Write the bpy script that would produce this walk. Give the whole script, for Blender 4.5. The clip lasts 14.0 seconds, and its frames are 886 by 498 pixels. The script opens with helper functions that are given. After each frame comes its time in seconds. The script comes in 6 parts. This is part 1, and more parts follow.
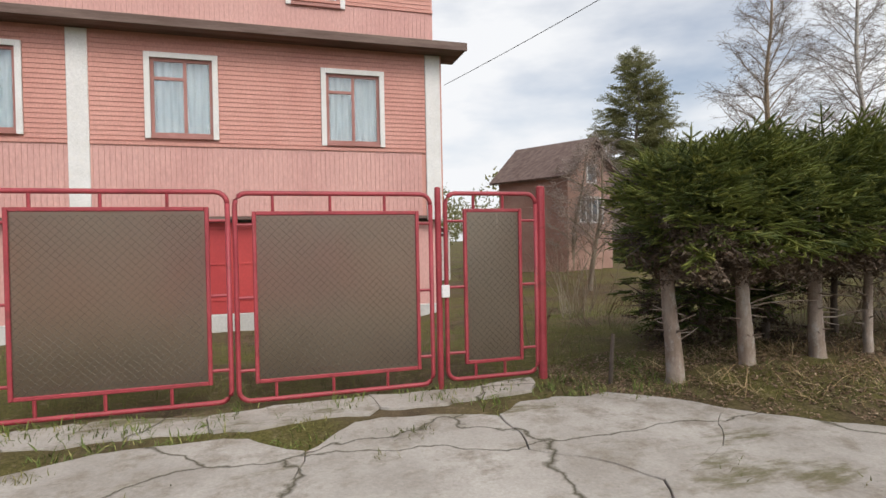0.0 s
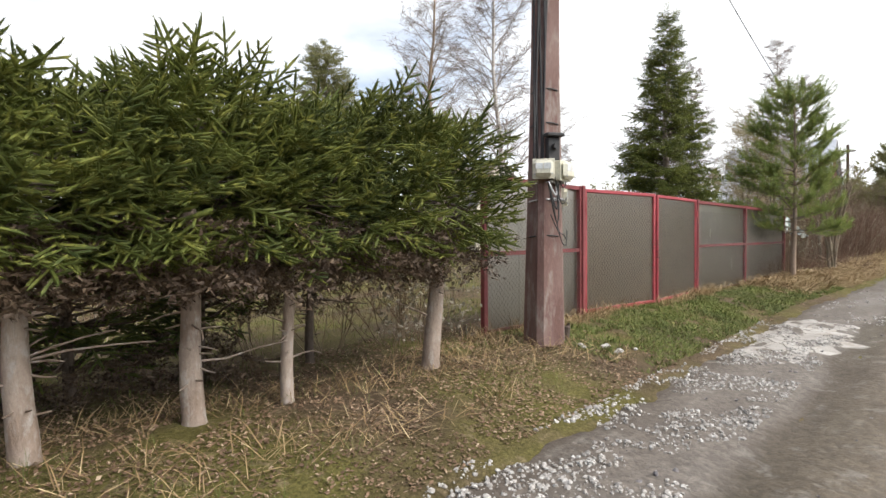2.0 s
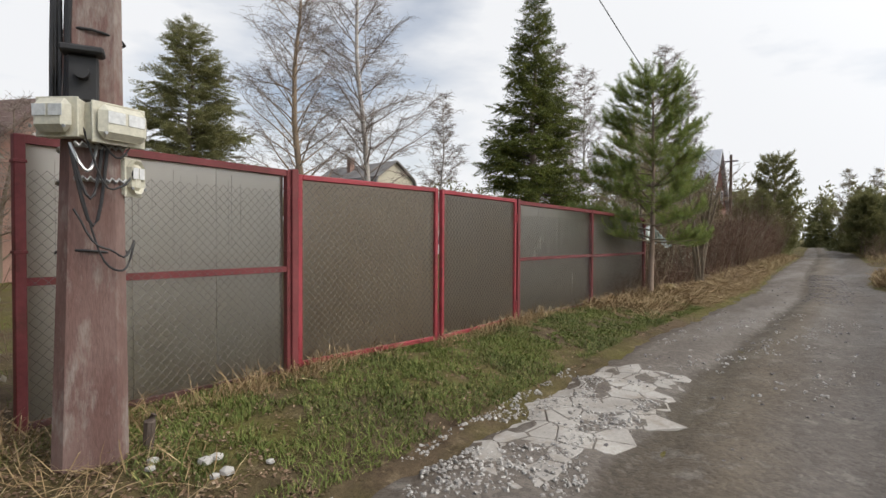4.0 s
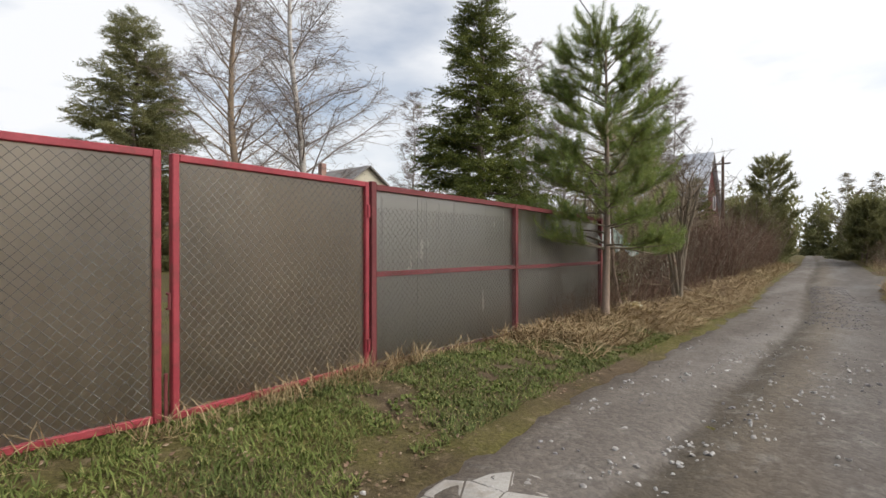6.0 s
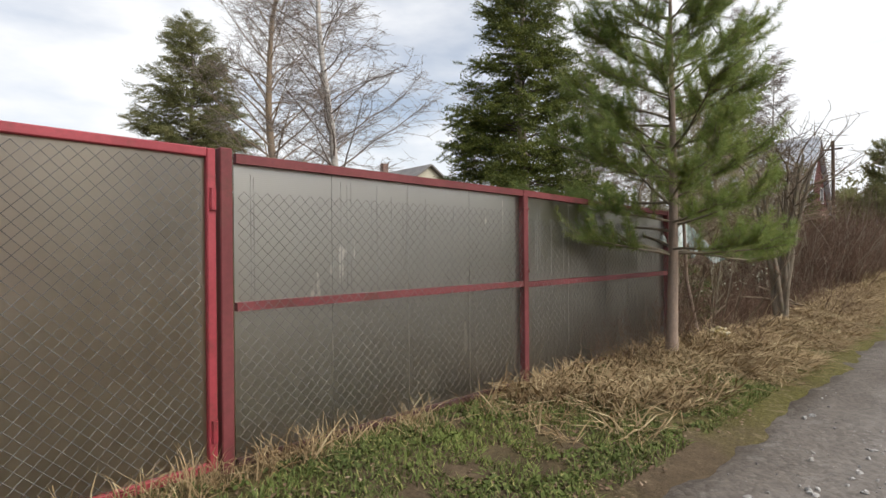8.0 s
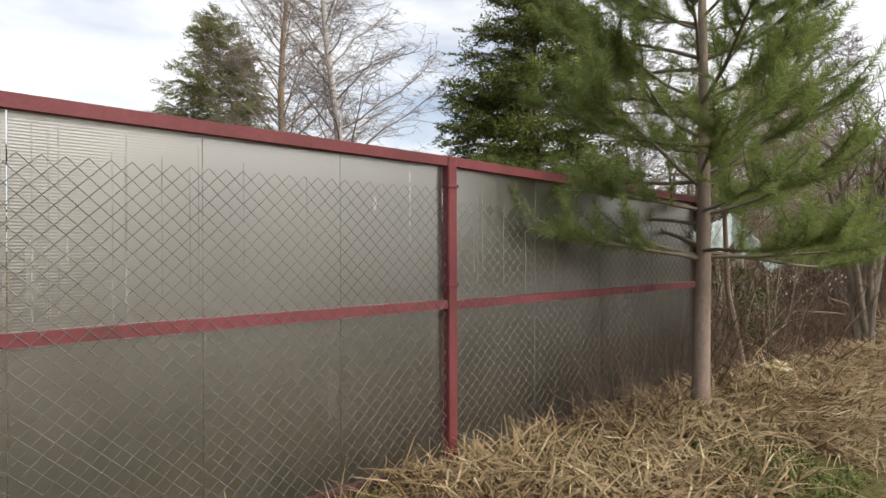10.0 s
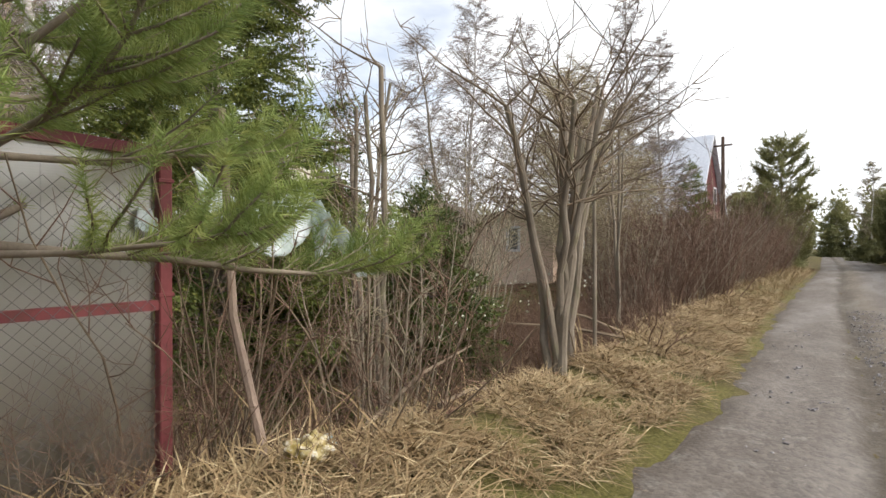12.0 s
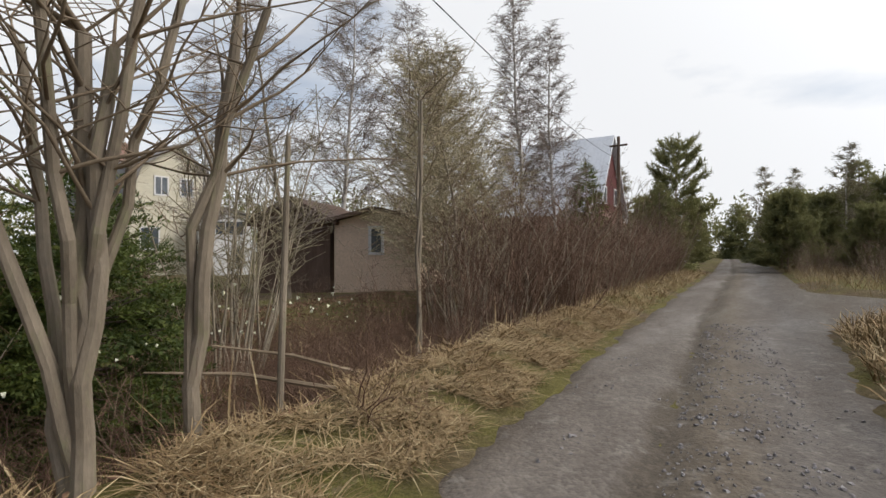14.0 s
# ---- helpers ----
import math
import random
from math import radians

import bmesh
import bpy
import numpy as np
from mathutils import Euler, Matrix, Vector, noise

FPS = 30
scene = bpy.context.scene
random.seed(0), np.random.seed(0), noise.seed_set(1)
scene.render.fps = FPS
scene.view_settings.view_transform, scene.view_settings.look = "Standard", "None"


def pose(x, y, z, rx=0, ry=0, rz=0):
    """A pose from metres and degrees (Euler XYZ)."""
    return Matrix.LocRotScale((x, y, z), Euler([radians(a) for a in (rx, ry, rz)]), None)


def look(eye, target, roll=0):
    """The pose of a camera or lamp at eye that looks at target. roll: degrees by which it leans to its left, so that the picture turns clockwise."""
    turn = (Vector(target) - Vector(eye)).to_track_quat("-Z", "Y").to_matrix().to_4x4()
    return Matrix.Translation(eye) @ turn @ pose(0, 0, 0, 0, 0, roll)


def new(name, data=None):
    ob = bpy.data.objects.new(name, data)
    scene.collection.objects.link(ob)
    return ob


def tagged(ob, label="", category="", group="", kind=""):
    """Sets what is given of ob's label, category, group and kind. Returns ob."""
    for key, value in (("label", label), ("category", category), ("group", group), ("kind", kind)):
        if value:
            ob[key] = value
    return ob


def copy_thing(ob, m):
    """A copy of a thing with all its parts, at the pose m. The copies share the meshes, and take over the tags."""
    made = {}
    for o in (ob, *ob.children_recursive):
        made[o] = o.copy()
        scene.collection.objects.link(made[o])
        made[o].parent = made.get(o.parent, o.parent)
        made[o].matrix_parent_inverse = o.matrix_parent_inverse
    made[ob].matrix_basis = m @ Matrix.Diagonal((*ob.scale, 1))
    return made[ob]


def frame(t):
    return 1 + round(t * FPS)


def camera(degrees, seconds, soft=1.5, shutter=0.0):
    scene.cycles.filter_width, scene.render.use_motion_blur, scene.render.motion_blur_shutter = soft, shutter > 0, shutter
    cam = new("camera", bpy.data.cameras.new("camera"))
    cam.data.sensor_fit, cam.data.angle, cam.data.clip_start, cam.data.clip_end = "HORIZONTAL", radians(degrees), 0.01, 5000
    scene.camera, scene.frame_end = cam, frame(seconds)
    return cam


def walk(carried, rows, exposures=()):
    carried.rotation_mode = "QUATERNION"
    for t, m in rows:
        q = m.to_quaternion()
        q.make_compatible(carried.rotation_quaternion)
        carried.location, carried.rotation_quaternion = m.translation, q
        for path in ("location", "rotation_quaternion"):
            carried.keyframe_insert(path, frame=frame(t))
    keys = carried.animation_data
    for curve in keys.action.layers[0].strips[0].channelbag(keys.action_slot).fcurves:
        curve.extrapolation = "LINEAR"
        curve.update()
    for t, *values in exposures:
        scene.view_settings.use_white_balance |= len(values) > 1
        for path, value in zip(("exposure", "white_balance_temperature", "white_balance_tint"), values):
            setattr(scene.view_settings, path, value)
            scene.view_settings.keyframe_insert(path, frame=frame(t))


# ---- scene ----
# ---------------------------------------------------------------- camera
cam = camera(77.1, 14.0)
PATH = [
    (0.0, pose(-0.044, -0.262, 1.482, 89.13, 1.10, -16.65)),
    (0.2, pose(0.314, -0.053, 1.448, 88.95, 1.00, -20.71)),
    (0.5, pose(0.720, 0.030, 1.482, 88.72, 0.85, -27.75)),
    (0.8, pose(1.325, 0.150, 1.503, 88.75, 0.95, -32.45)),
    (1.0, pose(1.800, 0.190, 1.515, 88.60, 0.80, -34.10)),
    (1.5, pose(2.826, 0.341, 1.491, 88.32, 0.45, -39.80)),
    (2.0, pose(3.802, 0.281, 1.455, 88.50, 0.45, -43.90)),
    (2.5, pose(4.759, 0.331, 1.442, 88.65, 0.28, -47.51)),
    (3.0, pose(5.701, 0.301, 1.397, 89.14, 0.30, -48.64)),
    (3.5, pose(6.680, 0.324, 1.428, 89.05, 0.09, -50.92)),
    (4.0, pose(7.534, 0.375, 1.518, 88.78, -0.30, -51.93)),
    (6.3, pose(11.312, 0.795, 1.443, 89.85, 0.02, -52.18)),
    (6.5, pose(11.586, 0.824, 1.437, 89.68, 0.29, -51.99)),
    (7.0, pose(12.293, 0.996, 1.443, 89.87, 0.24, -49.87)),
    (7.5, pose(12.921, 1.276, 1.473, 89.85, 0.33, -48.44)),
    (8.0, pose(13.415, 1.496, 1.516, 89.95, 0.50, -44.12)),
    (8.2, pose(13.553, 1.605, 1.509, 90.09, 0.44, -41.67)),
    (10.3, pose(15.850, 2.150, 1.510, 89.95, 0.20, -39.05)),
    (10.5, pose(16.168, 2.120, 1.503, 89.90, 0.20, -40.61)),
    (11.0, pose(17.088, 2.030, 1.480, 90.07, 0.20, -43.90)),
    (11.5, pose(18.232, 1.941, 1.448, 90.14, 0.20, -48.34)),
    (12.0, pose(19.142, 1.770, 1.453, 90.02, 0.20, -51.19)),
    (12.5, pose(20.100, 1.585, 1.455, 90.04, 0.20, -53.80)),
    (13.0, pose(20.989, 1.430, 1.485, 89.98, 0.20, -55.38)),
    (13.5, pose(21.759, 1.330, 1.470, 90.07, 0.20, -58.10)),
    (14.0, pose(22.495, 1.216, 1.473, 90.21, 0.20, -58.22)),
]
walk(cam, PATH, exposures=[(0.0, -0.05), (0.6, -0.05), (1.2, 0.25), (1.8, 0.55), (2.6, 0.55), (4.0, -0.1), (6.5, 0.05), (8.2, 0.1), (10.4, 0.3), (11.8, 0.55), (12.4, 0.25), (13.0, 0.05), (14.0, -0.12)])

# ---------------------------------------------------------------- world and sun
SUN_EL, SUN_AZ = 44.0, 168.0   # elevation; compass heading of the sun, clockwise from +y
world = bpy.data.worlds.new("sky")
scene.world = world
world.use_nodes = True
wn, wl = world.node_tree.nodes, world.node_tree.links
wn.clear()
w_out = wn.new("ShaderNodeOutputWorld")
w_bg = wn.new("ShaderNodeBackground")
w_sky = wn.new("ShaderNodeTexSky")
w_sky.sky_type, w_sky.sun_disc = "NISHITA", False
w_sky.sun_elevation, w_sky.sun_rotation = radians(SUN_EL), radians(SUN_AZ)
w_sky.air_density, w_sky.dust_density = 1.0, 2.0
w_co = wn.new("ShaderNodeTexCoord")
w_map = wn.new("ShaderNodeMapping")
w_map.inputs["Scale"].default_value = (1.4, 1.4, 4.0)
w_noise = wn.new("ShaderNodeTexNoise")
w_noise.inputs["Scale"].default_value, w_noise.inputs["Detail"].default_value = 1.6, 7.0
w_ramp = wn.new("ShaderNodeValToRGB")
w_ramp.color_ramp.elements[0].position, w_ramp.color_ramp.elements[1].position = 0.31, 0.62
w_mix = wn.new("ShaderNodeMix")
w_mix.data_type = "RGBA"
w_mix.inputs[7].default_value = (7.4, 7.5, 7.7, 1)
wl.new(w_co.outputs["Generated"], w_map.inputs["Vector"])
wl.new(w_map.outputs["Vector"], w_noise.inputs["Vector"])
w_sep = wn.new("ShaderNodeSeparateXYZ")
w_lean = wn.new("ShaderNodeMath")
w_lean.operation = "MULTIPLY_ADD"
w_lean.inputs[1].default_value = 0.22
wl.new(w_co.outputs["Generated"], w_sep.inputs[0])
wl.new(w_sep.outputs["X"], w_lean.inputs[0])
wl.new(w_noise.outputs["Fac"], w_lean.inputs[2])
wl.new(w_lean.outputs[0], w_ramp.inputs["Fac"])
wl.new(w_ramp.outputs["Color"], w_mix.inputs["Factor"])
wl.new(w_sky.outputs["Color"], w_mix.inputs[6])
# thin cloud is brighter round the veiled sun
w_dot = wn.new("ShaderNodeVectorMath")
w_dot.operation = "DOT_PRODUCT"
w_dot.inputs[1].default_value = (math.sin(radians(SUN_AZ)) * math.cos(radians(SUN_EL)), math.cos(radians(SUN_AZ)) * math.cos(radians(SUN_EL)), math.sin(radians(SUN_EL)))
w_pos = wn.new("ShaderNodeMath")
w_pos.operation = "MAXIMUM"
w_pos.inputs[1].default_value = 0.0
w_pow = wn.new("ShaderNodeMath")
w_pow.operation = "POWER"
w_pow.inputs[1].default_value = 2.5
w_gain = wn.new("ShaderNodeMath")
w_gain.operation = "MULTIPLY_ADD"
w_gain.inputs[1].default_value, w_gain.inputs[2].default_value = 1.55, 1.0
w_veil = wn.new("ShaderNodeVectorMath")
w_veil.operation = "SCALE"
wl.new(w_co.outputs["Generated"], w_dot.inputs[0])
wl.new(w_dot.outputs["Value"], w_pos.inputs[0])
wl.new(w_pos.outputs[0], w_pow.inputs[0])
wl.new(w_pow.outputs[0], w_gain.inputs[0])
wl.new(w_mix.outputs[2], w_veil.inputs[0])
wl.new(w_gain.outputs[0], w_veil.inputs["Scale"])
wl.new(w_veil.outputs["Vector"], w_bg.inputs["Color"])
w_bg.inputs["Strength"].default_value = 0.13
wl.new(w_bg.outputs["Background"], w_out.inputs["Surface"])

sun = new("sun", bpy.data.lights.new("sun", "SUN"))
sun.data.energy, sun.data.angle, sun.data.color = 1.6, radians(22), (1.0, 0.955, 0.89)
_a, _e = radians(SUN_AZ), radians(SUN_EL)
sun.matrix_world = look((math.sin(_a) * math.cos(_e) * 60, math.cos(_a) * math.cos(_e) * 60, math.sin(_e) * 60), (0, 0, 0))


# ---------------------------------------------------------------- materials
def material(name, rough=0.8, spec=0.3):
    m = bpy.data.materials.new(name)
    m.use_nodes = True
    nt = m.node_tree
    b = nt.nodes["Principled BSDF"]
    b.inputs["Roughness"].default_value = rough
    b.inputs["Specular IOR Level"].default_value = spec
    return m, nt, b


def coords(nt, scale=(1, 1, 1), kind="Object"):
    c = nt.nodes.new("ShaderNodeTexCoord")
    mp = nt.nodes.new("ShaderNodeMapping")
    mp.inputs["Scale"].default_value = scale
    nt.links.new(c.outputs[kind], mp.inputs["Vector"])
    return mp.outputs["Vector"]


def world_pos(nt, scale=(1, 1, 1)):
    c = nt.nodes.new("ShaderNodeNewGeometry")
    mp = nt.nodes.new("ShaderNodeMapping")
    mp.inputs["Scale"].default_value = scale
    nt.links.new(c.outputs["Position"], mp.inputs["Vector"])
    return mp.outputs["Vector"]


def tex_noise(nt, vec, scale, detail=5.0, rough=0.55):
    n = nt.nodes.new("ShaderNodeTexNoise")
    n.inputs["Scale"].default_value, n.inputs["Detail"].default_value, n.inputs["Roughness"].default_value = scale, detail, rough
    nt.links.new(vec, n.inputs["Vector"])
    return n.outputs["Fac"]


def ramp(nt, fac, stops):
    r = nt.nodes.new("ShaderNodeValToRGB")
    el = r.color_ramp.elements
    while len(el) < len(stops):
        el.new(0.5)
    for e, (p, c) in zip(el, sorted(stops, key=lambda q: q[0])):
        e.position = p
        e.color = (c, c, c, 1) if isinstance(c, (int, float)) else (*c, 1)
    nt.links.new(fac, r.inputs["Fac"])
    return r.outputs["Color"]


def blend(nt, fac, a, b, mode="MIX"):
    x = nt.nodes.new("ShaderNodeMix")
    x.data_type, x.blend_type = "RGBA", mode
    for sock, v in ((x.inputs["Factor"], fac), (x.inputs[6], a), (x.inputs[7], b)):
        if isinstance(v, (int, float)):
            sock.default_value = v
        elif isinstance(v, tuple):
            sock.default_value = (*v, 1)
        else:
            nt.links.new(v, sock)
    return x.outputs[2]


def bump(nt, bsdf, height, strength=0.4, dist=0.01):
    b = nt.nodes.new("ShaderNodeBump")
    b.inputs["Strength"].default_value, b.inputs["Distance"].default_value = strength, dist
    nt.links.new(height, b.inputs["Height"])
    nt.links.new(b.outputs["Normal"], bsdf.inputs["Normal"])


def island_random(nt):
    return nt.nodes.new("ShaderNodeNewGeometry").outputs["Random Per Island"]


def object_random(nt):
    return nt.nodes.new("ShaderNodeObjectInfo").outputs["Random"]


def two_tone(name, a, b, scale=3.0, fine=60.0, rough=0.8, spec=0.3, relief=0.3, dist=0.004, stretch=(1, 1, 1), dirt=None, metallic=0.0):
    """A surface that wanders between two colours at a large and a small scale, with fine relief."""
    m, nt, bs = material(name, rough, spec)
    v = world_pos(nt, stretch)
    big = tex_noise(nt, v, scale)
    small = tex_noise(nt, v, fine, 6.0, 0.65)
    col = blend(nt, ramp(nt, big, [(0.35, 0.0), (0.65, 1.0)]), a, b)
    col = blend(nt, 0.55, col, ramp(nt, small, [(0.25, 0.45), (0.75, 1.0)]), "MULTIPLY")
    if dirt:
        col = blend(nt, ramp(nt, tex_noise(nt, v, scale * 2.3, 8.0, 0.7), [(0.52, 0.0), (0.68, 0.8)]), col, dirt)
    nt.links.new(col, bs.inputs["Base Color"])
    bs.inputs["Metallic"].default_value = metallic
    bump(nt, bs, small, relief, dist)
    return m


def foliage(name, dark, light, tip=None, rough=0.6, patch=2.2, thin=0.0):
    """Leaf colour in patches; thin lets part of the light through."""
    m, nt, bs = material(name, rough, 0.25)
    v = world_pos(nt)
    big = tex_noise(nt, v, patch, 4.0)
    col = blend(nt, ramp(nt, big, [(0.35, 0.0), (0.65, 1.0)]), dark, light)
    r = island_random(nt)
    if tip:
        shoots = tex_noise(nt, v, 11.0, 3.0) if thin else r
        col = blend(nt, ramp(nt, shoots, [(0.50, 0.0), (0.68, 1.0)] if thin else [(0.80, 0.0), (0.95, 1.0)]), col, tip)
    col = blend(nt, 0.5, col, ramp(nt, r, [(0.0, 0.75 if thin else 0.6), (1.0, 1.0)]), "MULTIPLY")
    nt.links.new(col, bs.inputs["Base Color"])
    if thin:
        glow = nt.nodes.new("ShaderNodeBsdfTranslucent")
        nt.links.new(col, glow.inputs["Color"])
        mix = nt.nodes.new("ShaderNodeMixShader")
        mix.inputs["Fac"].default_value = thin
        nt.links.new(bs.outputs["BSDF"], mix.inputs[1])
        nt.links.new(glow.outputs["BSDF"], mix.inputs[2])
        nt.links.new(mix.outputs["Shader"], nt.nodes["Material Output"].inputs["Surface"])
    return m


M = {}
M["red_paint"] = two_tone("red_paint", (0.30, 0.035, 0.045), (0.38, 0.055, 0.065), 2.5, 40, 0.5, 0.4, 0.25, 0.002, dirt=(0.16, 0.035, 0.03))
M["dull_red_paint"] = two_tone("dull_red_paint", (0.15, 0.032, 0.032), (0.22, 0.052, 0.052), 2.0, 35, 0.62, 0.35, 0.35, 0.002, dirt=(0.10, 0.035, 0.025))
M["house_pink"] = two_tone("house_pink", (0.56, 0.265, 0.215), (0.62, 0.315, 0.255), 0.9, 30, 0.7, 0.3, 0.2, 0.003, (1, 1, 0.6))
M["house_pale"] = two_tone("house_pale", (0.60, 0.33, 0.29), (0.66, 0.385, 0.335), 0.8, 28, 0.7, 0.3, 0.2, 0.003, (1, 1, 0.3))
M["white_paint"] = two_tone("white_paint", (0.78, 0.76, 0.73), (0.70, 0.68, 0.64), 2.0, 40, 0.6, 0.35, 0.2, 0.002, dirt=(0.66, 0.63, 0.58))
M["red_door"] = two_tone("red_door", (0.42, 0.045, 0.045), (0.50, 0.06, 0.055), 1.5, 30, 0.55, 0.35, 0.2, 0.002)
M["eave_wood"] = two_tone("eave_wood", (0.13, 0.085, 0.07), (0.21, 0.15, 0.125), 2.0, 25, 0.8, 0.2, 0.5, 0.004, (0.3, 3, 3))
M["frame_brown"] = two_tone("frame_brown", (0.36, 0.16, 0.13), (0.42, 0.20, 0.17), 3.0, 50, 0.6, 0.3, 0.2, 0.002)
M["concrete_white"] = two_tone("concrete_white", (0.60, 0.58, 0.54), (0.48, 0.46, 0.42), 1.2, 20, 0.9, 0.2, 0.4, 0.005)
M["bark_spruce"] = two_tone("bark_spruce", (0.25, 0.185, 0.14), (0.40, 0.325, 0.265), 6.0, 45, 0.9, 0.15, 0.9, 0.012, (1, 1, 0.5), dirt=(0.40, 0.375, 0.34))
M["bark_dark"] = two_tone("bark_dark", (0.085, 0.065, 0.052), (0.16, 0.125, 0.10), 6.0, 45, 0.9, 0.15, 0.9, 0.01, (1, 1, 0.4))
M["bark_grey"] = two_tone("bark_grey", (0.18, 0.145, 0.105), (0.30, 0.245, 0.18), 4.0, 40, 0.9, 0.15, 0.8, 0.008, (1, 1, 0.35), dirt=(0.19, 0.18, 0.10))
M["bark_shrub"] = two_tone("bark_shrub", (0.16, 0.12, 0.08), (0.29, 0.22, 0.148), 2.0, 30, 0.85, 0.15, 0.5, 0.004)
M["bark_pine"] = two_tone("bark_pine", (0.24, 0.185, 0.145), (0.40, 0.29, 0.215), 3.0, 35, 0.9, 0.15, 0.9, 0.01, (1, 1, 0.5))
M["bark_birch"] = two_tone("bark_birch", (0.68, 0.64, 0.58), (0.50, 0.44, 0.38), 1.3, 14, 0.8, 0.2, 0.4, 0.006, (0.6, 0.6, 3.0), dirt=(0.05, 0.045, 0.04))
M["bark_aspen"] = two_tone("bark_aspen", (0.40, 0.29, 0.18), (0.33, 0.25, 0.18), 0.9, 14, 0.85, 0.2, 0.4, 0.006)
M["twig_birch"] = two_tone("twig_birch", (0.25, 0.20, 0.165), (0.36, 0.30, 0.255), 1.0, 20, 0.8, 0.15, 0.0, 0.001)
M["twig_willow"] = two_tone("twig_willow", (0.33, 0.275, 0.16), (0.43, 0.36, 0.22), 0.6, 20, 0.8, 0.15, 0.0, 0.001)
M["stem_pale"] = two_tone("stem_pale", (0.27, 0.22, 0.155), (0.40, 0.335, 0.245), 1.1, 25, 0.85, 0.15, 0.3, 0.003)
M["twig_green"] = two_tone("twig_green", (0.24, 0.205, 0.13), (0.30, 0.255, 0.16), 0.6, 20, 0.8, 0.15, 0.0, 0.001)
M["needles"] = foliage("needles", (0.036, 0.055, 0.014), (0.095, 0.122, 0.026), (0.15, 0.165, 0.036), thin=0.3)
# lit copy of needles: the sunlit look is put into the brighter colour
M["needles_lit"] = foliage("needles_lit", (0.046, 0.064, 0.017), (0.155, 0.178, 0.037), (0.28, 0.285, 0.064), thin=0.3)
M["needles_pine"] = foliage("needles_pine", (0.16, 0.215, 0.06), (0.26, 0.315, 0.085), (0.36, 0.38, 0.12), thin=0.42)
M["needles_far"] = foliage("needles_far", (0.15, 0.155, 0.060), (0.25, 0.24, 0.10), (0.31, 0.285, 0.135), patch=1.0, thin=0.45)
M["needles_dead"] = foliage("needles_dead", (0.06, 0.04, 0.027), (0.11, 0.075, 0.048), (0.16, 0.115, 0.075))
M["concrete_worn"] = two_tone("worn_concrete", (0.33, 0.30, 0.26), (0.47, 0.44, 0.39), 2.0, 40, 0.9, 0.2, 0.6, 0.008, dirt=(0.24, 0.20, 0.155))
M["straw"] = foliage("straw", (0.225, 0.145, 0.068), (0.37, 0.265, 0.138), (0.48, 0.38, 0.215), 0.8, 1.5)
M["grass"] = foliage("grass", (0.085, 0.11, 0.026), (0.15, 0.18, 0.04), (0.28, 0.25, 0.09), 0.7, 1.2)
M["dead_leaf"] = foliage("dead_leaf", (0.135, 0.083, 0.05), (0.24, 0.155, 0.095), (0.36, 0.27, 0.18), 0.8, 1.2)
M["grey_leaf"] = foliage("grey_leaf", (0.24, 0.21, 0.155), (0.38, 0.35, 0.27), (0.17, 0.14, 0.10), 0.8, 2.0)
M["stone_grey"] = foliage("stone_grey", (0.15, 0.135, 0.13), (0.23, 0.21, 0.20), (0.34, 0.32, 0.30), 0.9, 3.0)
M["stone"] = foliage("stone", (0.29, 0.265, 0.235), (0.41, 0.385, 0.345), (0.56, 0.54, 0.49), 0.9, 3.0)


# ---------------------------------------------------------------- mesh helpers
def mesh_object(name, verts, faces, mats, parent=None, label="", smooth=False):
    """verts: (n,3) array; faces: (m,k) array of one size, or a list of such arrays."""
    me = bpy.data.meshes.new(name)
    verts = np.asarray(verts, np.float32)
    groups = faces if isinstance(faces, list) else [faces]
    groups = [np.asarray(g, np.int32) for g in groups if len(g)]
    loops = np.concatenate([g.ravel() for g in groups])
    sizes = np.concatenate([np.full(len(g), g.shape[1], np.int32) for g in groups])
    starts = np.concatenate([[0], np.cumsum(sizes)[:-1]]).astype(np.int32)
    me.vertices.add(len(verts))
    me.vertices.foreach_set("co", verts.ravel())
    me.loops.add(len(loops))
    me.loops.foreach_set("vertex_index", loops)
    me.polygons.add(len(sizes))
    me.polygons.foreach_set("loop_start", starts)
    me.polygons.foreach_set("loop_total", sizes)
    if smooth:
        me.polygons.foreach_set("use_smooth", np.ones(len(sizes), bool))
    me.update(calc_edges=True)
    me.validate()
    me.materials.append(mats)
    ob = new(name, me)
    if parent:
        ob.parent = parent
    if label:
        ob["label"] = label
    return ob


def part(name, bm, mat, parent=None, label="", smooth=False):
    me = bpy.data.meshes.new(name)
    bmesh.ops.recalc_face_normals(bm, faces=bm.faces)
    bm.to_mesh(me)
    bm.free()
    if smooth:
        me.polygons.foreach_set("use_smooth", np.ones(len(me.polygons), bool))
    me.materials.append(mat)
    ob = new(name, me)
    if parent:
        ob.parent = parent
    if label:
        ob["label"] = label
    return ob


def thing(name, label, category, group="", at=(0, 0, 0)):
    ob = new(name)
    ob.location = at
    return tagged(ob, label, category, group)


def box(bm, x0, x1, y0, y1, z0, z1, bevel=0.0):
    vs = [bm.verts.new(c) for c in ((x0, y0, z0), (x1, y0, z0), (x1, y1, z0), (x0, y1, z0), (x0, y0, z1), (x1, y0, z1), (x1, y1, z1), (x0, y1, z1))]
    fs = [bm.faces.new([vs[i] for i in q]) for q in ((0, 3, 2, 1), (4, 5, 6, 7), (0, 1, 5, 4), (1, 2, 6, 5), (2, 3, 7, 6), (3, 0, 4, 7))]
    if bevel:
        es = list({e for f in fs for e in f.edges})
        bmesh.ops.bevel(bm, geom=es, offset=bevel, segments=1, affect="EDGES")


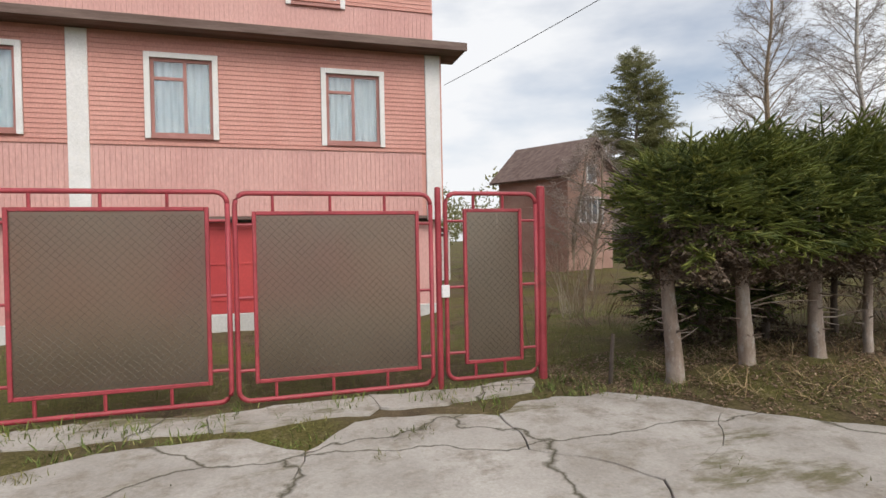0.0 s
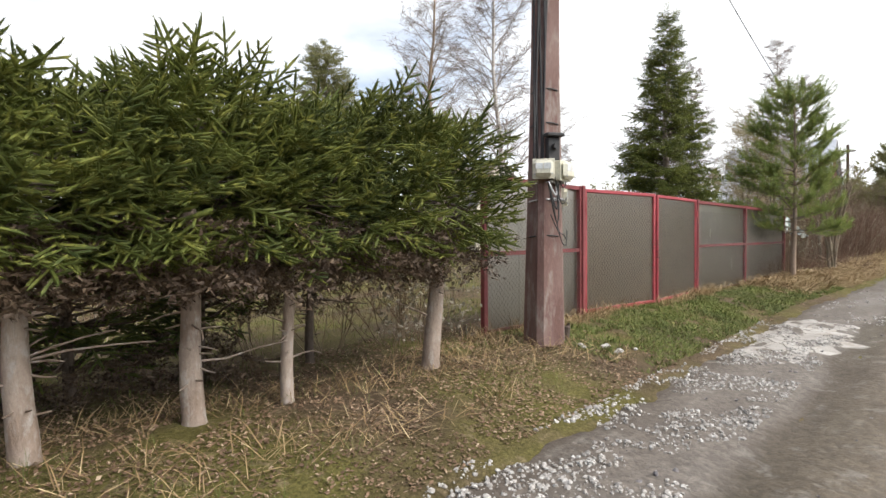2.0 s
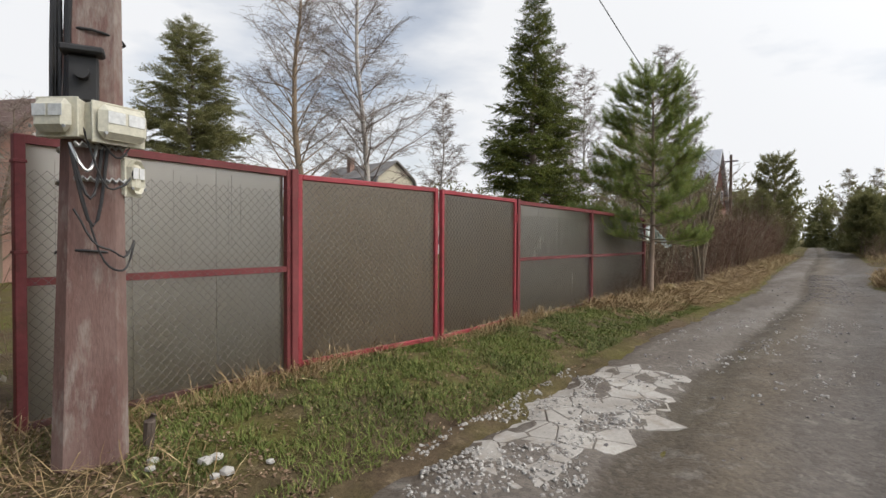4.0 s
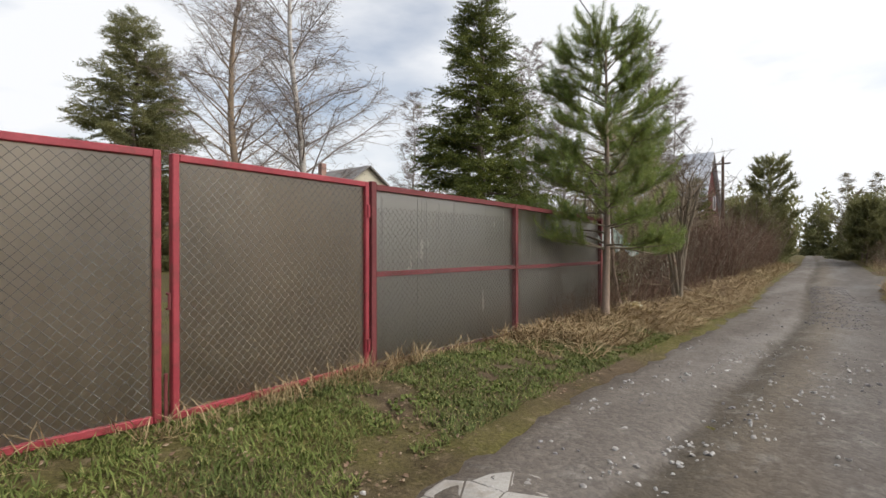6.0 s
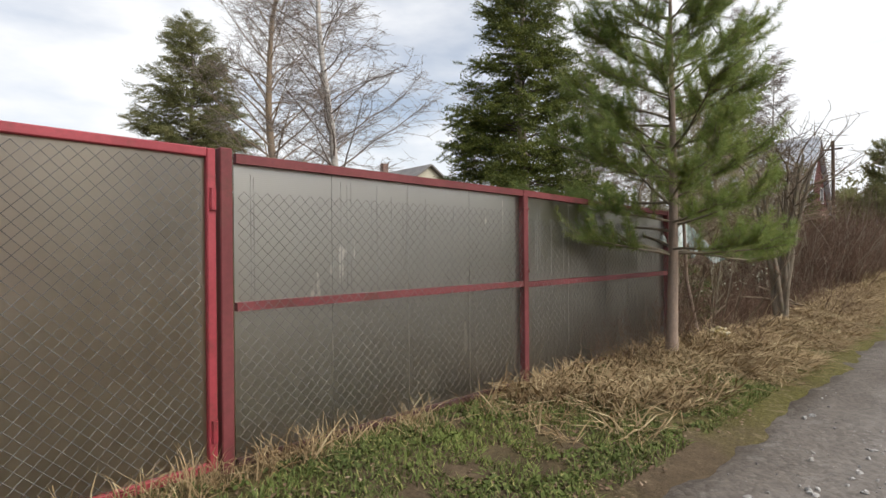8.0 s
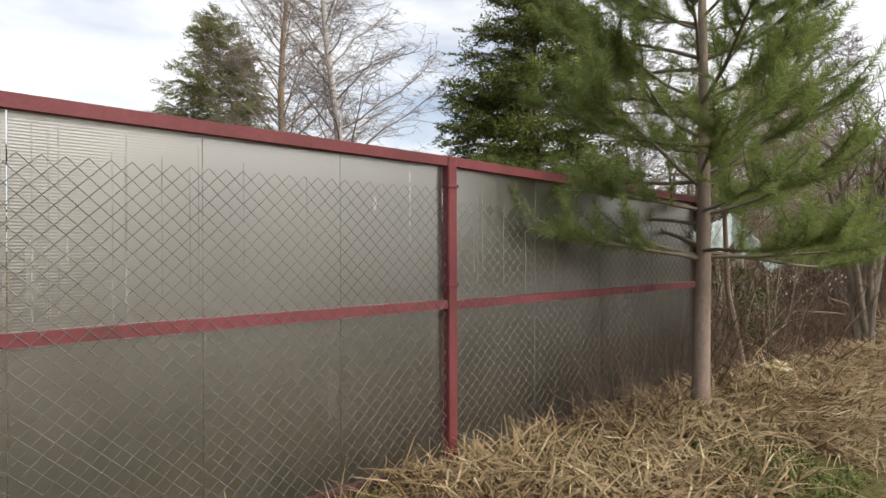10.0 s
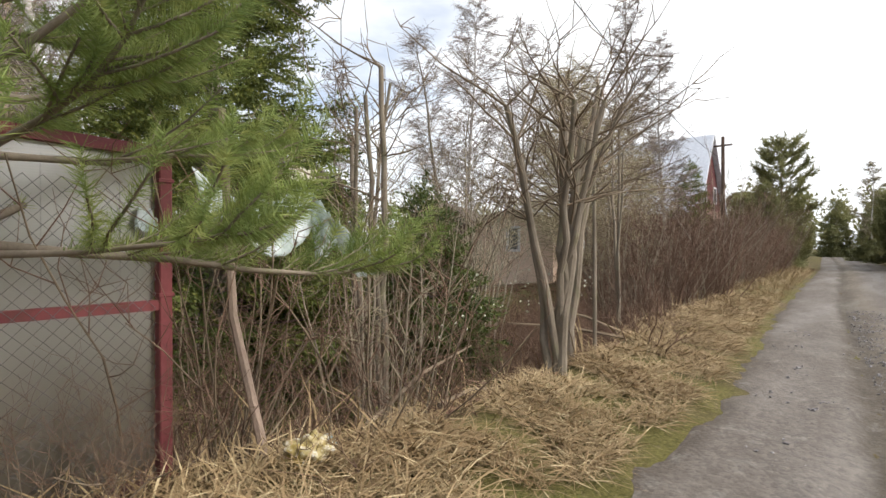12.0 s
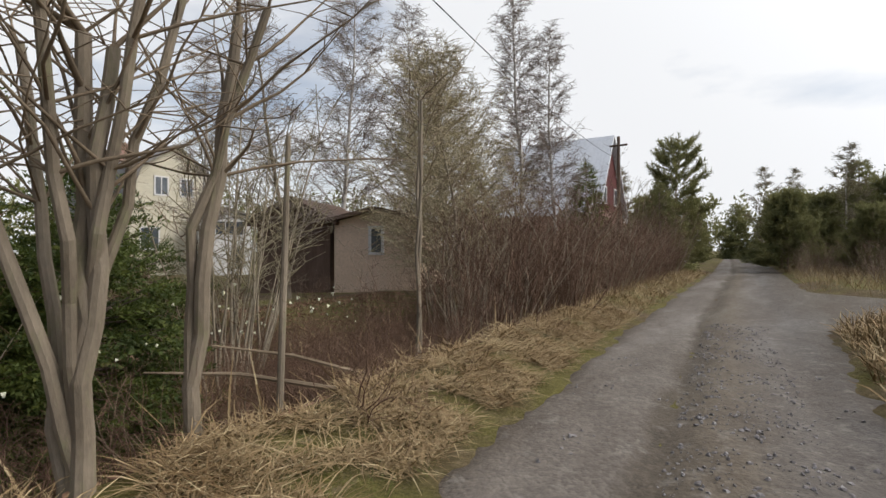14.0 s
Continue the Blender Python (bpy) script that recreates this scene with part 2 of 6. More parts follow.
def boxed(name, dims, mat, parent=None, label="", bevel=0.006):
    bm = bmesh.new()
    box(bm, *dims, bevel)
    return part(name, bm, mat, parent, label)


def prism(bm, pts, axis, a, b):
    """Extrudes a polygon of 2D points along an axis (0, 1 or 2) from a to b."""
    def v(p, c):
        q = list(p)
        q.insert(axis, c)
        return bm.verts.new(q)
    lo, hi = [v(p, a) for p in pts], [v(p, b) for p in pts]
    bm.faces.new(lo)
    bm.faces.new(hi[::-1])
    n = len(pts)
    for i in range(n):
        bm.faces.new((lo[i], hi[i], hi[(i + 1) % n], lo[(i + 1) % n]))


def tubes(p0, p1, r0, r1, sides=4):
    """Tapered tubes from p0 to p1: the verts and quads of all of them."""
    p0, p1 = np.asarray(p0, float), np.asarray(p1, float)
    r0, r1 = np.asarray(r0, float), np.asarray(r1, float)
    d = p1 - p0
    d /= np.maximum(np.linalg.norm(d, axis=1, keepdims=True), 1e-9)
    up = np.where(np.abs(d[:, 2:3]) > 0.9, np.array([[1.0, 0, 0]]), np.array([[0, 0, 1.0]]))
    u = np.cross(d, up)
    u /= np.linalg.norm(u, axis=1, keepdims=True)
    w = np.cross(d, u)
    ang = np.arange(sides) * 2 * np.pi / sides
    ring = u[:, None] * np.cos(ang)[None, :, None] + w[:, None] * np.sin(ang)[None, :, None]
    a = p0[:, None] + ring * r0[:, None, None]
    b = p1[:, None] + ring * r1[:, None, None]
    verts = np.concatenate([a, b], 1).reshape(-1, 3)
    base = (np.arange(len(p0)) * 2 * sides)[:, None, None]
    k = np.arange(sides)
    q = np.stack([k, (k + 1) % sides, (k + 1) % sides + sides, k + sides], 1)[None]
    return verts, (q + base).reshape(-1, 4)


def tube_path(pts, radii, sides=8):
    """One joined tube through a line of points, with capped ends, as a bmesh."""
    bm = bmesh.new()
    rings = []
    pts = [Vector(p) for p in pts]
    for i, p in enumerate(pts):
        d = (pts[min(i + 1, len(pts) - 1)] - pts[max(i - 1, 0)]).normalized()
        up = Vector((1, 0, 0)) if abs(d.z) > 0.9 else Vector((0, 0, 1))
        u = d.cross(up).normalized()
        w = d.cross(u)
        r = radii[i] if isinstance(radii, (list, tuple)) else radii
        rings.append([bm.verts.new(p + (u * math.cos(2 * math.pi * k / sides) + w * math.sin(2 * math.pi * k / sides)) * r) for k in range(sides)])
    for a, b in zip(rings, rings[1:]):
        for k in range(sides):
            bm.faces.new((a[k], a[(k + 1) % sides], b[(k + 1) % sides], b[k]))
    bm.faces.new(rings[0][::-1])
    bm.faces.new(rings[-1])
    return bm


def rotations(yaw, pitch, roll):
    """(n,3,3) matrices Rz(yaw) Ry(-pitch) Rx(roll): the x axis points along yaw, raised by pitch."""
    cy, sy, cp, sp, cr, sr = np.cos(yaw), np.sin(yaw), np.cos(pitch), np.sin(pitch), np.cos(roll), np.sin(roll)
    z = np.zeros_like(cy)
    o = np.ones_like(cy)
    rz = np.stack([np.stack([cy, -sy, z], -1), np.stack([sy, cy, z], -1), np.stack([z, z, o], -1)], -2)
    ry = np.stack([np.stack([cp, z, -sp], -1), np.stack([z, o, z], -1), np.stack([sp, z, cp], -1)], -2)
    rx = np.stack([np.stack([o, z, z], -1), np.stack([z, cr, -sr], -1), np.stack([z, sr, cr], -1)], -2)
    return rz @ ry @ rx


def scatter(template, pos, rot, scale):
    """Copies of a template of triangles (k,3,3), turned, scaled and moved: verts and faces of all."""
    scale = np.asarray(scale, float).reshape(-1, 1, 1)
    t = template.reshape(-1, 3)
    v = np.einsum("nij,kj->nki", rot, t) * scale + pos[:, None, :]
    v = v.reshape(-1, 3)
    return v, np.arange(len(v)).reshape(-1, 3)


def smoothstep(a, b, x):
    t = np.clip((np.asarray(x, float) - a) / (b - a), 0, 1)
    return t * t * (3 - 2 * t)


def wobble(x, y, seed, scale):
    """Smooth noise of about -1 to 1 on the plane."""
    r = np.random.RandomState(seed)
    out = np.zeros_like(np.asarray(x, float) + np.asarray(y, float))
    for k in range(7):
        a, p, f = r.rand() * 6.283, r.rand() * 6.283, (0.6 + 0.35 * k) / scale
        out = out + np.sin((np.cos(a) * x + np.sin(a) * y) * f * 6.283 + p) / (1 + 0.5 * k)
    return out / 2.6


# ---------------------------------------------------------------- lie of the land
def left_edge(x):
    """Where the gravel track ends towards the fence."""
    return np.interp(x, [-10, 2.5, 3.0, 4.2, 5.5, 10, 15, 20, 25, 32, 41, 60, 90, 160], [4.2, 4.2, 3.6, 2.45, 2.35, 2.6, 2.95, 2.95, 3.0, 3.6, 4.15, 5.2, 7.5, 13])


def right_edge(x):
    return np.interp(x, [-10, 10, 22, 28, 34, 36, 42, 44, 60, 90, 160], [-5, -3.4, -1.6, 0.5, 0.55, -1.5, -1.5, 0.6, 1.4, 3.2, 8.0])


def ground_z(x, y):
    x, y = np.asarray(x, float), np.asarray(y, float)
    track = 0.05 + 0.05 * smoothstep(0, 8, x)
    e = left_edge(x)
    verge = smoothstep(e - 0.1, e + 1.3, y) * (0.17 + 0.05 * smoothstep(18, 22, x)) * smoothstep(2.6, 4.2, x)
    ditch = smoothstep(e + 1.15, e + 2.3, y) * (1 - smoothstep(e + 4.0, e + 7.5, y)) * 0.75 * smoothstep(20.2, 22.0, x)
    yard = -0.62 * smoothstep(5.5, 13.0, y) * (1 - smoothstep(7.0, 13.0, x)) - 0.25 * smoothstep(8, 16, y) * smoothstep(7, 13, x)
    r = right_edge(x)
    right = (0.14 + 0.22 * smoothstep(24, 27, x) * (1 - smoothstep(32, 35, x))) * (1 - smoothstep(r - 1.0, r + 0.1, y))
    lumps = 0.03 * wobble(x, y, 5, 1.7) * smoothstep(e, e + 0.8, y) + 0.012 * wobble(x, y, 6, 0.5)
    return track + verge - ditch + yard + right + lumps


def gz(x, y):
    return float(ground_z(x, y))


# ---------------------------------------------------------------- ground, track, driveway
def ground_material():
    m, nt, bs = material("soil_and_litter", 0.95, 0.1)
    v = world_pos(nt)
    big, mid, fine = tex_noise(nt, v, 0.45, 6.0, 0.6), tex_noise(nt, v, 2.6, 8.0, 0.65), tex_noise(nt, v, 38.0, 8.0, 0.7)
    soil = blend(nt, ramp(nt, mid, [(0.35, 0.0), (0.65, 1.0)]), (0.085, 0.060, 0.036), (0.17, 0.123, 0.075))
    moss = blend(nt, ramp(nt, fine, [(0.3, 0.0), (0.7, 1.0)]), (0.085, 0.080, 0.022), (0.185, 0.162, 0.05))
    col = blend(nt, ramp(nt, big, [(0.40, 0.0), (0.56, 0.9)]), soil, moss)
    col = blend(nt, ramp(nt, tex_noise(nt, v, 7.0, 8.0, 0.75), [(0.55, 0.0), (0.66, 0.8)]), col, (0.27, 0.205, 0.125))
    col = blend(nt, 0.7, col, ramp(nt, fine, [(0.3, 0.35), (0.7, 1.0)]), "MULTIPLY")
    nt.links.new(col, bs.inputs["Base Color"])
    bump(nt, bs, blend(nt, 0.5, mid, fine), 1.0, 0.04)
    return m


def track_material():
    m, nt, bs = material("gravel_track", 0.85, 0.2)
    v = world_pos(nt)
    lengthwise = world_pos(nt, (0.2, 1.0, 1.0))
    across = nt.nodes.new("ShaderNodeAttribute")
    across.attribute_name = "across"
    wander = nt.nodes.new("ShaderNodeMath")
    wander.operation = "MULTIPLY_ADD"
    wander.inputs[1].default_value = 0.16
    nt.links.new(tex_noise(nt, world_pos(nt, (0.35, 0.9, 1.0)), 1.5, 6.0, 0.6), wander.inputs[0])
    nt.links.new(across.outputs["Fac"], wander.inputs[2])
    big, fine = tex_noise(nt, lengthwise, 1.1, 7.0, 0.6), tex_noise(nt, v, 55.0, 8.0, 0.75)
    mid = tex_noise(nt, v, 4.5, 9.0, 0.72)
    pebble = nt.nodes.new("ShaderNodeTexVoronoi")
    pebble.inputs["Scale"].default_value = 26.0
    nt.links.new(v, pebble.inputs["Vector"])
    # damp edge, smooth wheel line, muddy rut, stony crown, second wheel line
    col = ramp(nt, wander.outputs[0], [(0.08, (0.125, 0.10, 0.072)), (0.15, (0.235, 0.205, 0.172)), (0.31, (0.265, 0.238, 0.205)), (0.345, (0.12, 0.10, 0.07)), (0.375, (0.15, 0.124, 0.085)), (0.46, (0.215, 0.178, 0.128)), (0.56, (0.20, 0.178, 0.152)), (0.70, (0.175, 0.16, 0.143)), (0.9, (0.15, 0.128, 0.098))])
    col = blend(nt, ramp(nt, big, [(0.36, 0.0), (0.64, 0.55)]), col, (0.165, 0.142, 0.118))
    col = blend(nt, ramp(nt, mid, [(0.54, 0.0), (0.66, 0.55)]), col, (0.36, 0.335, 0.295))
    col = blend(nt, 0.55, col, ramp(nt, pebble.outputs["Color"], [(0.2, 0.5), (0.8, 1.0)]), "MULTIPLY")
    col = blend(nt, 0.5, col, ramp(nt, fine, [(0.3, 0.45), (0.7, 1.0)]), "MULTIPLY")
    nt.links.new(blend(nt, 1.0, col, (0.78, 0.75, 0.73), "MULTIPLY"), bs.inputs["Base Color"])
    nt.links.new(ramp(nt, big, [(0.35, 0.6), (0.6, 0.95)]), bs.inputs["Roughness"])
    bump(nt, bs, blend(nt, 0.5, fine, ramp(nt, pebble.outputs["Distance"], [(0.0, 1.0), (0.6, 0.0)])), 0.7, 0.014)
    return m


def concrete_material():
    m, nt, bs = material("cracked_concrete", 0.88, 0.25)
    v = world_pos(nt)
    big, fine = tex_noise(nt, v, 1.3, 8.0, 0.65), tex_noise(nt, v, 45.0, 8.0, 0.75)
    ragged = nt.nodes.new("ShaderNodeTexNoise")
    ragged.inputs["Scale"].default_value, ragged.inputs["Detail"].default_value = 1.7, 8.0
    nt.links.new(v, ragged.inputs["Vector"])
    warp = blend(nt, 0.55, v, ragged.outputs["Color"], "ADD")
    crack = nt.nodes.new("ShaderNodeTexVoronoi")
    crack.feature = "DISTANCE_TO_EDGE"
    crack.inputs["Scale"].default_value = 0.8
    squash = nt.nodes.new("ShaderNodeMapping")
    squash.inputs["Scale"].default_value = (0.55, 1.0, 1.0)
    nt.links.new(warp, squash.inputs["Vector"])
    nt.links.new(squash.outputs["Vector"], crack.inputs["Vector"])
    line = ramp(nt, crack.outputs["Distance"], [(0.0, 1.0), (0.011, 0.0)])
    col = blend(nt, ramp(nt, big, [(0.35, 0.0), (0.65, 1.0)]), (0.335, 0.295, 0.25), (0.49, 0.445, 0.39))
    col = blend(nt, ramp(nt, tex_noise(nt, v, 3.4, 9.0, 0.75), [(0.50, 0.0), (0.64, 0.85)]), col, (0.25, 0.21, 0.16))
    col = blend(nt, ramp(nt, tex_noise(nt, world_pos(nt, (0.5, 1.3, 1.0)), 1.1, 9.0, 0.7), [(0.57, 0.0), (0.64, 0.85)]), col, (0.135, 0.115, 0.05))
    col = blend(nt, 0.6, col, ramp(nt, fine, [(0.3, 0.5), (0.7, 1.0)]), "MULTIPLY")
    col = blend(nt, line, col, (0.07, 0.06, 0.035))
    nt.links.new(col, bs.inputs["Base Color"])
    h = blend(nt, line, ramp(nt, blend(nt, 0.5, big, fine), [(0.2, 0.4), (0.8, 1.0)]), (0.0, 0.0, 0.0))
    bump(nt, bs, h, 0.7, 0.015)
    return m


M["ground"] = ground_material()
M["track"] = track_material()
M["concrete"] = concrete_material()


def spaced(parts):
    out = []
    for a, b, step in parts:
        out += list(np.arange(a, b, step))
    return np.array(out + [parts[-1][1]])


def sheet(name, xs, ys, height, mat):
    X, Y = np.meshgrid(xs, ys, indexing="ij")
    Zz = height(X, Y)
    verts = np.stack([X, Y, Zz], -1).reshape(-1, 3)
    n, k = len(xs), len(ys)
    i = (np.arange(n - 1)[:, None] * k + np.arange(k - 1)[None]).ravel()
    return mesh_object(name, verts, np.stack([i, i + k, i + k + 1, i + 1], 1), mat, smooth=True)


def on_track(x, y):
    """How far inside the track a place is, in metres, with a ragged edge."""
    rag = 0.10 * wobble(x, y, 11, 0.9) + 0.05 * wobble(x, y, 12, 0.3)
    return np.minimum(left_edge(x) - y, y - right_edge(x)) + rag


def ground_height(x, y):
    return ground_z(x, y) - 0.05 * smoothstep(-0.05, 0.25, on_track(x, y)) * smoothstep(-12, -10, x)


xs = spaced([(-400, -40, 30), (-40, -8, 2), (-8, 34, 0.14), (34, 70, 0.8), (70, 200, 8), (200, 900, 70)])
ys = spaced([(-500, -40, 35), (-40, -5, 2.0), (-5, 8, 0.13), (8, 20, 0.6), (20, 60, 3), (60, 700, 50)])
tagged(sheet("ground", xs, ys, ground_height, M["ground"]), "brown earth verge with moss, litter and old grass", "ground", kind="structure")


def track_height(x, y):
    d = on_track(x, y)
    ruts = -0.045 * np.exp(-((y - (left_edge(x) - 1.15)) / 0.16) ** 2) - 0.03 * np.exp(-((y - (left_edge(x) - 2.35)) / 0.22) ** 2)
    rough = 0.012 * wobble(x, y, 21, 0.8) + 0.006 * wobble(x, y, 22, 0.23)
    return ground_z(x, y) - 0.05 + 0.052 * smoothstep(-0.12, 0.2, d) + (ruts + rough) * smoothstep(0.1, 0.6, d) - 0.03 * smoothstep(0.0, -0.3, d)


txs = spaced([(2.0, 34, 0.14), (34, 70, 0.6), (70, 260, 6)])
tv = np.linspace(0, 1, 60)
TX, TV = np.meshgrid(txs, tv, indexing="ij")
TY = (right_edge(TX) - 0.6) * (1 - TV) + (left_edge(TX) + 0.6) * TV
tverts = np.stack([TX, TY, track_height(TX, TY)], -1).reshape(-1, 3)
ti = (np.arange(len(txs) - 1)[:, None] * 60 + np.arange(59)[None]).ravel()
road = mesh_object("road", tverts, np.stack([ti, ti + 60, ti + 61, ti + 1], 1), M["track"], smooth=True)
tagged(road, "unpaved grey-brown gravel road with wheel ruts", "road", kind="structure")
lat = road.data.attributes.new("across", "FLOAT", "POINT")
lat.data.foreach_set("value", np.clip((left_edge(TX) - TY) / 4.2, 0, 1).ravel().astype(np.float32))


# cracked concrete slabs before the gates
def clip(poly, nx, ny, c):
    out = []
    for i, p in enumerate(poly):
        q = poly[(i + 1) % len(poly)]
        dp, dq = p[0] * nx + p[1] * ny - c, q[0] * nx + q[1] * ny - c
        if dp <= 0:
            out.append(p)
        if dp * dq < 0:
            t = dp / (dp - dq)
            out.append((p[0] + (q[0] - p[0]) * t, p[1] + (q[1] - p[1]) * t))
    return out


rs = np.random.RandomState(4)
seeds = [(-7.5 + 2.1 * i + rs.uniform(-0.8, 0.8), -5.0 + 1.05 * j + rs.uniform(-0.42, 0.42)) for i in range(7) for j in range(9)]
seeds += [(-5.2 + 1.3 * i + rs.uniform(-0.3, 0.3), 4.55) for i in range(6)]
driveway = tagged(new("pavement"), "broken pale concrete driveway with mossy cracks", "driveway", kind="structure")
for sx, sy in seeds:
    poly = [(sx - 3, sy - 3), (sx + 3, sy - 3), (sx + 3, sy + 3), (sx - 3, sy + 3)]
    for ox, oy in seeds:
        if (ox, oy) != (sx, sy):
            dx, dy = ox - sx, oy - sy
            length = math.hypot(dx, dy)
            poly = clip(poly, dx / length, dy / length, ((ox * ox - sx * sx) + (oy * oy - sy * sy)) / 2 / length - rs.uniform(0.0005, 0.004))
            if not poly:
                break
    if poly:
        for nx, ny, c in (((0, 1, 4.08), (0.78, 0.62, 4.67), (0.99, 0.14, 4.5)) if sy < 4.5 else ((0, 1, 4.85), (0, -1, -4.28), (1, 0, 2.3))):
            poly = clip(poly, nx, ny, c + rs.uniform(-0.12, 0.08)) if poly else poly
    if len(poly) < 3:
        continue
    # ragged outline
    ring = []
    for i, p in enumerate(poly):
        q = poly[(i + 1) % len(poly)]
        n = max(1, int(math.hypot(q[0] - p[0], q[1] - p[1]) / 0.10))
        for k in range(n):
            t = k / n
            ax, ay = p[0] + (q[0] - p[0]) * t, p[1] + (q[1] - p[1]) * t
            ring.append((ax + 0.10 * float(wobble(ax, ay, 61, 1.1)) + 0.02 * float(wobble(ax, ay, 63, 0.25)), ay + 0.10 * float(wobble(ax, ay, 62, 1.1)) + 0.02 * float(wobble(ax, ay, 64, 0.25))))
    tilt, drop = rs.uniform(-0.006, 0.006, 2), rs.uniform(-0.006, 0.006)
    bm = bmesh.new()
    def top(p):
        return 0.072 + drop + tilt[0] * (p[0] - sx) + tilt[1] * (p[1] - sy) + 0.01 * max(0.0, p[0])
    lo = [bm.verts.new((p[0], p[1], top(p) - 0.12)) for p in ring]
    mid = [bm.verts.new((p[0], p[1], top(p) - 0.006)) for p in ring]
    cx, cy = sum(p[0] for p in ring) / len(ring), sum(p[1] for p in ring) / len(ring)
    hi = [bm.verts.new((p[0] + (cx - p[0]) * 0.005, p[1] + (cy - p[1]) * 0.005, top(p))) for p in ring]
    for a, b in ((lo, mid), (mid, hi)):
        for i in range(len(ring)):
            k = (i + 1) % len(ring)
            bm.faces.new((a[i], a[k], b[k], b[i]))
    bm.faces.new(hi)
    part("slab", bm, M["concrete"], driveway)


# ---------------------------------------------------------------- polycarbonate fence
def sheet_material(name, tint, see_tint, clear, skin_ior):
    m, nt, bs = material(name, 0.35, 0.5)
    v = world_pos(nt)
    streak = tex_noise(nt, world_pos(nt, (9.0, 9.0, 0.25)), 1.2, 6.0, 0.6)
    blotch = tex_noise(nt, v, 1.8, 7.0, 0.65)
    flute = nt.nodes.new("ShaderNodeTexWave")
    flute.bands_direction, flute.inputs["Scale"].default_value = "Z", 26.0
    nt.links.new(v, flute.inputs["Vector"])
    f = blend(nt, 0.5, streak, blotch)
    col = blend(nt, ramp(nt, f, [(0.36, 0.0), (0.64, 1.0)]), tuple(c * 0.72 for c in tint), tuple(min(1, c * 1.25) for c in tint))
    nt.links.new(col, bs.inputs["Base Color"])
    nt.links.new(ramp(nt, f, [(0.35, 0.22), (0.65, 0.42)]), bs.inputs["Roughness"])
    bump(nt, bs, flute.outputs["Fac"], 0.15, 0.002)
    see = nt.nodes.new("ShaderNodeBsdfRefraction")
    see.inputs["IOR"].default_value, see.inputs["Roughness"].default_value = 1.16, 0.50
    nt.links.new(blend(nt, 0.95, col, see_tint), see.inputs["Color"])
    milky = nt.nodes.new("ShaderNodeBsdfTranslucent")
    nt.links.new(blend(nt, 0.90, col, see_tint), milky.inputs["Color"])
    through_mix = nt.nodes.new("ShaderNodeMixShader")
    nt.links.new(ramp(nt, f, [(0.36, 0.14), (0.64, 0.50)]), through_mix.inputs["Fac"])
    nt.links.new(see.outputs["BSDF"], through_mix.inputs[1])
    nt.links.new(milky.outputs["BSDF"], through_mix.inputs[2])
    body = nt.nodes.new("ShaderNodeMixShader")
    body.inputs["Fac"].default_value = clear
    nt.links.new(bs.outputs["BSDF"], body.inputs[1])
    nt.links.new(through_mix.outputs["Shader"], body.inputs[2])
    # both skins of the sheet throw light back
    gloss = nt.nodes.new("ShaderNodeBsdfGlossy")
    gloss.inputs["Color"].default_value = (1.0, 0.955, 0.875, 1)
    nt.links.new(ramp(nt, f, [(0.35, 0.20), (0.65, 0.28)]), gloss.inputs["Roughness"])
    ridge = nt.nodes.new("ShaderNodeBump")
    ridge.inputs["Strength"].default_value, ridge.inputs["Distance"].default_value = 0.22, 0.003
    nt.links.new(blend(nt, 0.35, flute.outputs["Fac"], blotch), ridge.inputs["Height"])
    nt.links.new(ridge.outputs["Normal"], gloss.inputs["Normal"])
    skin = nt.nodes.new("ShaderNodeFresnel")
    skin.inputs["IOR"].default_value = skin_ior
    mix = nt.nodes.new("ShaderNodeMixShader")
    nt.links.new(skin.outputs["Fac"], mix.inputs["Fac"])
    nt.links.new(body.outputs["Shader"], mix.inputs[1])
    nt.links.new(gloss.outputs["BSDF"], mix.inputs[2])
    nt.links.new(mix.outputs["Shader"], nt.nodes["Material Output"].inputs["Surface"])
    return m


M["poly"] = sheet_material("clouded_sheet", (0.15, 0.135, 0.10), (0.62, 0.585, 0.51), 0.90, 2.95)
M["poly_brown"] = sheet_material("bronze_sheet", (0.13, 0.105, 0.075), (0.62, 0.545, 0.44), 0.92, 1.85)
M["rusty_rail"] = two_tone("rusty_rail", (0.075, 0.035, 0.03), (0.12, 0.06, 0.05), 3.0, 40, 0.85, 0.2, 0.5, 0.003)
M["seam"] = two_tone("pale_seam", (0.30, 0.28, 0.24), (0.46, 0.44, 0.39), 6, 50, 0.6)
M["wire"] = two_tone("galvanised_wire", (0.13, 0.12, 0.11), (0.23, 0.22, 0.20), 3.0, 50, 0.55, 0.5, 0.0, 0.001, metallic=0.4)


def netting(x0, x1, z0, z1, y, half=0.036, r=0.0019):
    """Chain-link wires: zigzags that meet their neighbours, so that diamonds stand between them."""
    p0, p1 = [], []
    nx, nz = int((x1 - x0) / half), int((z1 - z0) / half)
    for i in range(nx):
        for j in range(nz):
            up = (i + j) % 2
            p0.append((x0 + (i + up) * half, y, z0 + j * half))
            p1.append((x0 + (i + 1 - up) * half, y + 0.003 * (-1) ** i, z0 + (j + 1) * half))
    return tubes(p0, p1, np.full(len(p0), r), np.full(len(p0), r), 4)


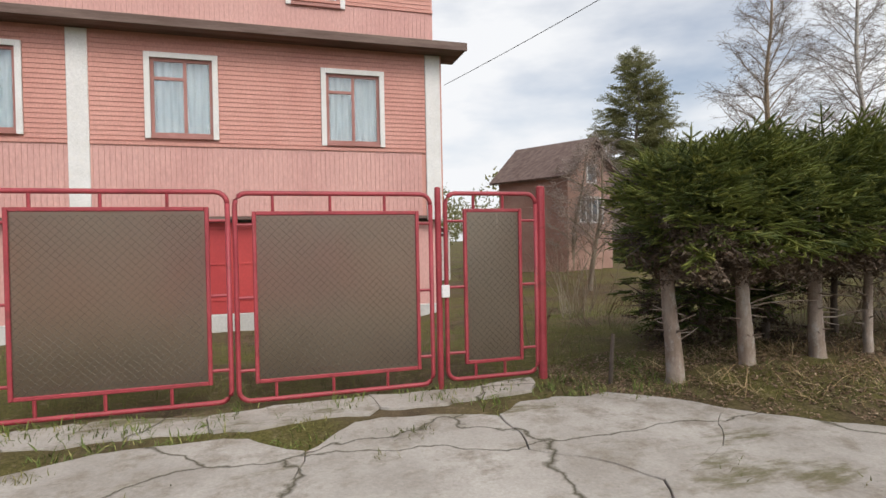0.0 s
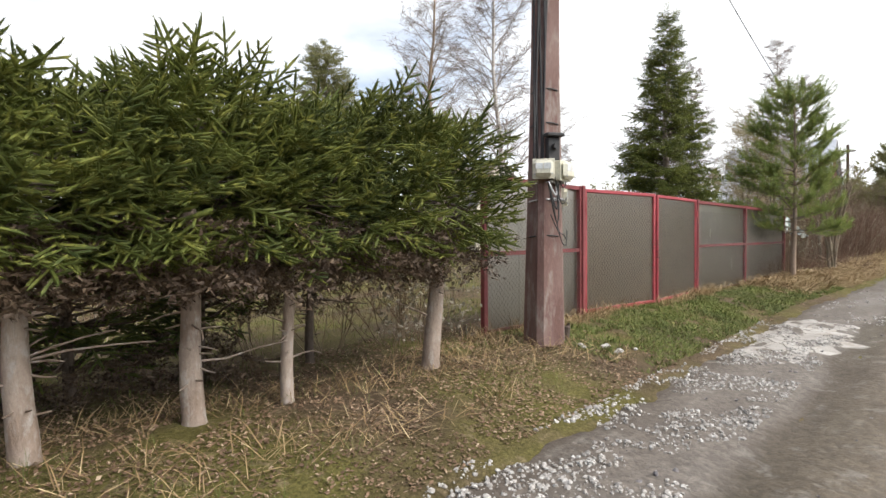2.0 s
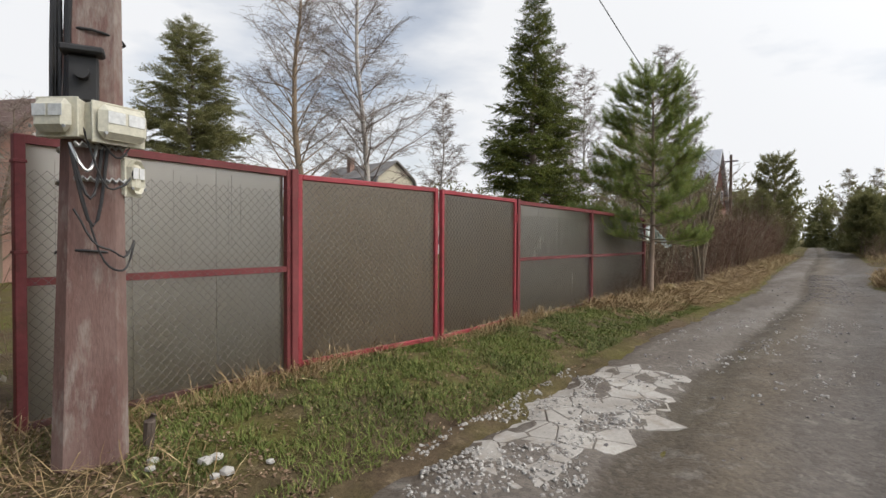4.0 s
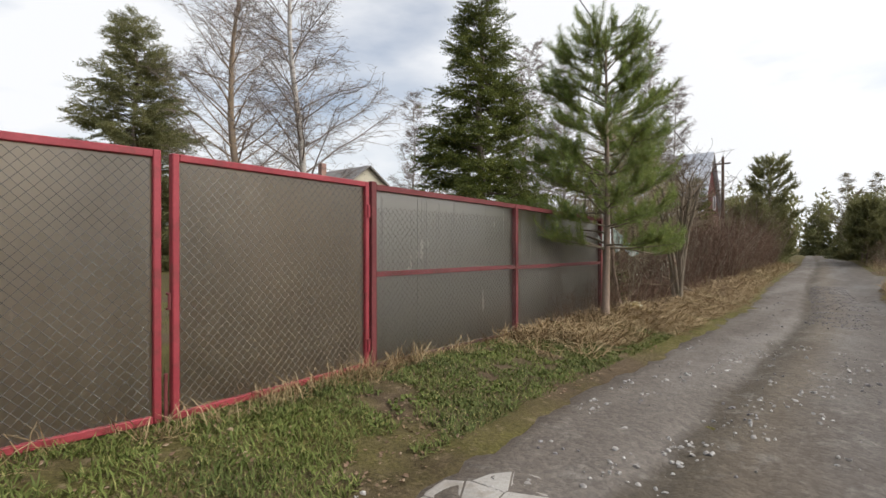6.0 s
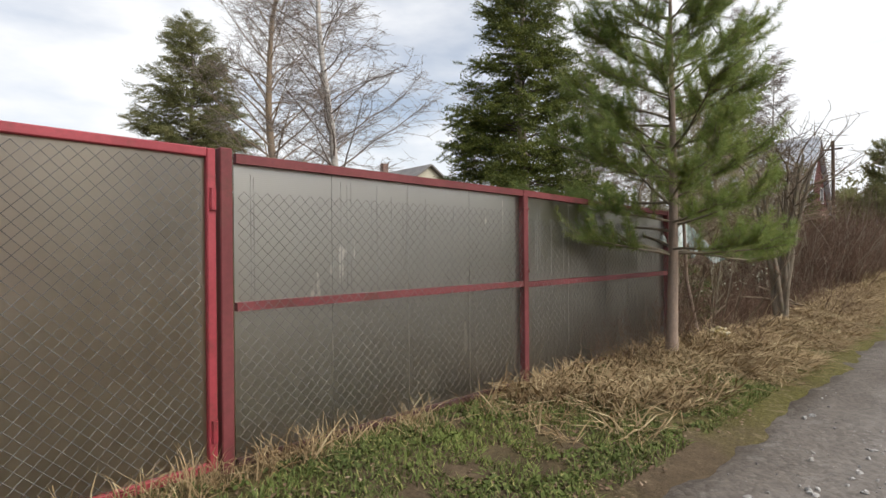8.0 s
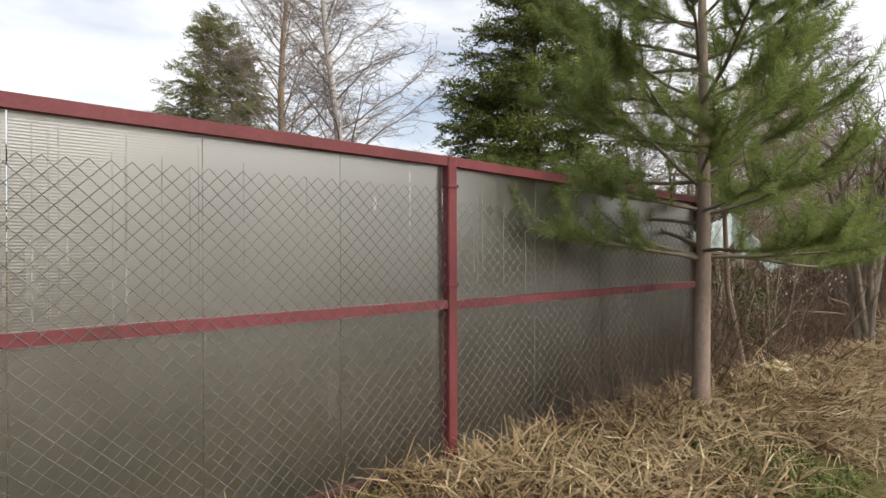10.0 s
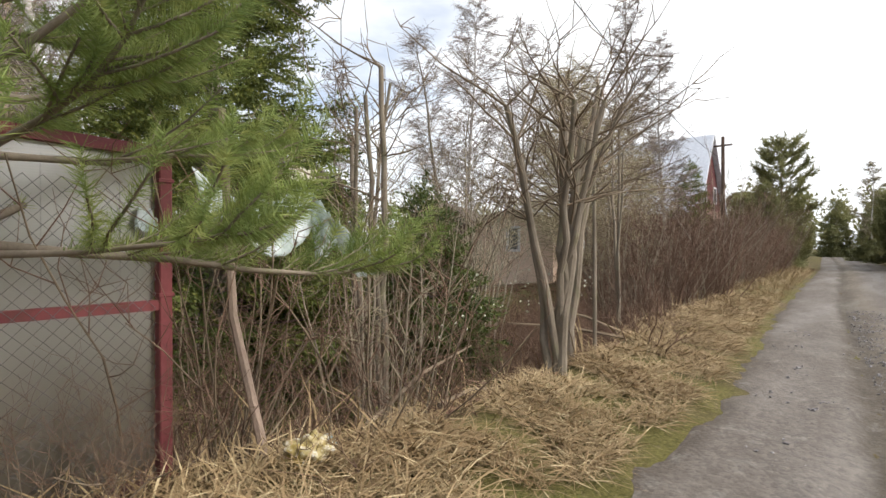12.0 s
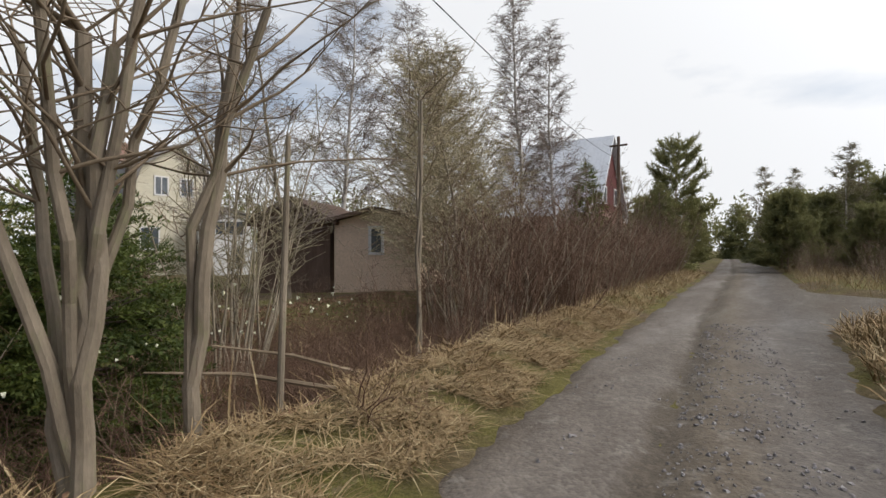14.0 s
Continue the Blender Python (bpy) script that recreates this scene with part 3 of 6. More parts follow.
def fence_section(x0, x1, top0, top1, mid_z, label, has_left_post, wires):
    """A fixed panel: post, three rails, a clouded sheet behind chain-link."""
    y = 4.62
    root = thing("fence_panel", label, "fence", "panels of the fence", (x0, y, 0))
    g0, g1 = gz(x0, y), gz(x1, y)
    length = x1 - x0
    for x, g, t in ([(0.0, g0, top0)] if has_left_post else []) + [(length, g1, top1)]:
        bm = bmesh.new()
        box(bm, x - 0.032, x + 0.032, -0.032, 0.032, g - 0.12, t, 0.006)
        post = part("post", bm, M["dull_red_paint"], root)
        for cz in (0.18, 0.75):
            boxed("clamp", (x - 0.038, x + 0.038, -0.038, 0.038, t - cz, t - cz + 0.02), M["dull_red_paint"], post, bevel=0.002)
    def rail(name, za, zb, h, mat=M["dull_red_paint"]):
        bm = bmesh.new()
        vs = []
        for x, z in ((0.033, za), (length - 0.033, zb)):
            vs.append([bm.verts.new((x, yy, zz)) for yy, zz in ((-0.022, z - h), (0.022, z - h), (0.022, z), (-0.022, z))])
        for k in range(4):
            bm.faces.new((vs[0][k], vs[0][(k + 1) % 4], vs[1][(k + 1) % 4], vs[1][k]))
        bm.faces.new(vs[0][::-1])
        bm.faces.new(vs[1])
        part(name, bm, mat, root)
    rail("top_rail", top0, top1, 0.055)
    rail("middle_rail", mid_z + 0.025, mid_z + 0.025, 0.05)
    rail("bottom_rail", g0 + 0.05, g1 + 0.05, 0.04, M["rusty_rail"])
    # the sheet in widths, with narrow seams
    n = max(1, round(length / 0.7))
    for k in range(n):
        xa, xb = 0.035 + (length - 0.07) * k / n + 0.002, 0.035 + (length - 0.07) * (k + 1) / n - 0.002
        ta, tb = top0 + (top1 - top0) * k / n - 0.05, top0 + (top1 - top0) * (k + 1) / n - 0.05
        bm = bmesh.new()
        prism(bm, [(xa, g0 + 0.0), (xb, g0 + 0.0), (xb, tb), (xa, ta)], 1, 0.026, 0.036)
        part("sheet", bm, M["poly"], root)
    rz = np.random.RandomState(int(x0 * 10))
    for k in range(int(length / 0.17)):
        x = 0.1 + rz.rand() * (length - 0.2)
        zt = min(top0, top1) - 0.07 - rz.rand() * 0.12
        za = mid_z + 0.03 + rz.rand() * 0.15
        boxed("seam", (x - 0.002, x + 0.002, 0.0235, 0.0255, za, zt), M["seam"], root, bevel=0)
    if wires:
        v, f = netting(0.04, length - 0.04, g0 + 0.04, min(top0, top1) - 0.16, -0.026, 0.036, 0.0014)
        tagged(mesh_object("netting", v, f, M["wire"], root), kind="stuff")
    return root


def gate_leaf(x0, y0, x1, y1, z0, z1, handle):
    """One welded leaf of the wide gate, with a bronze sheet behind chain-link."""
    length, turn = math.hypot(x1 - x0, y1 - y0), math.degrees(math.atan2(y1 - y0, x1 - x0))
    root = thing("gate_leaf", "closed red steel gate leaf with bronze plastic sheet", "gate", "leaves of the wide gate")
    root.matrix_world = pose(x0, y0, 0, 0, 0, turn)
    w = 0.05
    for name, d in (("stile", (0, w, -0.025, 0.025, z0, z1)), ("stile", (length - w, length, -0.025, 0.025, z0, z1)),
                    ("top_rail", (w, length - w, -0.024, 0.024, z1 - w, z1)), ("bottom_rail", (w, length - w, -0.024, 0.024, z0, z0 + w))):
        boxed(name, d, M["red_paint"], root)
    boxed("sheet", (w, length - w, 0.008, 0.018, z0 + w, z1 - w), M["poly_brown"], root, "bronze cellular plastic sheet", 0)
    v, f = netting(w, length - w, z0 + w, z1 - w, -0.02)
    tagged(mesh_object("netting", v, f, M["wire"], root), kind="stuff")
    for z in (z0 + 0.22, z1 - 0.28):
        bm = tube_path([(handle, -0.03, z - 0.06), (handle, -0.03, z + 0.06)], 0.018, 8)
        part("hinge", bm, M["red_paint"], root)
    return root


fence_section(8.64, 10.66, 2.15, 2.12, 1.22, "clouded plastic fence panel in red frame beside the pole", True, True)
gate_leaf(10.74, 4.60, 12.62, 4.45, 0.31, 2.09, 0.0)
gate_leaf(12.69, 4.45, 14.655, 4.60, 0.30, 2.08, 1.95)
for x in (10.70, 14.71):
    post = tagged(boxed("gate_post", (x - 0.035, x + 0.035, 4.56, 4.63, gz(x, 4.6) - 0.15, 2.13 if x < 12 else 2.09), M["dull_red_paint"], None), "red square steel gate post in the verge", "gate post", "posts of the wide gate")
bm = tube_path([(12.655, 4.43, 1.15), (12.655, 4.40, 1.15), (12.655, 4.40, 1.05), (12.655, 4.43, 1.05)], 0.01, 6)
tagged(part("gate_latch", bm, M["dull_red_paint"]), "rusty bent steel latch on the gate leaves", "latch")
bm = tube_path([(12.655, 4.45, 0.02), (12.655, 4.45, 0.62)], 0.012, 6)
tagged(part("drop_bolt", bm, M["dull_red_paint"]), "rusty steel drop bolt between the gate leaves", "bolt")
fence_section(14.75, 17.47, 2.07, 2.04, 1.19, "clouded plastic fence panel with grass along it", False, True)
fence_section(17.47, 20.44, 2.04, 1.97, 1.18, "clouded plastic fence panel behind the pine", False, True)


# ---------------------------------------------------------------- red tube gate of the pink house
def rounded_frame(x0, x1, z0, z1, r=0.022, corner=0.10, y=0.0):
    pts = []
    for cx, cz, a0 in ((x1 - corner, z1 - corner, 0), (x0 + corner, z1 - corner, 90), (x0 + corner, z0 + corner, 180), (x1 - corner, z0 + corner, 270)):
        for k in range(5):
            a = radians(a0 + 22.5 * k)
            pts.append((cx + corner * math.cos(a), y, cz + corner * math.sin(a)))
    pts.append(pts[0])
    return tube_path(pts, r, 8)


def tube_gate(name, label, x0, x1, z0, z1, panel, drop=0.0):
    root = thing(name, label, "gate", "gates of the pink house", (0, 4.91, 0))
    part("tube_frame", rounded_frame(x0, x1, z0, z1), M["red_paint"], root, smooth=True)
    px0, px1, pz0, pz1 = panel
    w = 0.035
    for d in ((px0, px0 + w, -0.02, 0.02, pz0, pz1), (px1 - w, px1, -0.02, 0.02, pz0, pz1)):
        boxed("panel_stile", d, M["red_paint"], root)
    for d in ((px0 + w, px1 - w, -0.019, 0.019, pz1 - w, pz1), (px0 + w, px1 - w, -0.019, 0.019, pz0, pz0 + w)):
        boxed("panel_rail", d, M["red_paint"], root)
    boxed("sheet", (px0 + w, px1 - w, -0.004, 0.006, pz0 + w, pz1 - w), M["poly_brown"], root, "bronze cellular plastic sheet", 0)
    v, f = netting(px0 + w, px1 - w, pz0 + w, pz1 - w, -0.012, 0.032, 0.0013)
    tagged(mesh_object("netting", v, f, M["wire"], root), kind="stuff")
    n = 2 if px1 - px0 < 1.0 else 3
    for k in range(n):
        x = px0 + (px1 - px0) * (k + 0.35) / n
        part("strut", tube_path([(x, 0, pz1), (x, 0, z1)], 0.015, 6), M["red_paint"], root)
        part("strut", tube_path([(x, 0, z0), (x, 0, pz0)], 0.015, 6), M["red_paint"], root)
    for z in (pz0 + 0.12, (pz0 + pz1) / 2, pz1 - 0.12):
        part("strut", tube_path([(x0, 0, z), (px0, 0, z)], 0.015, 6), M["red_paint"], root)
        part("strut", tube_path([(px1, 0, z), (x1, 0, z)], 0.015, 6), M["red_paint"], root)
    return root


tube_gate("gate_leaf", "red tubular gate leaf with brown plastic panel", -2.30, -0.45, 0.11, 1.94, (-2.10, -0.60, 0.27, 1.81))
tube_gate("gate_leaf", "red tubular gate leaf beside the wicket", -0.39, 1.38, 0.10, 1.93, (-0.25, 1.26, 0.25, 1.77))
tube_gate("wicket_gate", "narrow red tubular wicket with brown panel", 1.53, 2.49, 0.12, 1.94, (1.71, 2.33, 0.26, 1.79))
for x, w, t, lab in ((-2.38, 0.03, 2.0, "red round steel gate post at the driveway"), (1.455, 0.03, 2.0, "red round steel post between gate and wicket"), (2.55, 0.045, 2.02, "stout red steel post at the wicket")):
    bm = tube_path([(x, 4.91, -0.1), (x, 4.91, t - 0.01), (x, 4.91, t)], [w, w, w * 0.6], 10)
    tagged(part("gate_post", bm, M["red_paint"], smooth=False), lab, "gate post", "posts of the pink house gate")
tagged(boxed("gate_lock", (1.47, 1.55, 4.865, 4.905, 0.93, 1.05), M["white_paint"], None), "grey-white box lock on the wicket post", "lock")


# broken remains of a concrete surface in the track
patch_root = tagged(new("pavement_patch"), "crazed pale concrete remains in the track", "pavement", kind="structure")
rp = np.random.RandomState(14)
cells = [(9.6 + 0.27 * i + rp.uniform(-0.12, 0.12), -0.62 + 0.235 * j + rp.uniform(-0.10, 0.10)) for i in range(18) for j in range(6)]
for sx, sy in cells:
    if ((sx - 12.0) / 1.85) ** 2 + (sy / 0.58) ** 2 > rp.uniform(0.75, 1.1):
        continue
    poly = [(sx - 0.5, sy - 0.5), (sx + 0.5, sy - 0.5), (sx + 0.5, sy + 0.5), (sx - 0.5, sy + 0.5)]
    for ox, oy in cells:
        if (ox, oy) != (sx, sy) and abs(ox - sx) < 1.1:
            dx, dy = ox - sx, oy - sy
            length = math.hypot(dx, dy)
            poly = clip(poly, dx / length, dy / length, ((ox * ox - sx * sx) + (oy * oy - sy * sy)) / 2 / length - rp.uniform(0.001, 0.007))
            if len(poly) < 3:
                break
    if len(poly) < 3:
        continue
    bm = bmesh.new()
    lift = rp.uniform(0.000, 0.006)
    cx, cy = sum(q[0] for q in poly) / len(poly), sum(q[1] for q in poly) / len(poly)
    rows = []
    for shrink, dz in ((1.0, -0.03), (0.985, lift - 0.004), (0.95, lift)):
        ring = []
        for q in poly:
            x, v = cx + (q[0] - cx) * shrink, cy + (q[1] - cy) * shrink
            y = float(left_edge(x)) - 0.48 + v + 0.03 * float(wobble(x, v, 71, 0.4))
            ring.append(bm.verts.new((x, y, float(track_height(x, y)) + dz)))
        rows.append(ring)
    for a, b in zip(rows, rows[1:]):
        for i in range(len(poly)):
            k = (i + 1) % len(poly)
            bm.faces.new((a[i], a[k], b[k], b[i]))
    bm.faces.new(rows[-1])
    part("fragment", bm, M["concrete_worn"], patch_root)


# ---------------------------------------------------------------- pink house
def glass_material():
    m, nt, bs = material("window_glass", 0.03, 0.5)
    bs.inputs["Transmission Weight"].default_value = 0.9
    bs.inputs["Base Color"].default_value = (0.85, 0.92, 0.95, 1)
    bs.inputs["IOR"].default_value = 1.45
    return m


M["glass"] = glass_material()
M["curtain"] = two_tone("lace_curtain", (0.46, 0.48, 0.47), (0.13, 0.17, 0.18), 6.0, 30, 0.9, 0.1, 0.2, 0.003, (3, 3, 0.7))
M["dark_room"] = two_tone("dim_room", (0.10, 0.10, 0.10), (0.06, 0.06, 0.06), 2, 20)


def window(parent, x0, x1, z0, z1, y, trim, mats, mullion=0.55, transom=0.26, curtain=True, name="window"):
    """A framed window whose trim stands on the wall's face at y, looking towards -y."""
    root = new(name)
    root.parent = parent
    t = trim
    for nm, d in (("trim_board", (x0, x0 + t, y - 0.05, y, z0, z1)), ("trim_board", (x1 - t, x1, y - 0.05, y, z0, z1)), ("trim_board", (x0 + t, x1 - t, y - 0.05, y, z1 - t, z1))):
        boxed(nm, d, mats[0], root, bevel=0.004)
    boxed("sill", (x0 + t, x1 - t, y - 0.06, y, z0, z0 + t * 0.6), mats[1], root, bevel=0.004)
    a, b, c, d = x0 + t, x1 - t, z0 + t * 0.6, z1 - t
    f = 0.07 if x1 - x0 > 1 else 0.05
    mx, tz = a + (b - a) * mullion, d - (d - c) * transom
    for dd in ((a, a + f, c, d), (b - f, b, c, d), (a + f, b - f, d - f, d), (a + f, b - f, c, c + f), (mx - f / 2, mx + f / 2, c + f, d - f), (a + f, mx - f / 2, tz - f / 2, tz + f / 2)):
        boxed("frame_bar", (dd[0], dd[1], y + 0.02, y + 0.07, dd[2], dd[3]), mats[1], root, bevel=0.004)
    pane = boxed("pane", (a + f * 0.5, b - f * 0.5, y + 0.04, y + 0.046, c + f * 0.5, d - f * 0.5), M["glass"], root, bevel=0)
    pane.visible_shadow = False
    if curtain:
        n = 40
        gx = np.linspace(a, b, n)
        wave = y + 0.16 + 0.025 * np.sin(np.arange(n) * 1.3) + 0.01 * np.sin(np.arange(n) * 2.9)
        v = np.concatenate([np.stack([gx, wave, np.full(n, c)], 1), np.stack([gx, wave, np.full(n, d)], 1)])
        i = np.arange(n - 1)
        mesh_object("curtain", v, np.stack([i, i + 1, i + 1 + n, i + n], 1), M["curtain"], root, "thin lace curtain", True)
    return root


def wall_with_holes(name, x0, x1, z0, z1, ya, yb, holes, mat, parent):
    """A wall slab cut into blocks round its openings."""
    bm = bmesh.new()
    cuts = sorted({x0, x1, *[h[0] for h in holes], *[h[1] for h in holes]})
    for a, b in zip(cuts, cuts[1:]):
        hs = sorted((h for h in holes if h[0] <= a and h[1] >= b), key=lambda h: h[2])
        z = z0
        for h in hs:
            box(bm, a, b, ya, yb, z, h[2])
            z = h[3]
        box(bm, a, b, ya, yb, z, z1)
    bmesh.ops.remove_doubles(bm, verts=bm.verts, dist=1e-5)
    return part(name, bm, mat, parent)


def siding(parent, x0, x1, z0, z1, y, step, holes, mat, name="board"):
    """Horizontal lap boards, broken at the openings, each a piece of its own."""
    cache = {}
    for k in range(int((z1 - z0) / step)):
        za, zb = z0 + k * step, z0 + (k + 1) * step
        spans = [(x0, x1)]
        for h in holes:
            if h[3] > za and h[2] < zb:
                spans = [s for a, b in spans for s in ((a, min(b, h[0])), (max(a, h[1]), b)) if s[1] - s[0] > 0.02]
        for a, b in spans:
            key = round(b - a, 3)
            if key not in cache:
                bm = bmesh.new()
                prism(bm, [(-0.026, 0.004), (-0.004, 0.004), (0.0, step - 0.002), (-0.012, step - 0.002)], 0, 0, b - a)
                ob = part(name, bm, mat, parent)
                cache[key] = ob.data
            else:
                ob = new(name, cache[key])
                ob.parent = parent
            ob.location = (a, y, za)


def upright_boards(parent, x0, x1, z0, z1, y, step, mat):
    bm = bmesh.new()
    box(bm, 0.003, step - 0.003, -0.016, 0, 0, z1 - z0, 0.004)
    first = part("board", bm, mat, parent)
    for k in range(int((x1 - x0) / step)):
        ob = first if k == 0 else new("board", first.data)
        ob.parent = parent
        ob.location = (x0 + k * step, y, z0)


HY = 13.5
house = thing("house", "two-storey pink timber house with white window trim", "house")
HW = [(-6.62, -5.08, 3.88, 5.84), (-2.78, -1.25, 3.88, 5.80), (1.06, 2.60, 3.83, 5.70)]
holes = [(a + 0.1, b - 0.1, c + 0.07, d - 0.1) for a, b, c, d in HW]
wall_with_holes("wall", -12.0, 4.1, 2.13, 6.3, HY, HY + 0.2, holes, M["house_pink"], house)
wall_with_holes("lower_wall", -12.0, 3.95, -0.15, 2.13, HY + 0.25, HY + 0.45, [(-2.6, 1.74, -0.15, 2.02)], M["house_pale"], house)
boxed("side_wall", (3.9, 4.1, HY + 0.2, 23.0, 2.13, 6.3), M["house_pink"], house)
boxed("lower_side_wall", (3.75, 3.95, HY + 0.45, 23.0, -0.15, 2.13), M["house_pale"], house)
boxed("back_wall", (-12.0, 3.9, 22.8, 23.0, 0.0, 6.3), M["house_pale"], house)
boxed("far_side_wall", (-12.0, -11.8, HY + 0.45, 22.8, 0.0, 6.3), M["house_pale"], house)
boxed("floor_slab", (-11.8, 3.9, HY + 0.2, 22.8, 2.0, 2.13), M["dark_room"], house)
boxed("foundation", (-12.05, 4.0, HY + 0.2, 23.05, -0.85, -0.15), M["concrete_white"], house, "pale rendered foundation", 0.02)
bm = bmesh.new()
box(bm, -2.6, -0.44, HY + 0.28, HY + 0.33, -0.15, 2.02, 0.004)
door = part("garage_door", bm, M["red_door"], house, "bright red steel garage door")
boxed("garage_door", (-0.43, 1.74, HY + 0.28, HY + 0.33, -0.15, 2.02), M["red_door"], house, "bright red steel garage door", 0.004)
for x0 in (-2.6, -0.43):
    for z in (0.15, 1.0, 1.85):
        boxed("door_rib", (x0 + 0.05, x0 + 2.1, HY + 0.262, HY + 0.28, z, z + 0.05), M["red_door"], door, bevel=0.003)
boxed("floor_band", (-12.05, 4.12, HY - 0.05, HY + 0.25, 2.06, 2.13), M["eave_wood"], house)
upright_boards(house, -8.0, 3.6, 2.14, 3.72, HY, 0.11, M["house_pale"])
boxed("belt_board", (-12.0, 3.65, HY - 0.045, HY - 0.001, 3.72, 3.80), M["house_pink"], house)
siding(house, -8.0, 3.66, 3.82, 6.22, HY, 0.105, HW, M["house_pink"])
for a, b in ((3.66, 4.05), (-4.28, -3.87)):
    boxed("pilaster", (a, b, HY - 0.06, HY - 0.001, 2.02, 6.2), M["white_paint"], house, "white corner board", 0.008)
for i, (a, b, c, d) in enumerate(HW):
    window(house, a, b, c, d, HY - 0.028, 0.12, (M["white_paint"], M["frame_brown"]), 0.55 if i < 2 else 0.5)
# skirt roof between the storeys
bm = bmesh.new()
prism(bm, [(HY - 0.55, 6.22), (HY - 0.55, 6.36), (HY + 0.6, 6.62), (HY + 0.6, 6.22)], 0, -12.4, 4.6)
part("eave", bm, M["eave_wood"], house, "weathered grey-brown eave boards")
boxed("eave_trim", (-12.4, 4.62, HY - 0.60, HY - 0.55, 6.20, 6.40), M["eave_wood"], house)
U = HY + 0.55
wall_with_holes("upper_wall", -11.5, 4.05, 6.3, 9.6, U, U + 0.2, [(0.4, 1.6, 7.45, 8.9)], M["house_pale"], house)
boxed("upper_side_wall", (3.85, 4.05, U + 0.2, 22.5, 6.3, 9.6), M["house_pale"], house)
upright_boards(house, -7.5, 4.0, 6.6, 7.50, U, 0.11, M["house_pale"])
boxed("belt_board", (-11.5, 4.05, U - 0.05, U - 0.001, 7.50, 7.58), M["house_pink"], house)
siding(house, -7.5, 4.0, 7.6, 9.5, U, 0.105, [(0.3, 1.75, 7.38, 9.0)], M["house_pink"])
window(house, 0.3, 1.75, 7.38, 9.0, U - 0.028, 0.12, (M["white_paint"], M["frame_brown"]))
bm = bmesh.new()
prism(bm, [(U - 0.6, 9.5), (U - 0.6, 9.62), (18.3, 12.6), (23.2, 9.62), (23.2, 9.5)], 0, -12.2, 4.7)
part("roof", bm, M["eave_wood"], house, "grey-brown pitched roof")


# ---------------------------------------------------------------- other houses
M["roof_grey"] = two_tone("asbestos_roof", (0.20, 0.185, 0.17), (0.29, 0.27, 0.25), 0.8, 10, 0.9, 0.2, 0.5, 0.01)
M["brick_far"] = two_tone("brick_wall", (0.34, 0.20, 0.155), (0.42, 0.27, 0.21), 1.0, 18, 0.9, 0.2, 0.3, 0.005)
M["cream_wall"] = two_tone("cream_siding", (0.66, 0.61, 0.47), (0.60, 0.545, 0.41), 0.7, 12, 0.8, 0.2, 0.2, 0.004, (0.3, 0.3, 3))
M["hut_wall"] = two_tone("hut_plaster", (0.82, 0.63, 0.46), (0.74, 0.56, 0.40), 0.9, 14, 0.9, 0.2, 0.3, 0.004)
M["hut_wood"] = two_tone("dark_planks", (0.115, 0.075, 0.055), (0.165, 0.11, 0.08), 2.0, 20, 0.85, 0.2, 0.4, 0.004, (3, 3, 0.5))
M["roof_pale"] = two_tone("pale_metal_roof", (0.84, 0.84, 0.85), (0.78, 0.78, 0.79), 0.6, 8, 0.45, 0.4, 0.1, 0.004)
M["maroon"] = two_tone("maroon_gable", (0.10, 0.032, 0.03), (0.14, 0.05, 0.045), 1.0, 14, 0.8, 0.2, 0.3, 0.004)


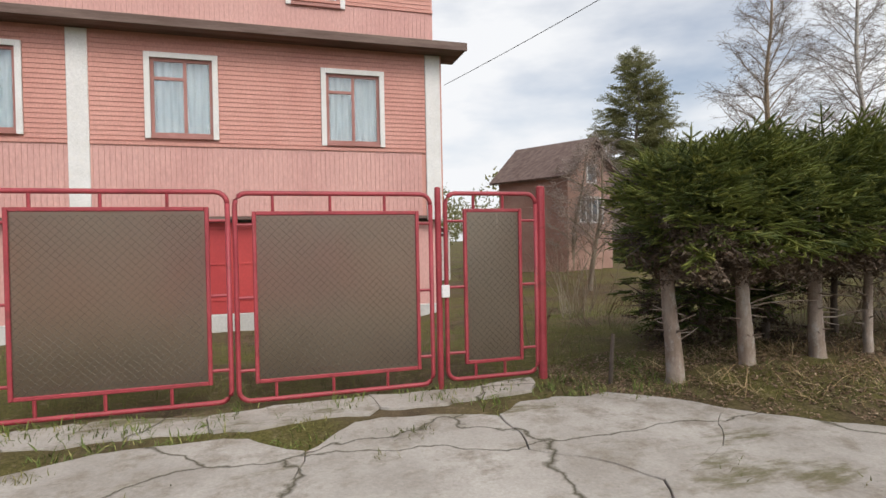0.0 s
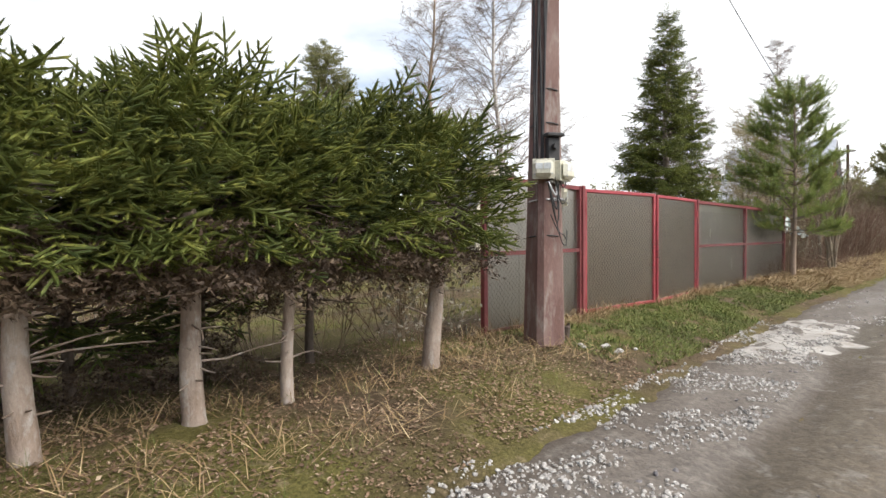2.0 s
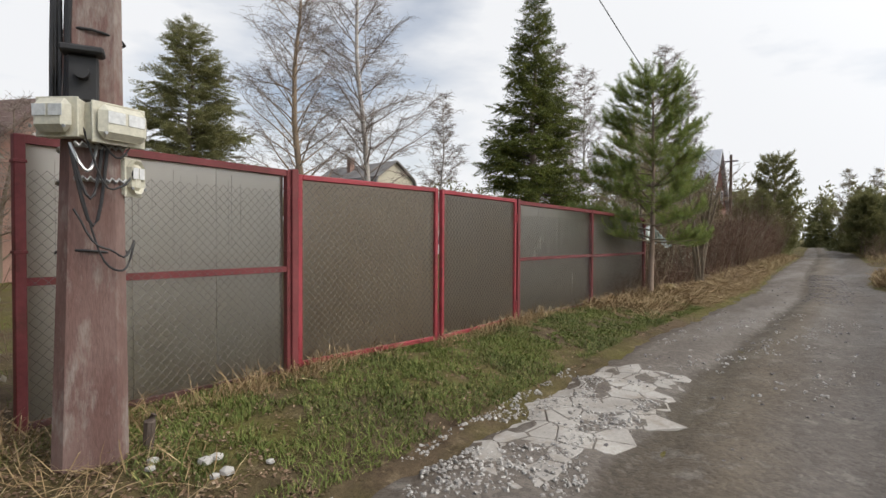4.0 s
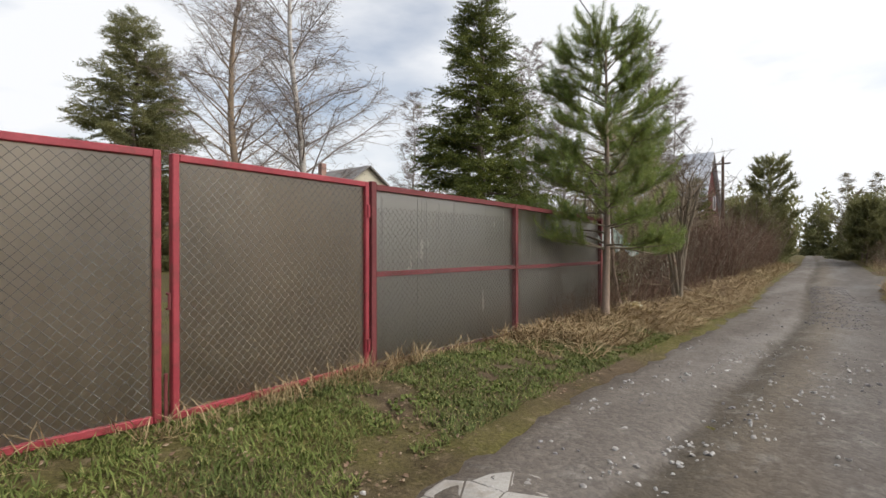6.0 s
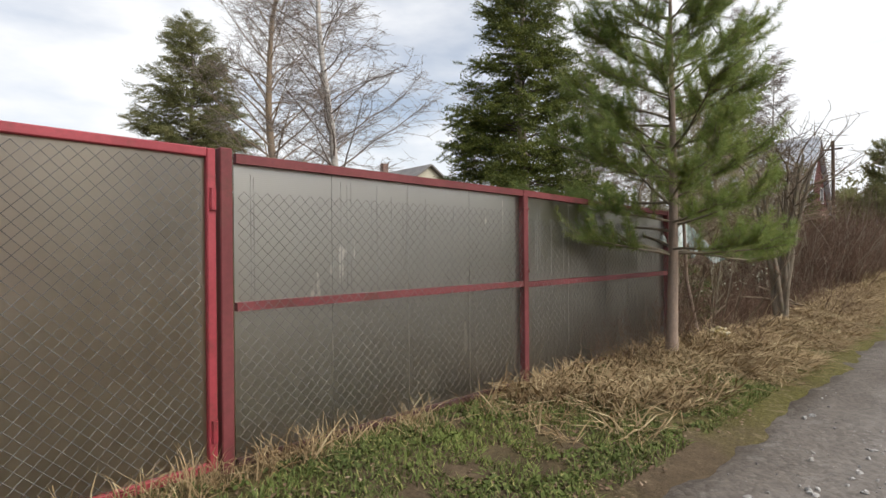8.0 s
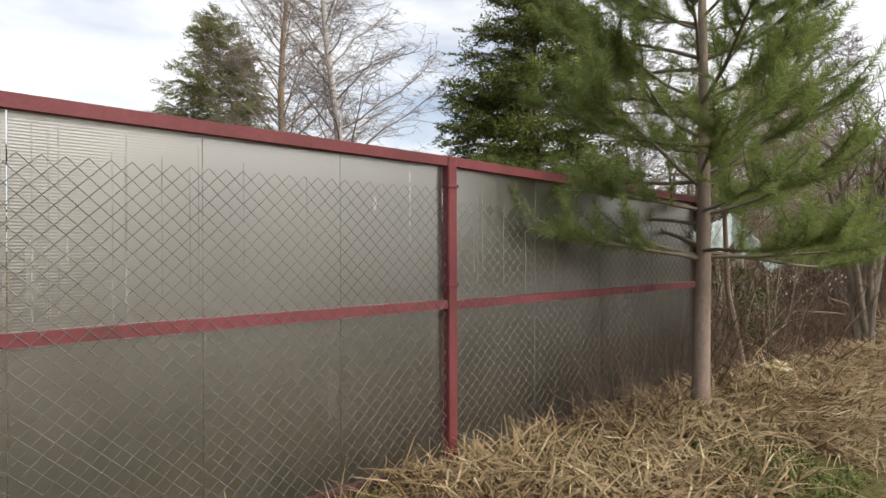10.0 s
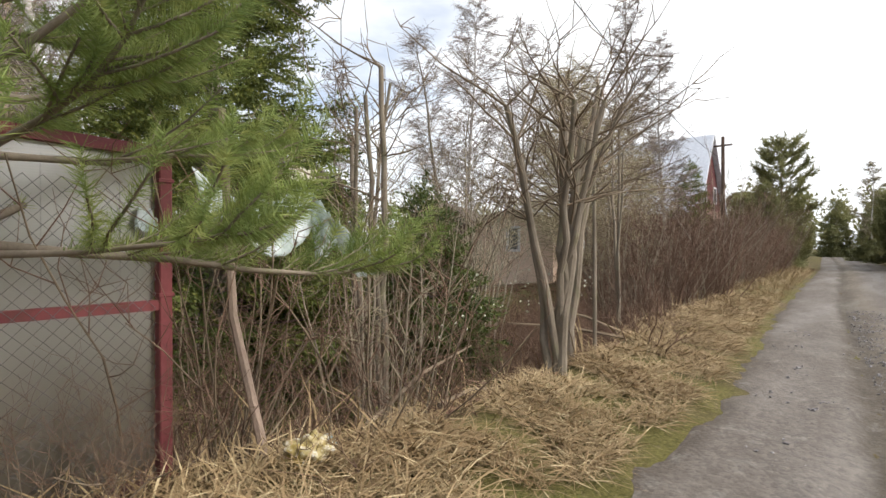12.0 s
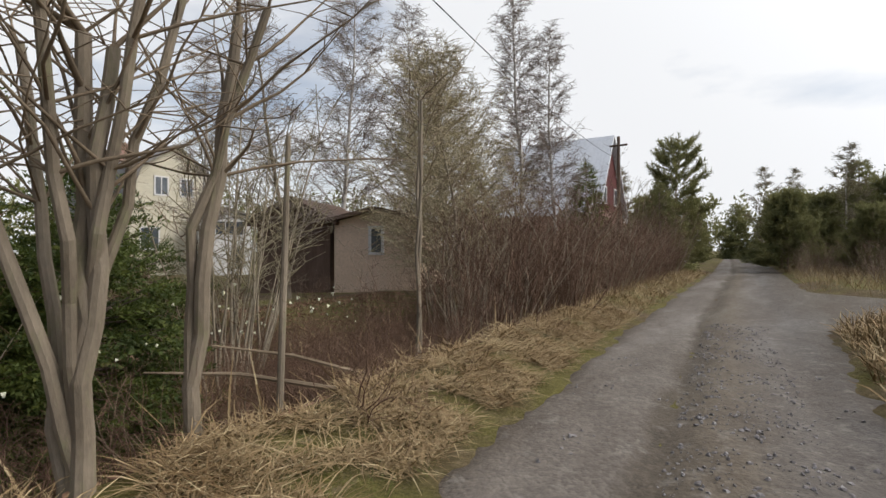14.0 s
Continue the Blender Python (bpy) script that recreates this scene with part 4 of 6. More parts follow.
def gable_house(name, label, centre, turn, length, width, wall_h, roof_h, base, walls, roof, windows=(), gambrel=False, chimney=True, over=0.35, gable=None):
    """A house along its local x; the gable end that carries windows faces -x. windows: (y, z, w, h) on that end."""
    root = thing(name, label, "house")
    root.matrix_world = pose(*centre, 0, 0, turn)
    hw, hl = width / 2, length / 2
    top = base + wall_h
    if gambrel:
        prof = [(-hw, top), (-hw * 0.72, top + roof_h * 0.62), (0, top + roof_h), (hw * 0.72, top + roof_h * 0.62), (hw, top)]
    else:
        prof = [(-hw, top), (0, top + roof_h), (hw, top)]
    t = 0.15
    bm = bmesh.new()
    box(bm, -hl, -hl + t, -hw, hw, base - 0.6, top)
    part("gable_wall", bm, walls, root)
    for nm, d in (("rear_wall", (hl - t, hl, -hw, hw, base - 0.6, top)), ("side_wall", (-hl + t, hl - t, -hw, -hw + t, base - 0.6, top)), ("side_wall", (-hl + t, hl - t, hw - t, hw, base - 0.6, top))):
        boxed(nm, d, walls, root, bevel=0)
    for x in (-hl, hl - t):
        bm = bmesh.new()
        prism(bm, prof, 0, x, x + t)
        part("gable", bm, gable or walls, root)
    for (y0, z0), (y1, z1) in zip(prof, prof[1:]):
        d = Vector((0, y1 - y0, z1 - z0)).normalized()
        n = Vector((0, -d.z, d.y))
        ex0 = over if (y0, z0) == prof[0] else 0
        ex1 = over if (y1, z1) == prof[-1] else 0
        p0, p1 = (y0 - d.y * ex0, z0 - d.z * ex0), (y1 + d.y * ex1, z1 + d.z * ex1)
        bm = bmesh.new()
        prism(bm, [(p0[0] + n.y * 0.01, p0[1] + n.z * 0.01), (p1[0] + n.y * 0.01, p1[1] + n.z * 0.01), (p1[0] + n.y * 0.13, p1[1] + n.z * 0.13), (p0[0] + n.y * 0.13, p0[1] + n.z * 0.13)], 0, -hl - over, hl + over)
        part("roof", bm, roof, root)
    for y, z, w, h in windows:
        win = new("window")
        win.parent = root
        x = -hl
        f = 0.09
        for d in ((y - w / 2, y - w / 2 + f, z, z + h), (y + w / 2 - f, y + w / 2, z, z + h), (y - w / 2 + f, y + w / 2 - f, z + h - f, z + h), (y - w / 2 + f, y + w / 2 - f, z, z + f)):
            boxed("frame", (x - 0.06, x, d[0], d[1], d[2], d[3]), M["white_paint"], win, bevel=0)
        k = max(1, round(w / 0.6))
        for i in range(1, k):
            yy = y - w / 2 + w * i / k
            boxed("frame", (x - 0.055, x, yy - 0.03, yy + 0.03, z + f, z + h - f), M["white_paint"], win, bevel=0)
        boxed("pane", (x - 0.02, x - 0.004, y - w / 2 + f, y + w / 2 - f, z + f, z + h - f), M["dark_pane"], win, bevel=0)
    if chimney:
        boxed("chimney", (0.3, 0.8, -0.25 + hw * 0.3, 0.25 + hw * 0.3, top + roof_h * 0.5, top + roof_h + 0.7), M["brick_far"], root)
    return root


M["dark_pane"] = two_tone("dim_pane", (0.06, 0.07, 0.08), (0.12, 0.13, 0.14), 2, 10, 0.12, 0.6, 0.0)
gable_house("house", "brick country house with brown gable roof", (13.1, 24.3, 0), 118, 3.9, 3.9, 4.75, 1.65, -0.4, M["brick_far"], M["eave_wood"],
            [(0, 2.15, 2.1, 1.25), (0, 4.0, 0.85, 0.9)], chimney=False)
gable_house("house", "cream house with a grey mansard roof", (43.4, 38.0, 0), 85, 9, 5.8, 4.4, 3.9, -0.3, M["cream_wall"], M["roof_grey"],
            [(-0.8, 4.9, 0.9, 1.2), (0.8, 4.9, 0.9, 1.2), (-1.5, 1.6, 1.2, 1.4), (1.5, 1.6, 1.2, 1.4)], gambrel=True)
gable_house("house_annex", "white two-storey annex with a glazed upper veranda", (45.1, 31.7, 0), 60, 3.2, 3.0, 3.7, 0.5, -0.1, M["white_paint"], M["roof_grey"],
            [(0.0, 2.45, 2.3, 0.95), (-0.7, 0.8, 0.7, 1.0)], chimney=False)
gable_house("hut", "small tan plastered hut with low roof", (38.65, 13.38, 0), 22, 4.0, 2.9, 2.15, 0.35, 0.3, M["hut_wall"], M["hut_wood"],
            [(0.0, 1.35, 0.52, 0.95)], chimney=False)
gable_house("shed", "dark plank shed beside the tan hut", (37.6, 16.1, 0), 22, 4.0, 2.6, 2.3, 0.7, 0.2, M["hut_wood"], M["hut_wood"], [], chimney=False)
gable_house("house", "unfinished house with tall maroon gable", (61.3, 15.6, 0), 88, 8, 6.0, 4.2, 5.2, -0.1, M["brick_far"], M["roof_pale"],
            [(-1.2, 4.6, 0.7, 1.2), (1.2, 4.6, 0.7, 1.2), (-1.2, 1.6, 0.8, 1.3), (1.2, 1.6, 0.8, 1.3)], chimney=False, gable=M["maroon"])


# ---------------------------------------------------------------- concrete power pole with meter boxes
M["pole"] = two_tone("weathered_pole_concrete", (0.165, 0.095, 0.08), (0.25, 0.17, 0.145), 1.6, 30, 0.9, 0.2, 0.8, 0.008, (2, 2, 0.6), dirt=(0.30, 0.265, 0.23))
M["cream_plastic"] = two_tone("cream_plastic", (0.66, 0.63, 0.50), (0.58, 0.55, 0.43), 3.0, 40, 0.45, 0.4, 0.1, 0.001, dirt=(0.42, 0.39, 0.30))
M["black_rubber"] = two_tone("black_rubber", (0.02, 0.02, 0.02), (0.045, 0.042, 0.04), 3.0, 40, 0.6, 0.4, 0.1, 0.001)
M["steel_band"] = two_tone("steel_band", (0.55, 0.55, 0.54), (0.40, 0.40, 0.39), 5.0, 60, 0.35, 0.5, 0.1, 0.001, metallic=0.7)
PX, PY = 8.77, 3.87
pole = thing("utility_pole", "tapered concrete power pole with brown weathering", "utility pole", at=(PX, PY, gz(PX, PY)))
bm = bmesh.new()
rings = []
for z, s in ((-0.2, 0.185), (0.4, 0.175), (1.6, 0.150), (3.0, 0.125), (9.2, 0.085)):
    c = s * 0.30
    lean = 0.012 * z
    o = [(-s + c, -s), (s - c, -s), (s, -s + c), (s, s - c), (s - c, s), (-s + c, s), (-s, s - c), (-s, -s + c)]
    ca, sa = math.cos(radians(-20)), math.sin(radians(-20))
    rings.append([bm.verts.new((lean + x * ca - y * sa, x * sa + y * ca, z)) for x, y in o])
for a, b in zip(rings, rings[1:]):
    for k in range(8):
        bm.faces.new((a[k], a[(k + 1) % 8], b[(k + 1) % 8], b[k]))
bm.faces.new(rings[-1])
bm.faces.new(rings[0][::-1])
part("shaft", bm, M["pole"], pole)
for z, r in ((1.55, 0.165), (1.73, 0.162), (1.17, 0.168), (2.36, 0.150), (2.72, 0.142)):
    bm = tube_path([(0.012 * z + r * 1.02 * math.cos(a), r * 1.02 * math.sin(a), z + 0.01 * math.sin(2 * a)) for a in np.linspace(0, 6.283, 17)], 0.008, 6)
    part("band", bm, M["steel_band"] if z in (1.55, 1.73) else M["black_rubber"], pole)
# bright crimped strap ends and stray black wires about the bands
for z in (1.56, 1.74):
    pts = [(0.02 - 0.15 + 0.25 * t, -0.178 - 0.012 * (k % 2), z + 0.010 * (-1) ** k) for k, t in enumerate(np.linspace(0, 1, 15))]
    part("strap", tube_path(pts, 0.010, 5), M["steel_band"], pole, "bright crimped steel strap")
for k, (z0, z1, out) in enumerate(((1.95, 1.50, 0.10), (1.60, 1.05, 0.14), (1.38, 1.15, 0.16), (1.90, 1.70, 0.06))):
    pts = [(-0.14 + 0.30 * t, -0.19 - out * 0.35 * math.sin(t * 3.14), z0 + (z1 - z0) * math.sin(t * 2.4) + 0.02 * math.sin(t * 11 + k)) for t in np.linspace(0, 1, 13)]
    part("loose_wire", tube_path(pts, 0.006, 5), M["black_rubber"], pole)


# white reflection in the meter windows, put into an opaque pale colour
M["pale_pane"] = two_tone("reflection_white_pane", (0.62, 0.63, 0.60), (0.74, 0.74, 0.72), 5.0, 40, 0.25, 0.5, 0.05, 0.001)


def meter_box(label, at, turn, w, h, d):
    root = thing("meter_box", label, "meter box", "meter boxes on the pole")
    root.matrix_world = pose(*at, 0, 0, turn)
    bm = bmesh.new()
    box(bm, -w / 2, w / 2, -d * 0.55, 0, 0, h, 0.012)
    part("body", bm, M["cream_plastic"], root)
    bm = bmesh.new()
    box(bm, -w / 2 + 0.008, w / 2 - 0.008, -d, -d * 0.56, 0.015, h - 0.012, 0.035)
    part("cover", bm, M["cream_plastic"], root)
    for xa, xb in ((-w * 0.36, -w * 0.03), (w * 0.03, w * 0.36)):
        boxed("viewing_window", (xa, xb, -d - 0.004, -d - 0.001, h * 0.46, h * 0.76), M["pale_pane"], root, "window with its white reflection put into the colour", 0.001)
    boxed("seam_lip", (-w / 2 - 0.004, w / 2 + 0.004, -d * 0.60, -d * 0.52, -0.004, h + 0.004), M["cream_plastic"], root, bevel=0.003)
    for x in (-w * 0.4, w * 0.4):
        part("screw", tube_path([(x, -d - 0.006, h * 0.2), (x, -d + 0.002, h * 0.2)], 0.009, 8), M["steel_band"], root)
    return root


G0 = gz(PX, PY)
meter_box("cream plastic electricity meter box strapped to the pole", (PX - 0.12, PY - 0.09, 2.03), -55, 0.22, 0.20, 0.16)
meter_box("cream plastic electricity meter box with pale window", (PX + 0.05, PY - 0.15, 2.01), 12, 0.29, 0.21, 0.15)
meter_box("small cream junction box beside the bands", (PX + 0.15, PY - 0.11, 1.74), 30, 0.13, 0.21, 0.08)
sw = thing("switch_box", "black switch box with bracket on the pole", "switch box")
sw.matrix_world = pose(PX - 0.07, PY - 0.145, 2.36, 0, 0, -25)
boxed("body", (-0.07, 0.07, -0.07, 0, -0.14, 0.10), M["black_rubber"], sw, bevel=0.01)
boxed("hood", (-0.10, 0.10, -0.12, 0.0, 0.102, 0.14), M["black_rubber"], sw, bevel=0.01)
part("knob", tube_path([(0, -0.13, 0.0), (0, -0.07, 0.0)], 0.035, 10), M["black_rubber"], sw)
boxed("bracket", (-0.05, 0.06, -0.02, 0.0, -0.25, -0.142), M["concrete_white"], sw)
cab = thing("cable_bundle", "black cables running up the pole", "cable", at=(PX, PY, 0))
rc = np.random.RandomState(9)
for k in range(6):
    ox, oy = -0.150 - 0.010 * k, -0.10 + 0.022 * k
    pts = [(ox + 0.012 * z + 0.010 * math.sin(z * 2.3 + k) + 0.010 * (z - 2.1), oy - 0.02 * math.sin(z * 1.7 + k * 2), z) for z in np.linspace(2.1, 8.6, 16)]
    part("cable", tube_path(pts, 0.013, 6), M["black_rubber"], cab)
for k in range(3):
    pts = [(-0.15 + 0.13 * t * (1 + 0.2 * k), -0.17 - 0.05 * math.sin(t * 3.14), 2.0 - 0.18 * (k + 1) * math.sin(t * 3.14) * 0.8) for t in np.linspace(0, 1, 9)]
    part("loop", tube_path(pts, 0.009, 6), M["black_rubber"] if k else M["steel_band"], cab)
boxed_patch = tagged(boxed("notice_plate", (PX + 0.06, PX + 0.13, PY - 0.145, PY - 0.138, 2.85, 3.12), M["white_paint"], None, bevel=0.001), "faded white plate fixed to the pole", "plate")
boxed_patch.location.y = 0.0
tagged(part("stub_post", tube_path([(9.03, 3.78, 0.1), (9.04, 3.75, 0.42), (9.06, 3.74, 0.46)], [0.03, 0.035, 0.02], 8), M["bark_dark"]), "short dark rotten stake beside the pole", "stake")


def span(label, a, b, sag, r):
    n = 24
    pts = [(a[0] + (b[0] - a[0]) * t, a[1] + (b[1] - a[1]) * t, a[2] + (b[2] - a[2]) * t - sag * 4 * t * (1 - t)) for t in np.linspace(0, 1, n)]
    return tagged(part("overhead_wire", tube_path(pts, r, 5), M["black_rubber"]), label, "wire", "overhead wires")


span("thin dark wire from the pole to the pink house", (PX + 0.1, PY, 7.4), (4.3, 13.9, 5.6), 0.12, 0.008)
span("dark power line along the track", (PX + 0.1, PY, 7.5), (54.4, 9.3, 6.6), 1.2, 0.011)
far_pole = thing("utility_pole", "distant thin dark power pole", "utility pole", at=(54.4, 9.3, 0))
part("shaft", tube_path([(0, 0, -0.3), (0, 0, 7.9)], [0.13, 0.09], 8), M["hut_wood"], far_pole)
part("crossarm", tube_path([(-0.05, -0.5, 7.4), (0.05, 0.5, 7.4)], 0.06, 6), M["hut_wood"], far_pole)

# dark green sheet fence at the side road
M["green_sheet"] = two_tone("green_sheet", (0.035, 0.075, 0.065), (0.05, 0.095, 0.082), 0.8, 12, 0.5, 0.4, 0.2, 0.003)
for k in range(6):
    fx, fy = 69.0 + 1.1 * k, -3.2 - 1.75 * k
    seg = thing("fence_panel", "dark green profiled metal fence panel at the side road", "fence", "green fence at the side road")
    seg.matrix_world = pose(fx, fy, gz(fx, fy), 0, 0, math.degrees(math.atan2(-1.75, 1.1)))
    boxed("post", (-0.04, 0.04, -0.04, 0.04, -0.1, 1.75), M["hut_wood"], seg)
    for q in range(8):
        boxed("rib", (0.05 + 0.25 * q, 0.17 + 0.25 * q, -0.03, -0.012, 0.08, 1.68), M["green_sheet"], seg, bevel=0.004)
    boxed("sheet", (0.045, 2.02, -0.010, 0.0, 0.08, 1.68), M["green_sheet"], seg, bevel=0)

# pale greenhouse in the garden, seen between the trunks
house_g = thing("greenhouse", "small garden greenhouse glazed with pale clouded panes", "greenhouse", at=(6.0, 24.0, gz(6.75, 24.0)))
for px in (0.0, 0.74, 1.48):
    for py in (0.0, 2.9):
        boxed("post", (px, px + 0.05, py, py + 0.05, -0.1, 2.25), M["white_paint"], house_g)
for pz in (0.05, 1.05, 2.20):
    for py in (-0.012, 2.912):
        boxed("rail", (0.0, 1.53, py, py + 0.05, pz, pz + 0.045), M["white_paint"], house_g)
for px in (0.055, 0.795):
    for pz in (0.10, 1.10):
        for py in (0.02, 2.92):
            boxed("pane", (px, px + 0.68, py, py + 0.01, pz, pz + 0.94), M["concrete_white"], house_g, "pale clouded pane", 0)
for px in (0.02, 1.50):
    boxed("side_panel", (px, px + 0.01, 0.055, 2.895, 0.10, 2.2), M["concrete_white"], house_g, "pale clouded side panel", 0)
bm = bmesh.new()
prism(bm, [(-0.08, 2.25), (0.765, 2.62), (1.61, 2.25), (1.61, 2.28), (0.765, 2.66), (-0.08, 2.28)], 1, -0.1, 3.05)
part("roof", bm, M["concrete_white"], house_g, "pale clouded roof")
tagged(part("garden_stake", tube_path([(3.0, 4.4, gz(3.0, 4.4) - 0.1), (3.05, 4.41, 0.55)], [0.022, 0.018], 7), M["bark_dark"]), "dark short wooden stake beside the hedge", "stake")


# ---------------------------------------------------------------- plants: templates
def needle_twigs(twigs, per_twig, length, width, rng, forward=0.6, flat=0.6):
    """Needles round each twig (start, direction, length): triangles (k,3,3)."""
    out = []
    for start, d, ln in twigs:
        d = np.array(d, float)
        d /= np.linalg.norm(d)
        for k in range(max(3, int(per_twig * (0.4 + ln)))):
            s = (k + rng.rand()) / max(3, int(per_twig * (0.4 + ln)))
            rad = rng.randn(3) * np.array([1, 1, flat])
            rad -= d * rad.dot(d)
            rad /= np.linalg.norm(rad) + 1e-9
            nd = d * forward + rad * 0.8
            nd /= np.linalg.norm(nd)
            side = np.cross(nd, rng.randn(3))
            side /= np.linalg.norm(side) + 1e-9
            b = np.array(start) + d * ln * s
            out.append((b - side * width, b + side * width, b + nd * length))
    return np.array(out)


def spruce_spray(rng, sides=3, per_twig=42, length=0.066, width=0.012, plush=0.0):
    twigs = [((0, 0, 0), (1, 0, 0.05), 1.0)]
    for i in range(sides):
        x = 0.12 + 0.72 * i / sides
        for s in (-1, 1):
            twigs.append(((x, 0, 0), (0.62, s * 0.75, rng.uniform(-0.15, 0.12)), 0.50 * (1 - 0.55 * x) * rng.uniform(0.8, 1.2)))
    needles = needle_twigs(twigs, per_twig, length, width, rng)
    if not plush:
        return needles
    # each shoot has a plush body under its needles
    body = []
    for start, d, ln in twigs:
        a, d = np.array(start, float), np.array(d, float) / np.linalg.norm(d)
        u = np.cross(d, (0, 0, 1.0))
        u /= np.linalg.norm(u)
        w = np.cross(u, d)
        ring = [[a + d * ln * s + (u * math.cos(q) + w * math.sin(q)) * plush * r for q in (0.0, 1.571, 3.142, 4.712)] for s, r in ((0.05, 0.7), (0.86, 1.0))]
        for k in range(4):
            m = (k + 1) % 4
            body += [(ring[0][k], ring[0][m], ring[1][m]), (ring[0][k], ring[1][m], ring[1][k]), (ring[1][k], ring[1][m], a + d * ln * 1.04)]
    return np.concatenate([needles, np.array(body)])


rv = np.random.RandomState(17)
SPRAY = spruce_spray(rv, 3, 30, 0.075, 0.0075, 0.026)
SPRAY_FAR = spruce_spray(rv, 4, 8, 0.14, 0.028)
SPRAY_COARSE = spruce_spray(rv, 3, 5, 0.2, 0.055)
TUFT = needle_twigs([((0, 0, 0), (1, 0, 0), 1.0)], 58, 0.50, 0.013, rv, 0.5, 1.0)
TUFT_FAR = needle_twigs([((0, 0, 0), (1, 0, 0), 1.0)], 11, 0.55, 0.05, rv, 0.9, 1.0)


class Limbs:
    """Gathers tapered segments, then makes one mesh of them."""

    def __init__(self):
        self.a, self.b, self.ra, self.rb = [], [], [], []

    def line(self, pts, r0, r1):
        n = len(pts) - 1
        for i in range(n):
            self.a.append(pts[i])
            self.b.append(pts[i + 1])
            self.ra.append(r0 + (r1 - r0) * i / n)
            self.rb.append(r0 + (r1 - r0) * (i + 1) / n)

    def make(self, name, mat, parent, sides=5, label=""):
        v, f = tubes(self.a, self.b, self.ra, self.rb, sides)
        return mesh_object(name, v, f, mat, parent, label, smooth=True)


def bend(rng, start, d, length, n, curl=0.0, jitter=0.12):
    """A crooked line of n pieces that curls upward (or down, if negative)."""
    pts, p, d = [np.array(start, float)], np.array(start, float), np.array(d, float)
    for _ in range(n):
        d = d + rng.randn(3) * jitter + np.array([0, 0, curl])
        d = d / np.linalg.norm(d)
        p = p + d * (length / n)
        pts.append(p)
    return pts


def direction(az, el):
    return np.array([math.cos(az) * math.cos(el), math.sin(az) * math.cos(el), math.sin(el)])


def trunk_mesh(pts, r0, r1, mat, parent, rng, sides=10, knots=0, flare=1.35):
    bm = bmesh.new()
    rings = []
    n = len(pts)
    for i, p in enumerate(pts):
        r = r0 + (r1 - r0) * i / (n - 1)
        if i == 0:
            r *= flare
        rings.append([bm.verts.new((p[0] + r * math.cos(a) * rng.uniform(0.92, 1.08), p[1] + r * math.sin(a) * rng.uniform(0.92, 1.08), p[2])) for a in np.arange(sides) * 6.2832 / sides])
    for a, b in zip(rings, rings[1:]):
        for k in range(sides):
            bm.faces.new((a[k], a[(k + 1) % sides], b[(k + 1) % sides], b[k]))
    bm.faces.new(rings[-1])
    return part("trunk", bm, mat, parent, smooth=True)


def spruce(label, at, height, radius, seed, near=True, mat="needles", low=0.12, group="spruces", bark="bark_spruce", full=0.9, coarse=False):
    """A cone of drooping whorls, each branch carrying sprays on both sides."""
    rng = np.random.RandomState(seed)
    root = thing("spruce_tree", label, "tree", group, at)
    r0 = 0.016 * height + 0.02
    trunk_mesh([(0.01 * rng.randn() * z, 0.01 * rng.randn() * z, z) for z in np.linspace(-0.2, height * 0.97, 14)], r0, 0.012, M[bark], root, rng)
    limbs, pos, yaw, pit, rol, sc = Limbs(), [], [], [], [], []
    step = 0.17 if near else max(0.26, height / (20 if coarse else 46))
    z = height * low
    while z < height * 0.985:
        f = 1 - z / height
        reach = radius * (f ** full) * 1.02 + 0.12
        for k in range(rng.randint(8, 11)):
            az = rng.rand() * 6.283
            ln = reach * rng.uniform(0.72, 1.12)
            el = 0.45 * (1 - f) - 0.18 * f + rng.uniform(-0.12, 0.12)
            pts = bend(rng, (0, 0, z + rng.uniform(-0.1, 0.1)), direction(az, el), ln, 4, 0.03, 0.07)
            limbs.line(pts, 0.006 + 0.008 * ln, 0.004)
            size = 0.50 if near else (1.1 if coarse else 0.68) * max(1.0, height / 11)
            n = max(2, int(ln / (size * 0.21)))
            for j in range(n):
                t = 0.22 + 0.78 * (j + rng.rand()) / n
                i = min(3, int(t * 4))
                p = pts[i] + (pts[i + 1] - pts[i]) * (t * 4 - i)
                pos.append(p)
                yaw.append(az + rng.uniform(-0.9, 0.9))
                pit.append(el + rng.uniform(-0.75, 0.3))
                rol.append(rng.uniform(-0.5, 0.5))
                sc.append(size * rng.uniform(0.7, 1.15) * (0.65 + 0.5 * f))
        z += step * rng.uniform(0.8, 1.2)
    for k in range(5):
        pos.append(np.array([0, 0, height - 0.28 * k * height / 10]))
        yaw.append(rng.rand() * 6)
        pit.append(1.45)
        rol.append(0.0)
        sc.append(0.45)
    tagged(limbs.make("limb_work", M["bark_dark"], root, 4), kind="stuff")
    v, f = scatter(SPRAY_COARSE if coarse else SPRAY_FAR, np.array(pos), rotations(np.array(yaw), np.array(pit), np.array(rol)), sc)
    mesh_object("crown", v, f, M[mat], root)
    return root


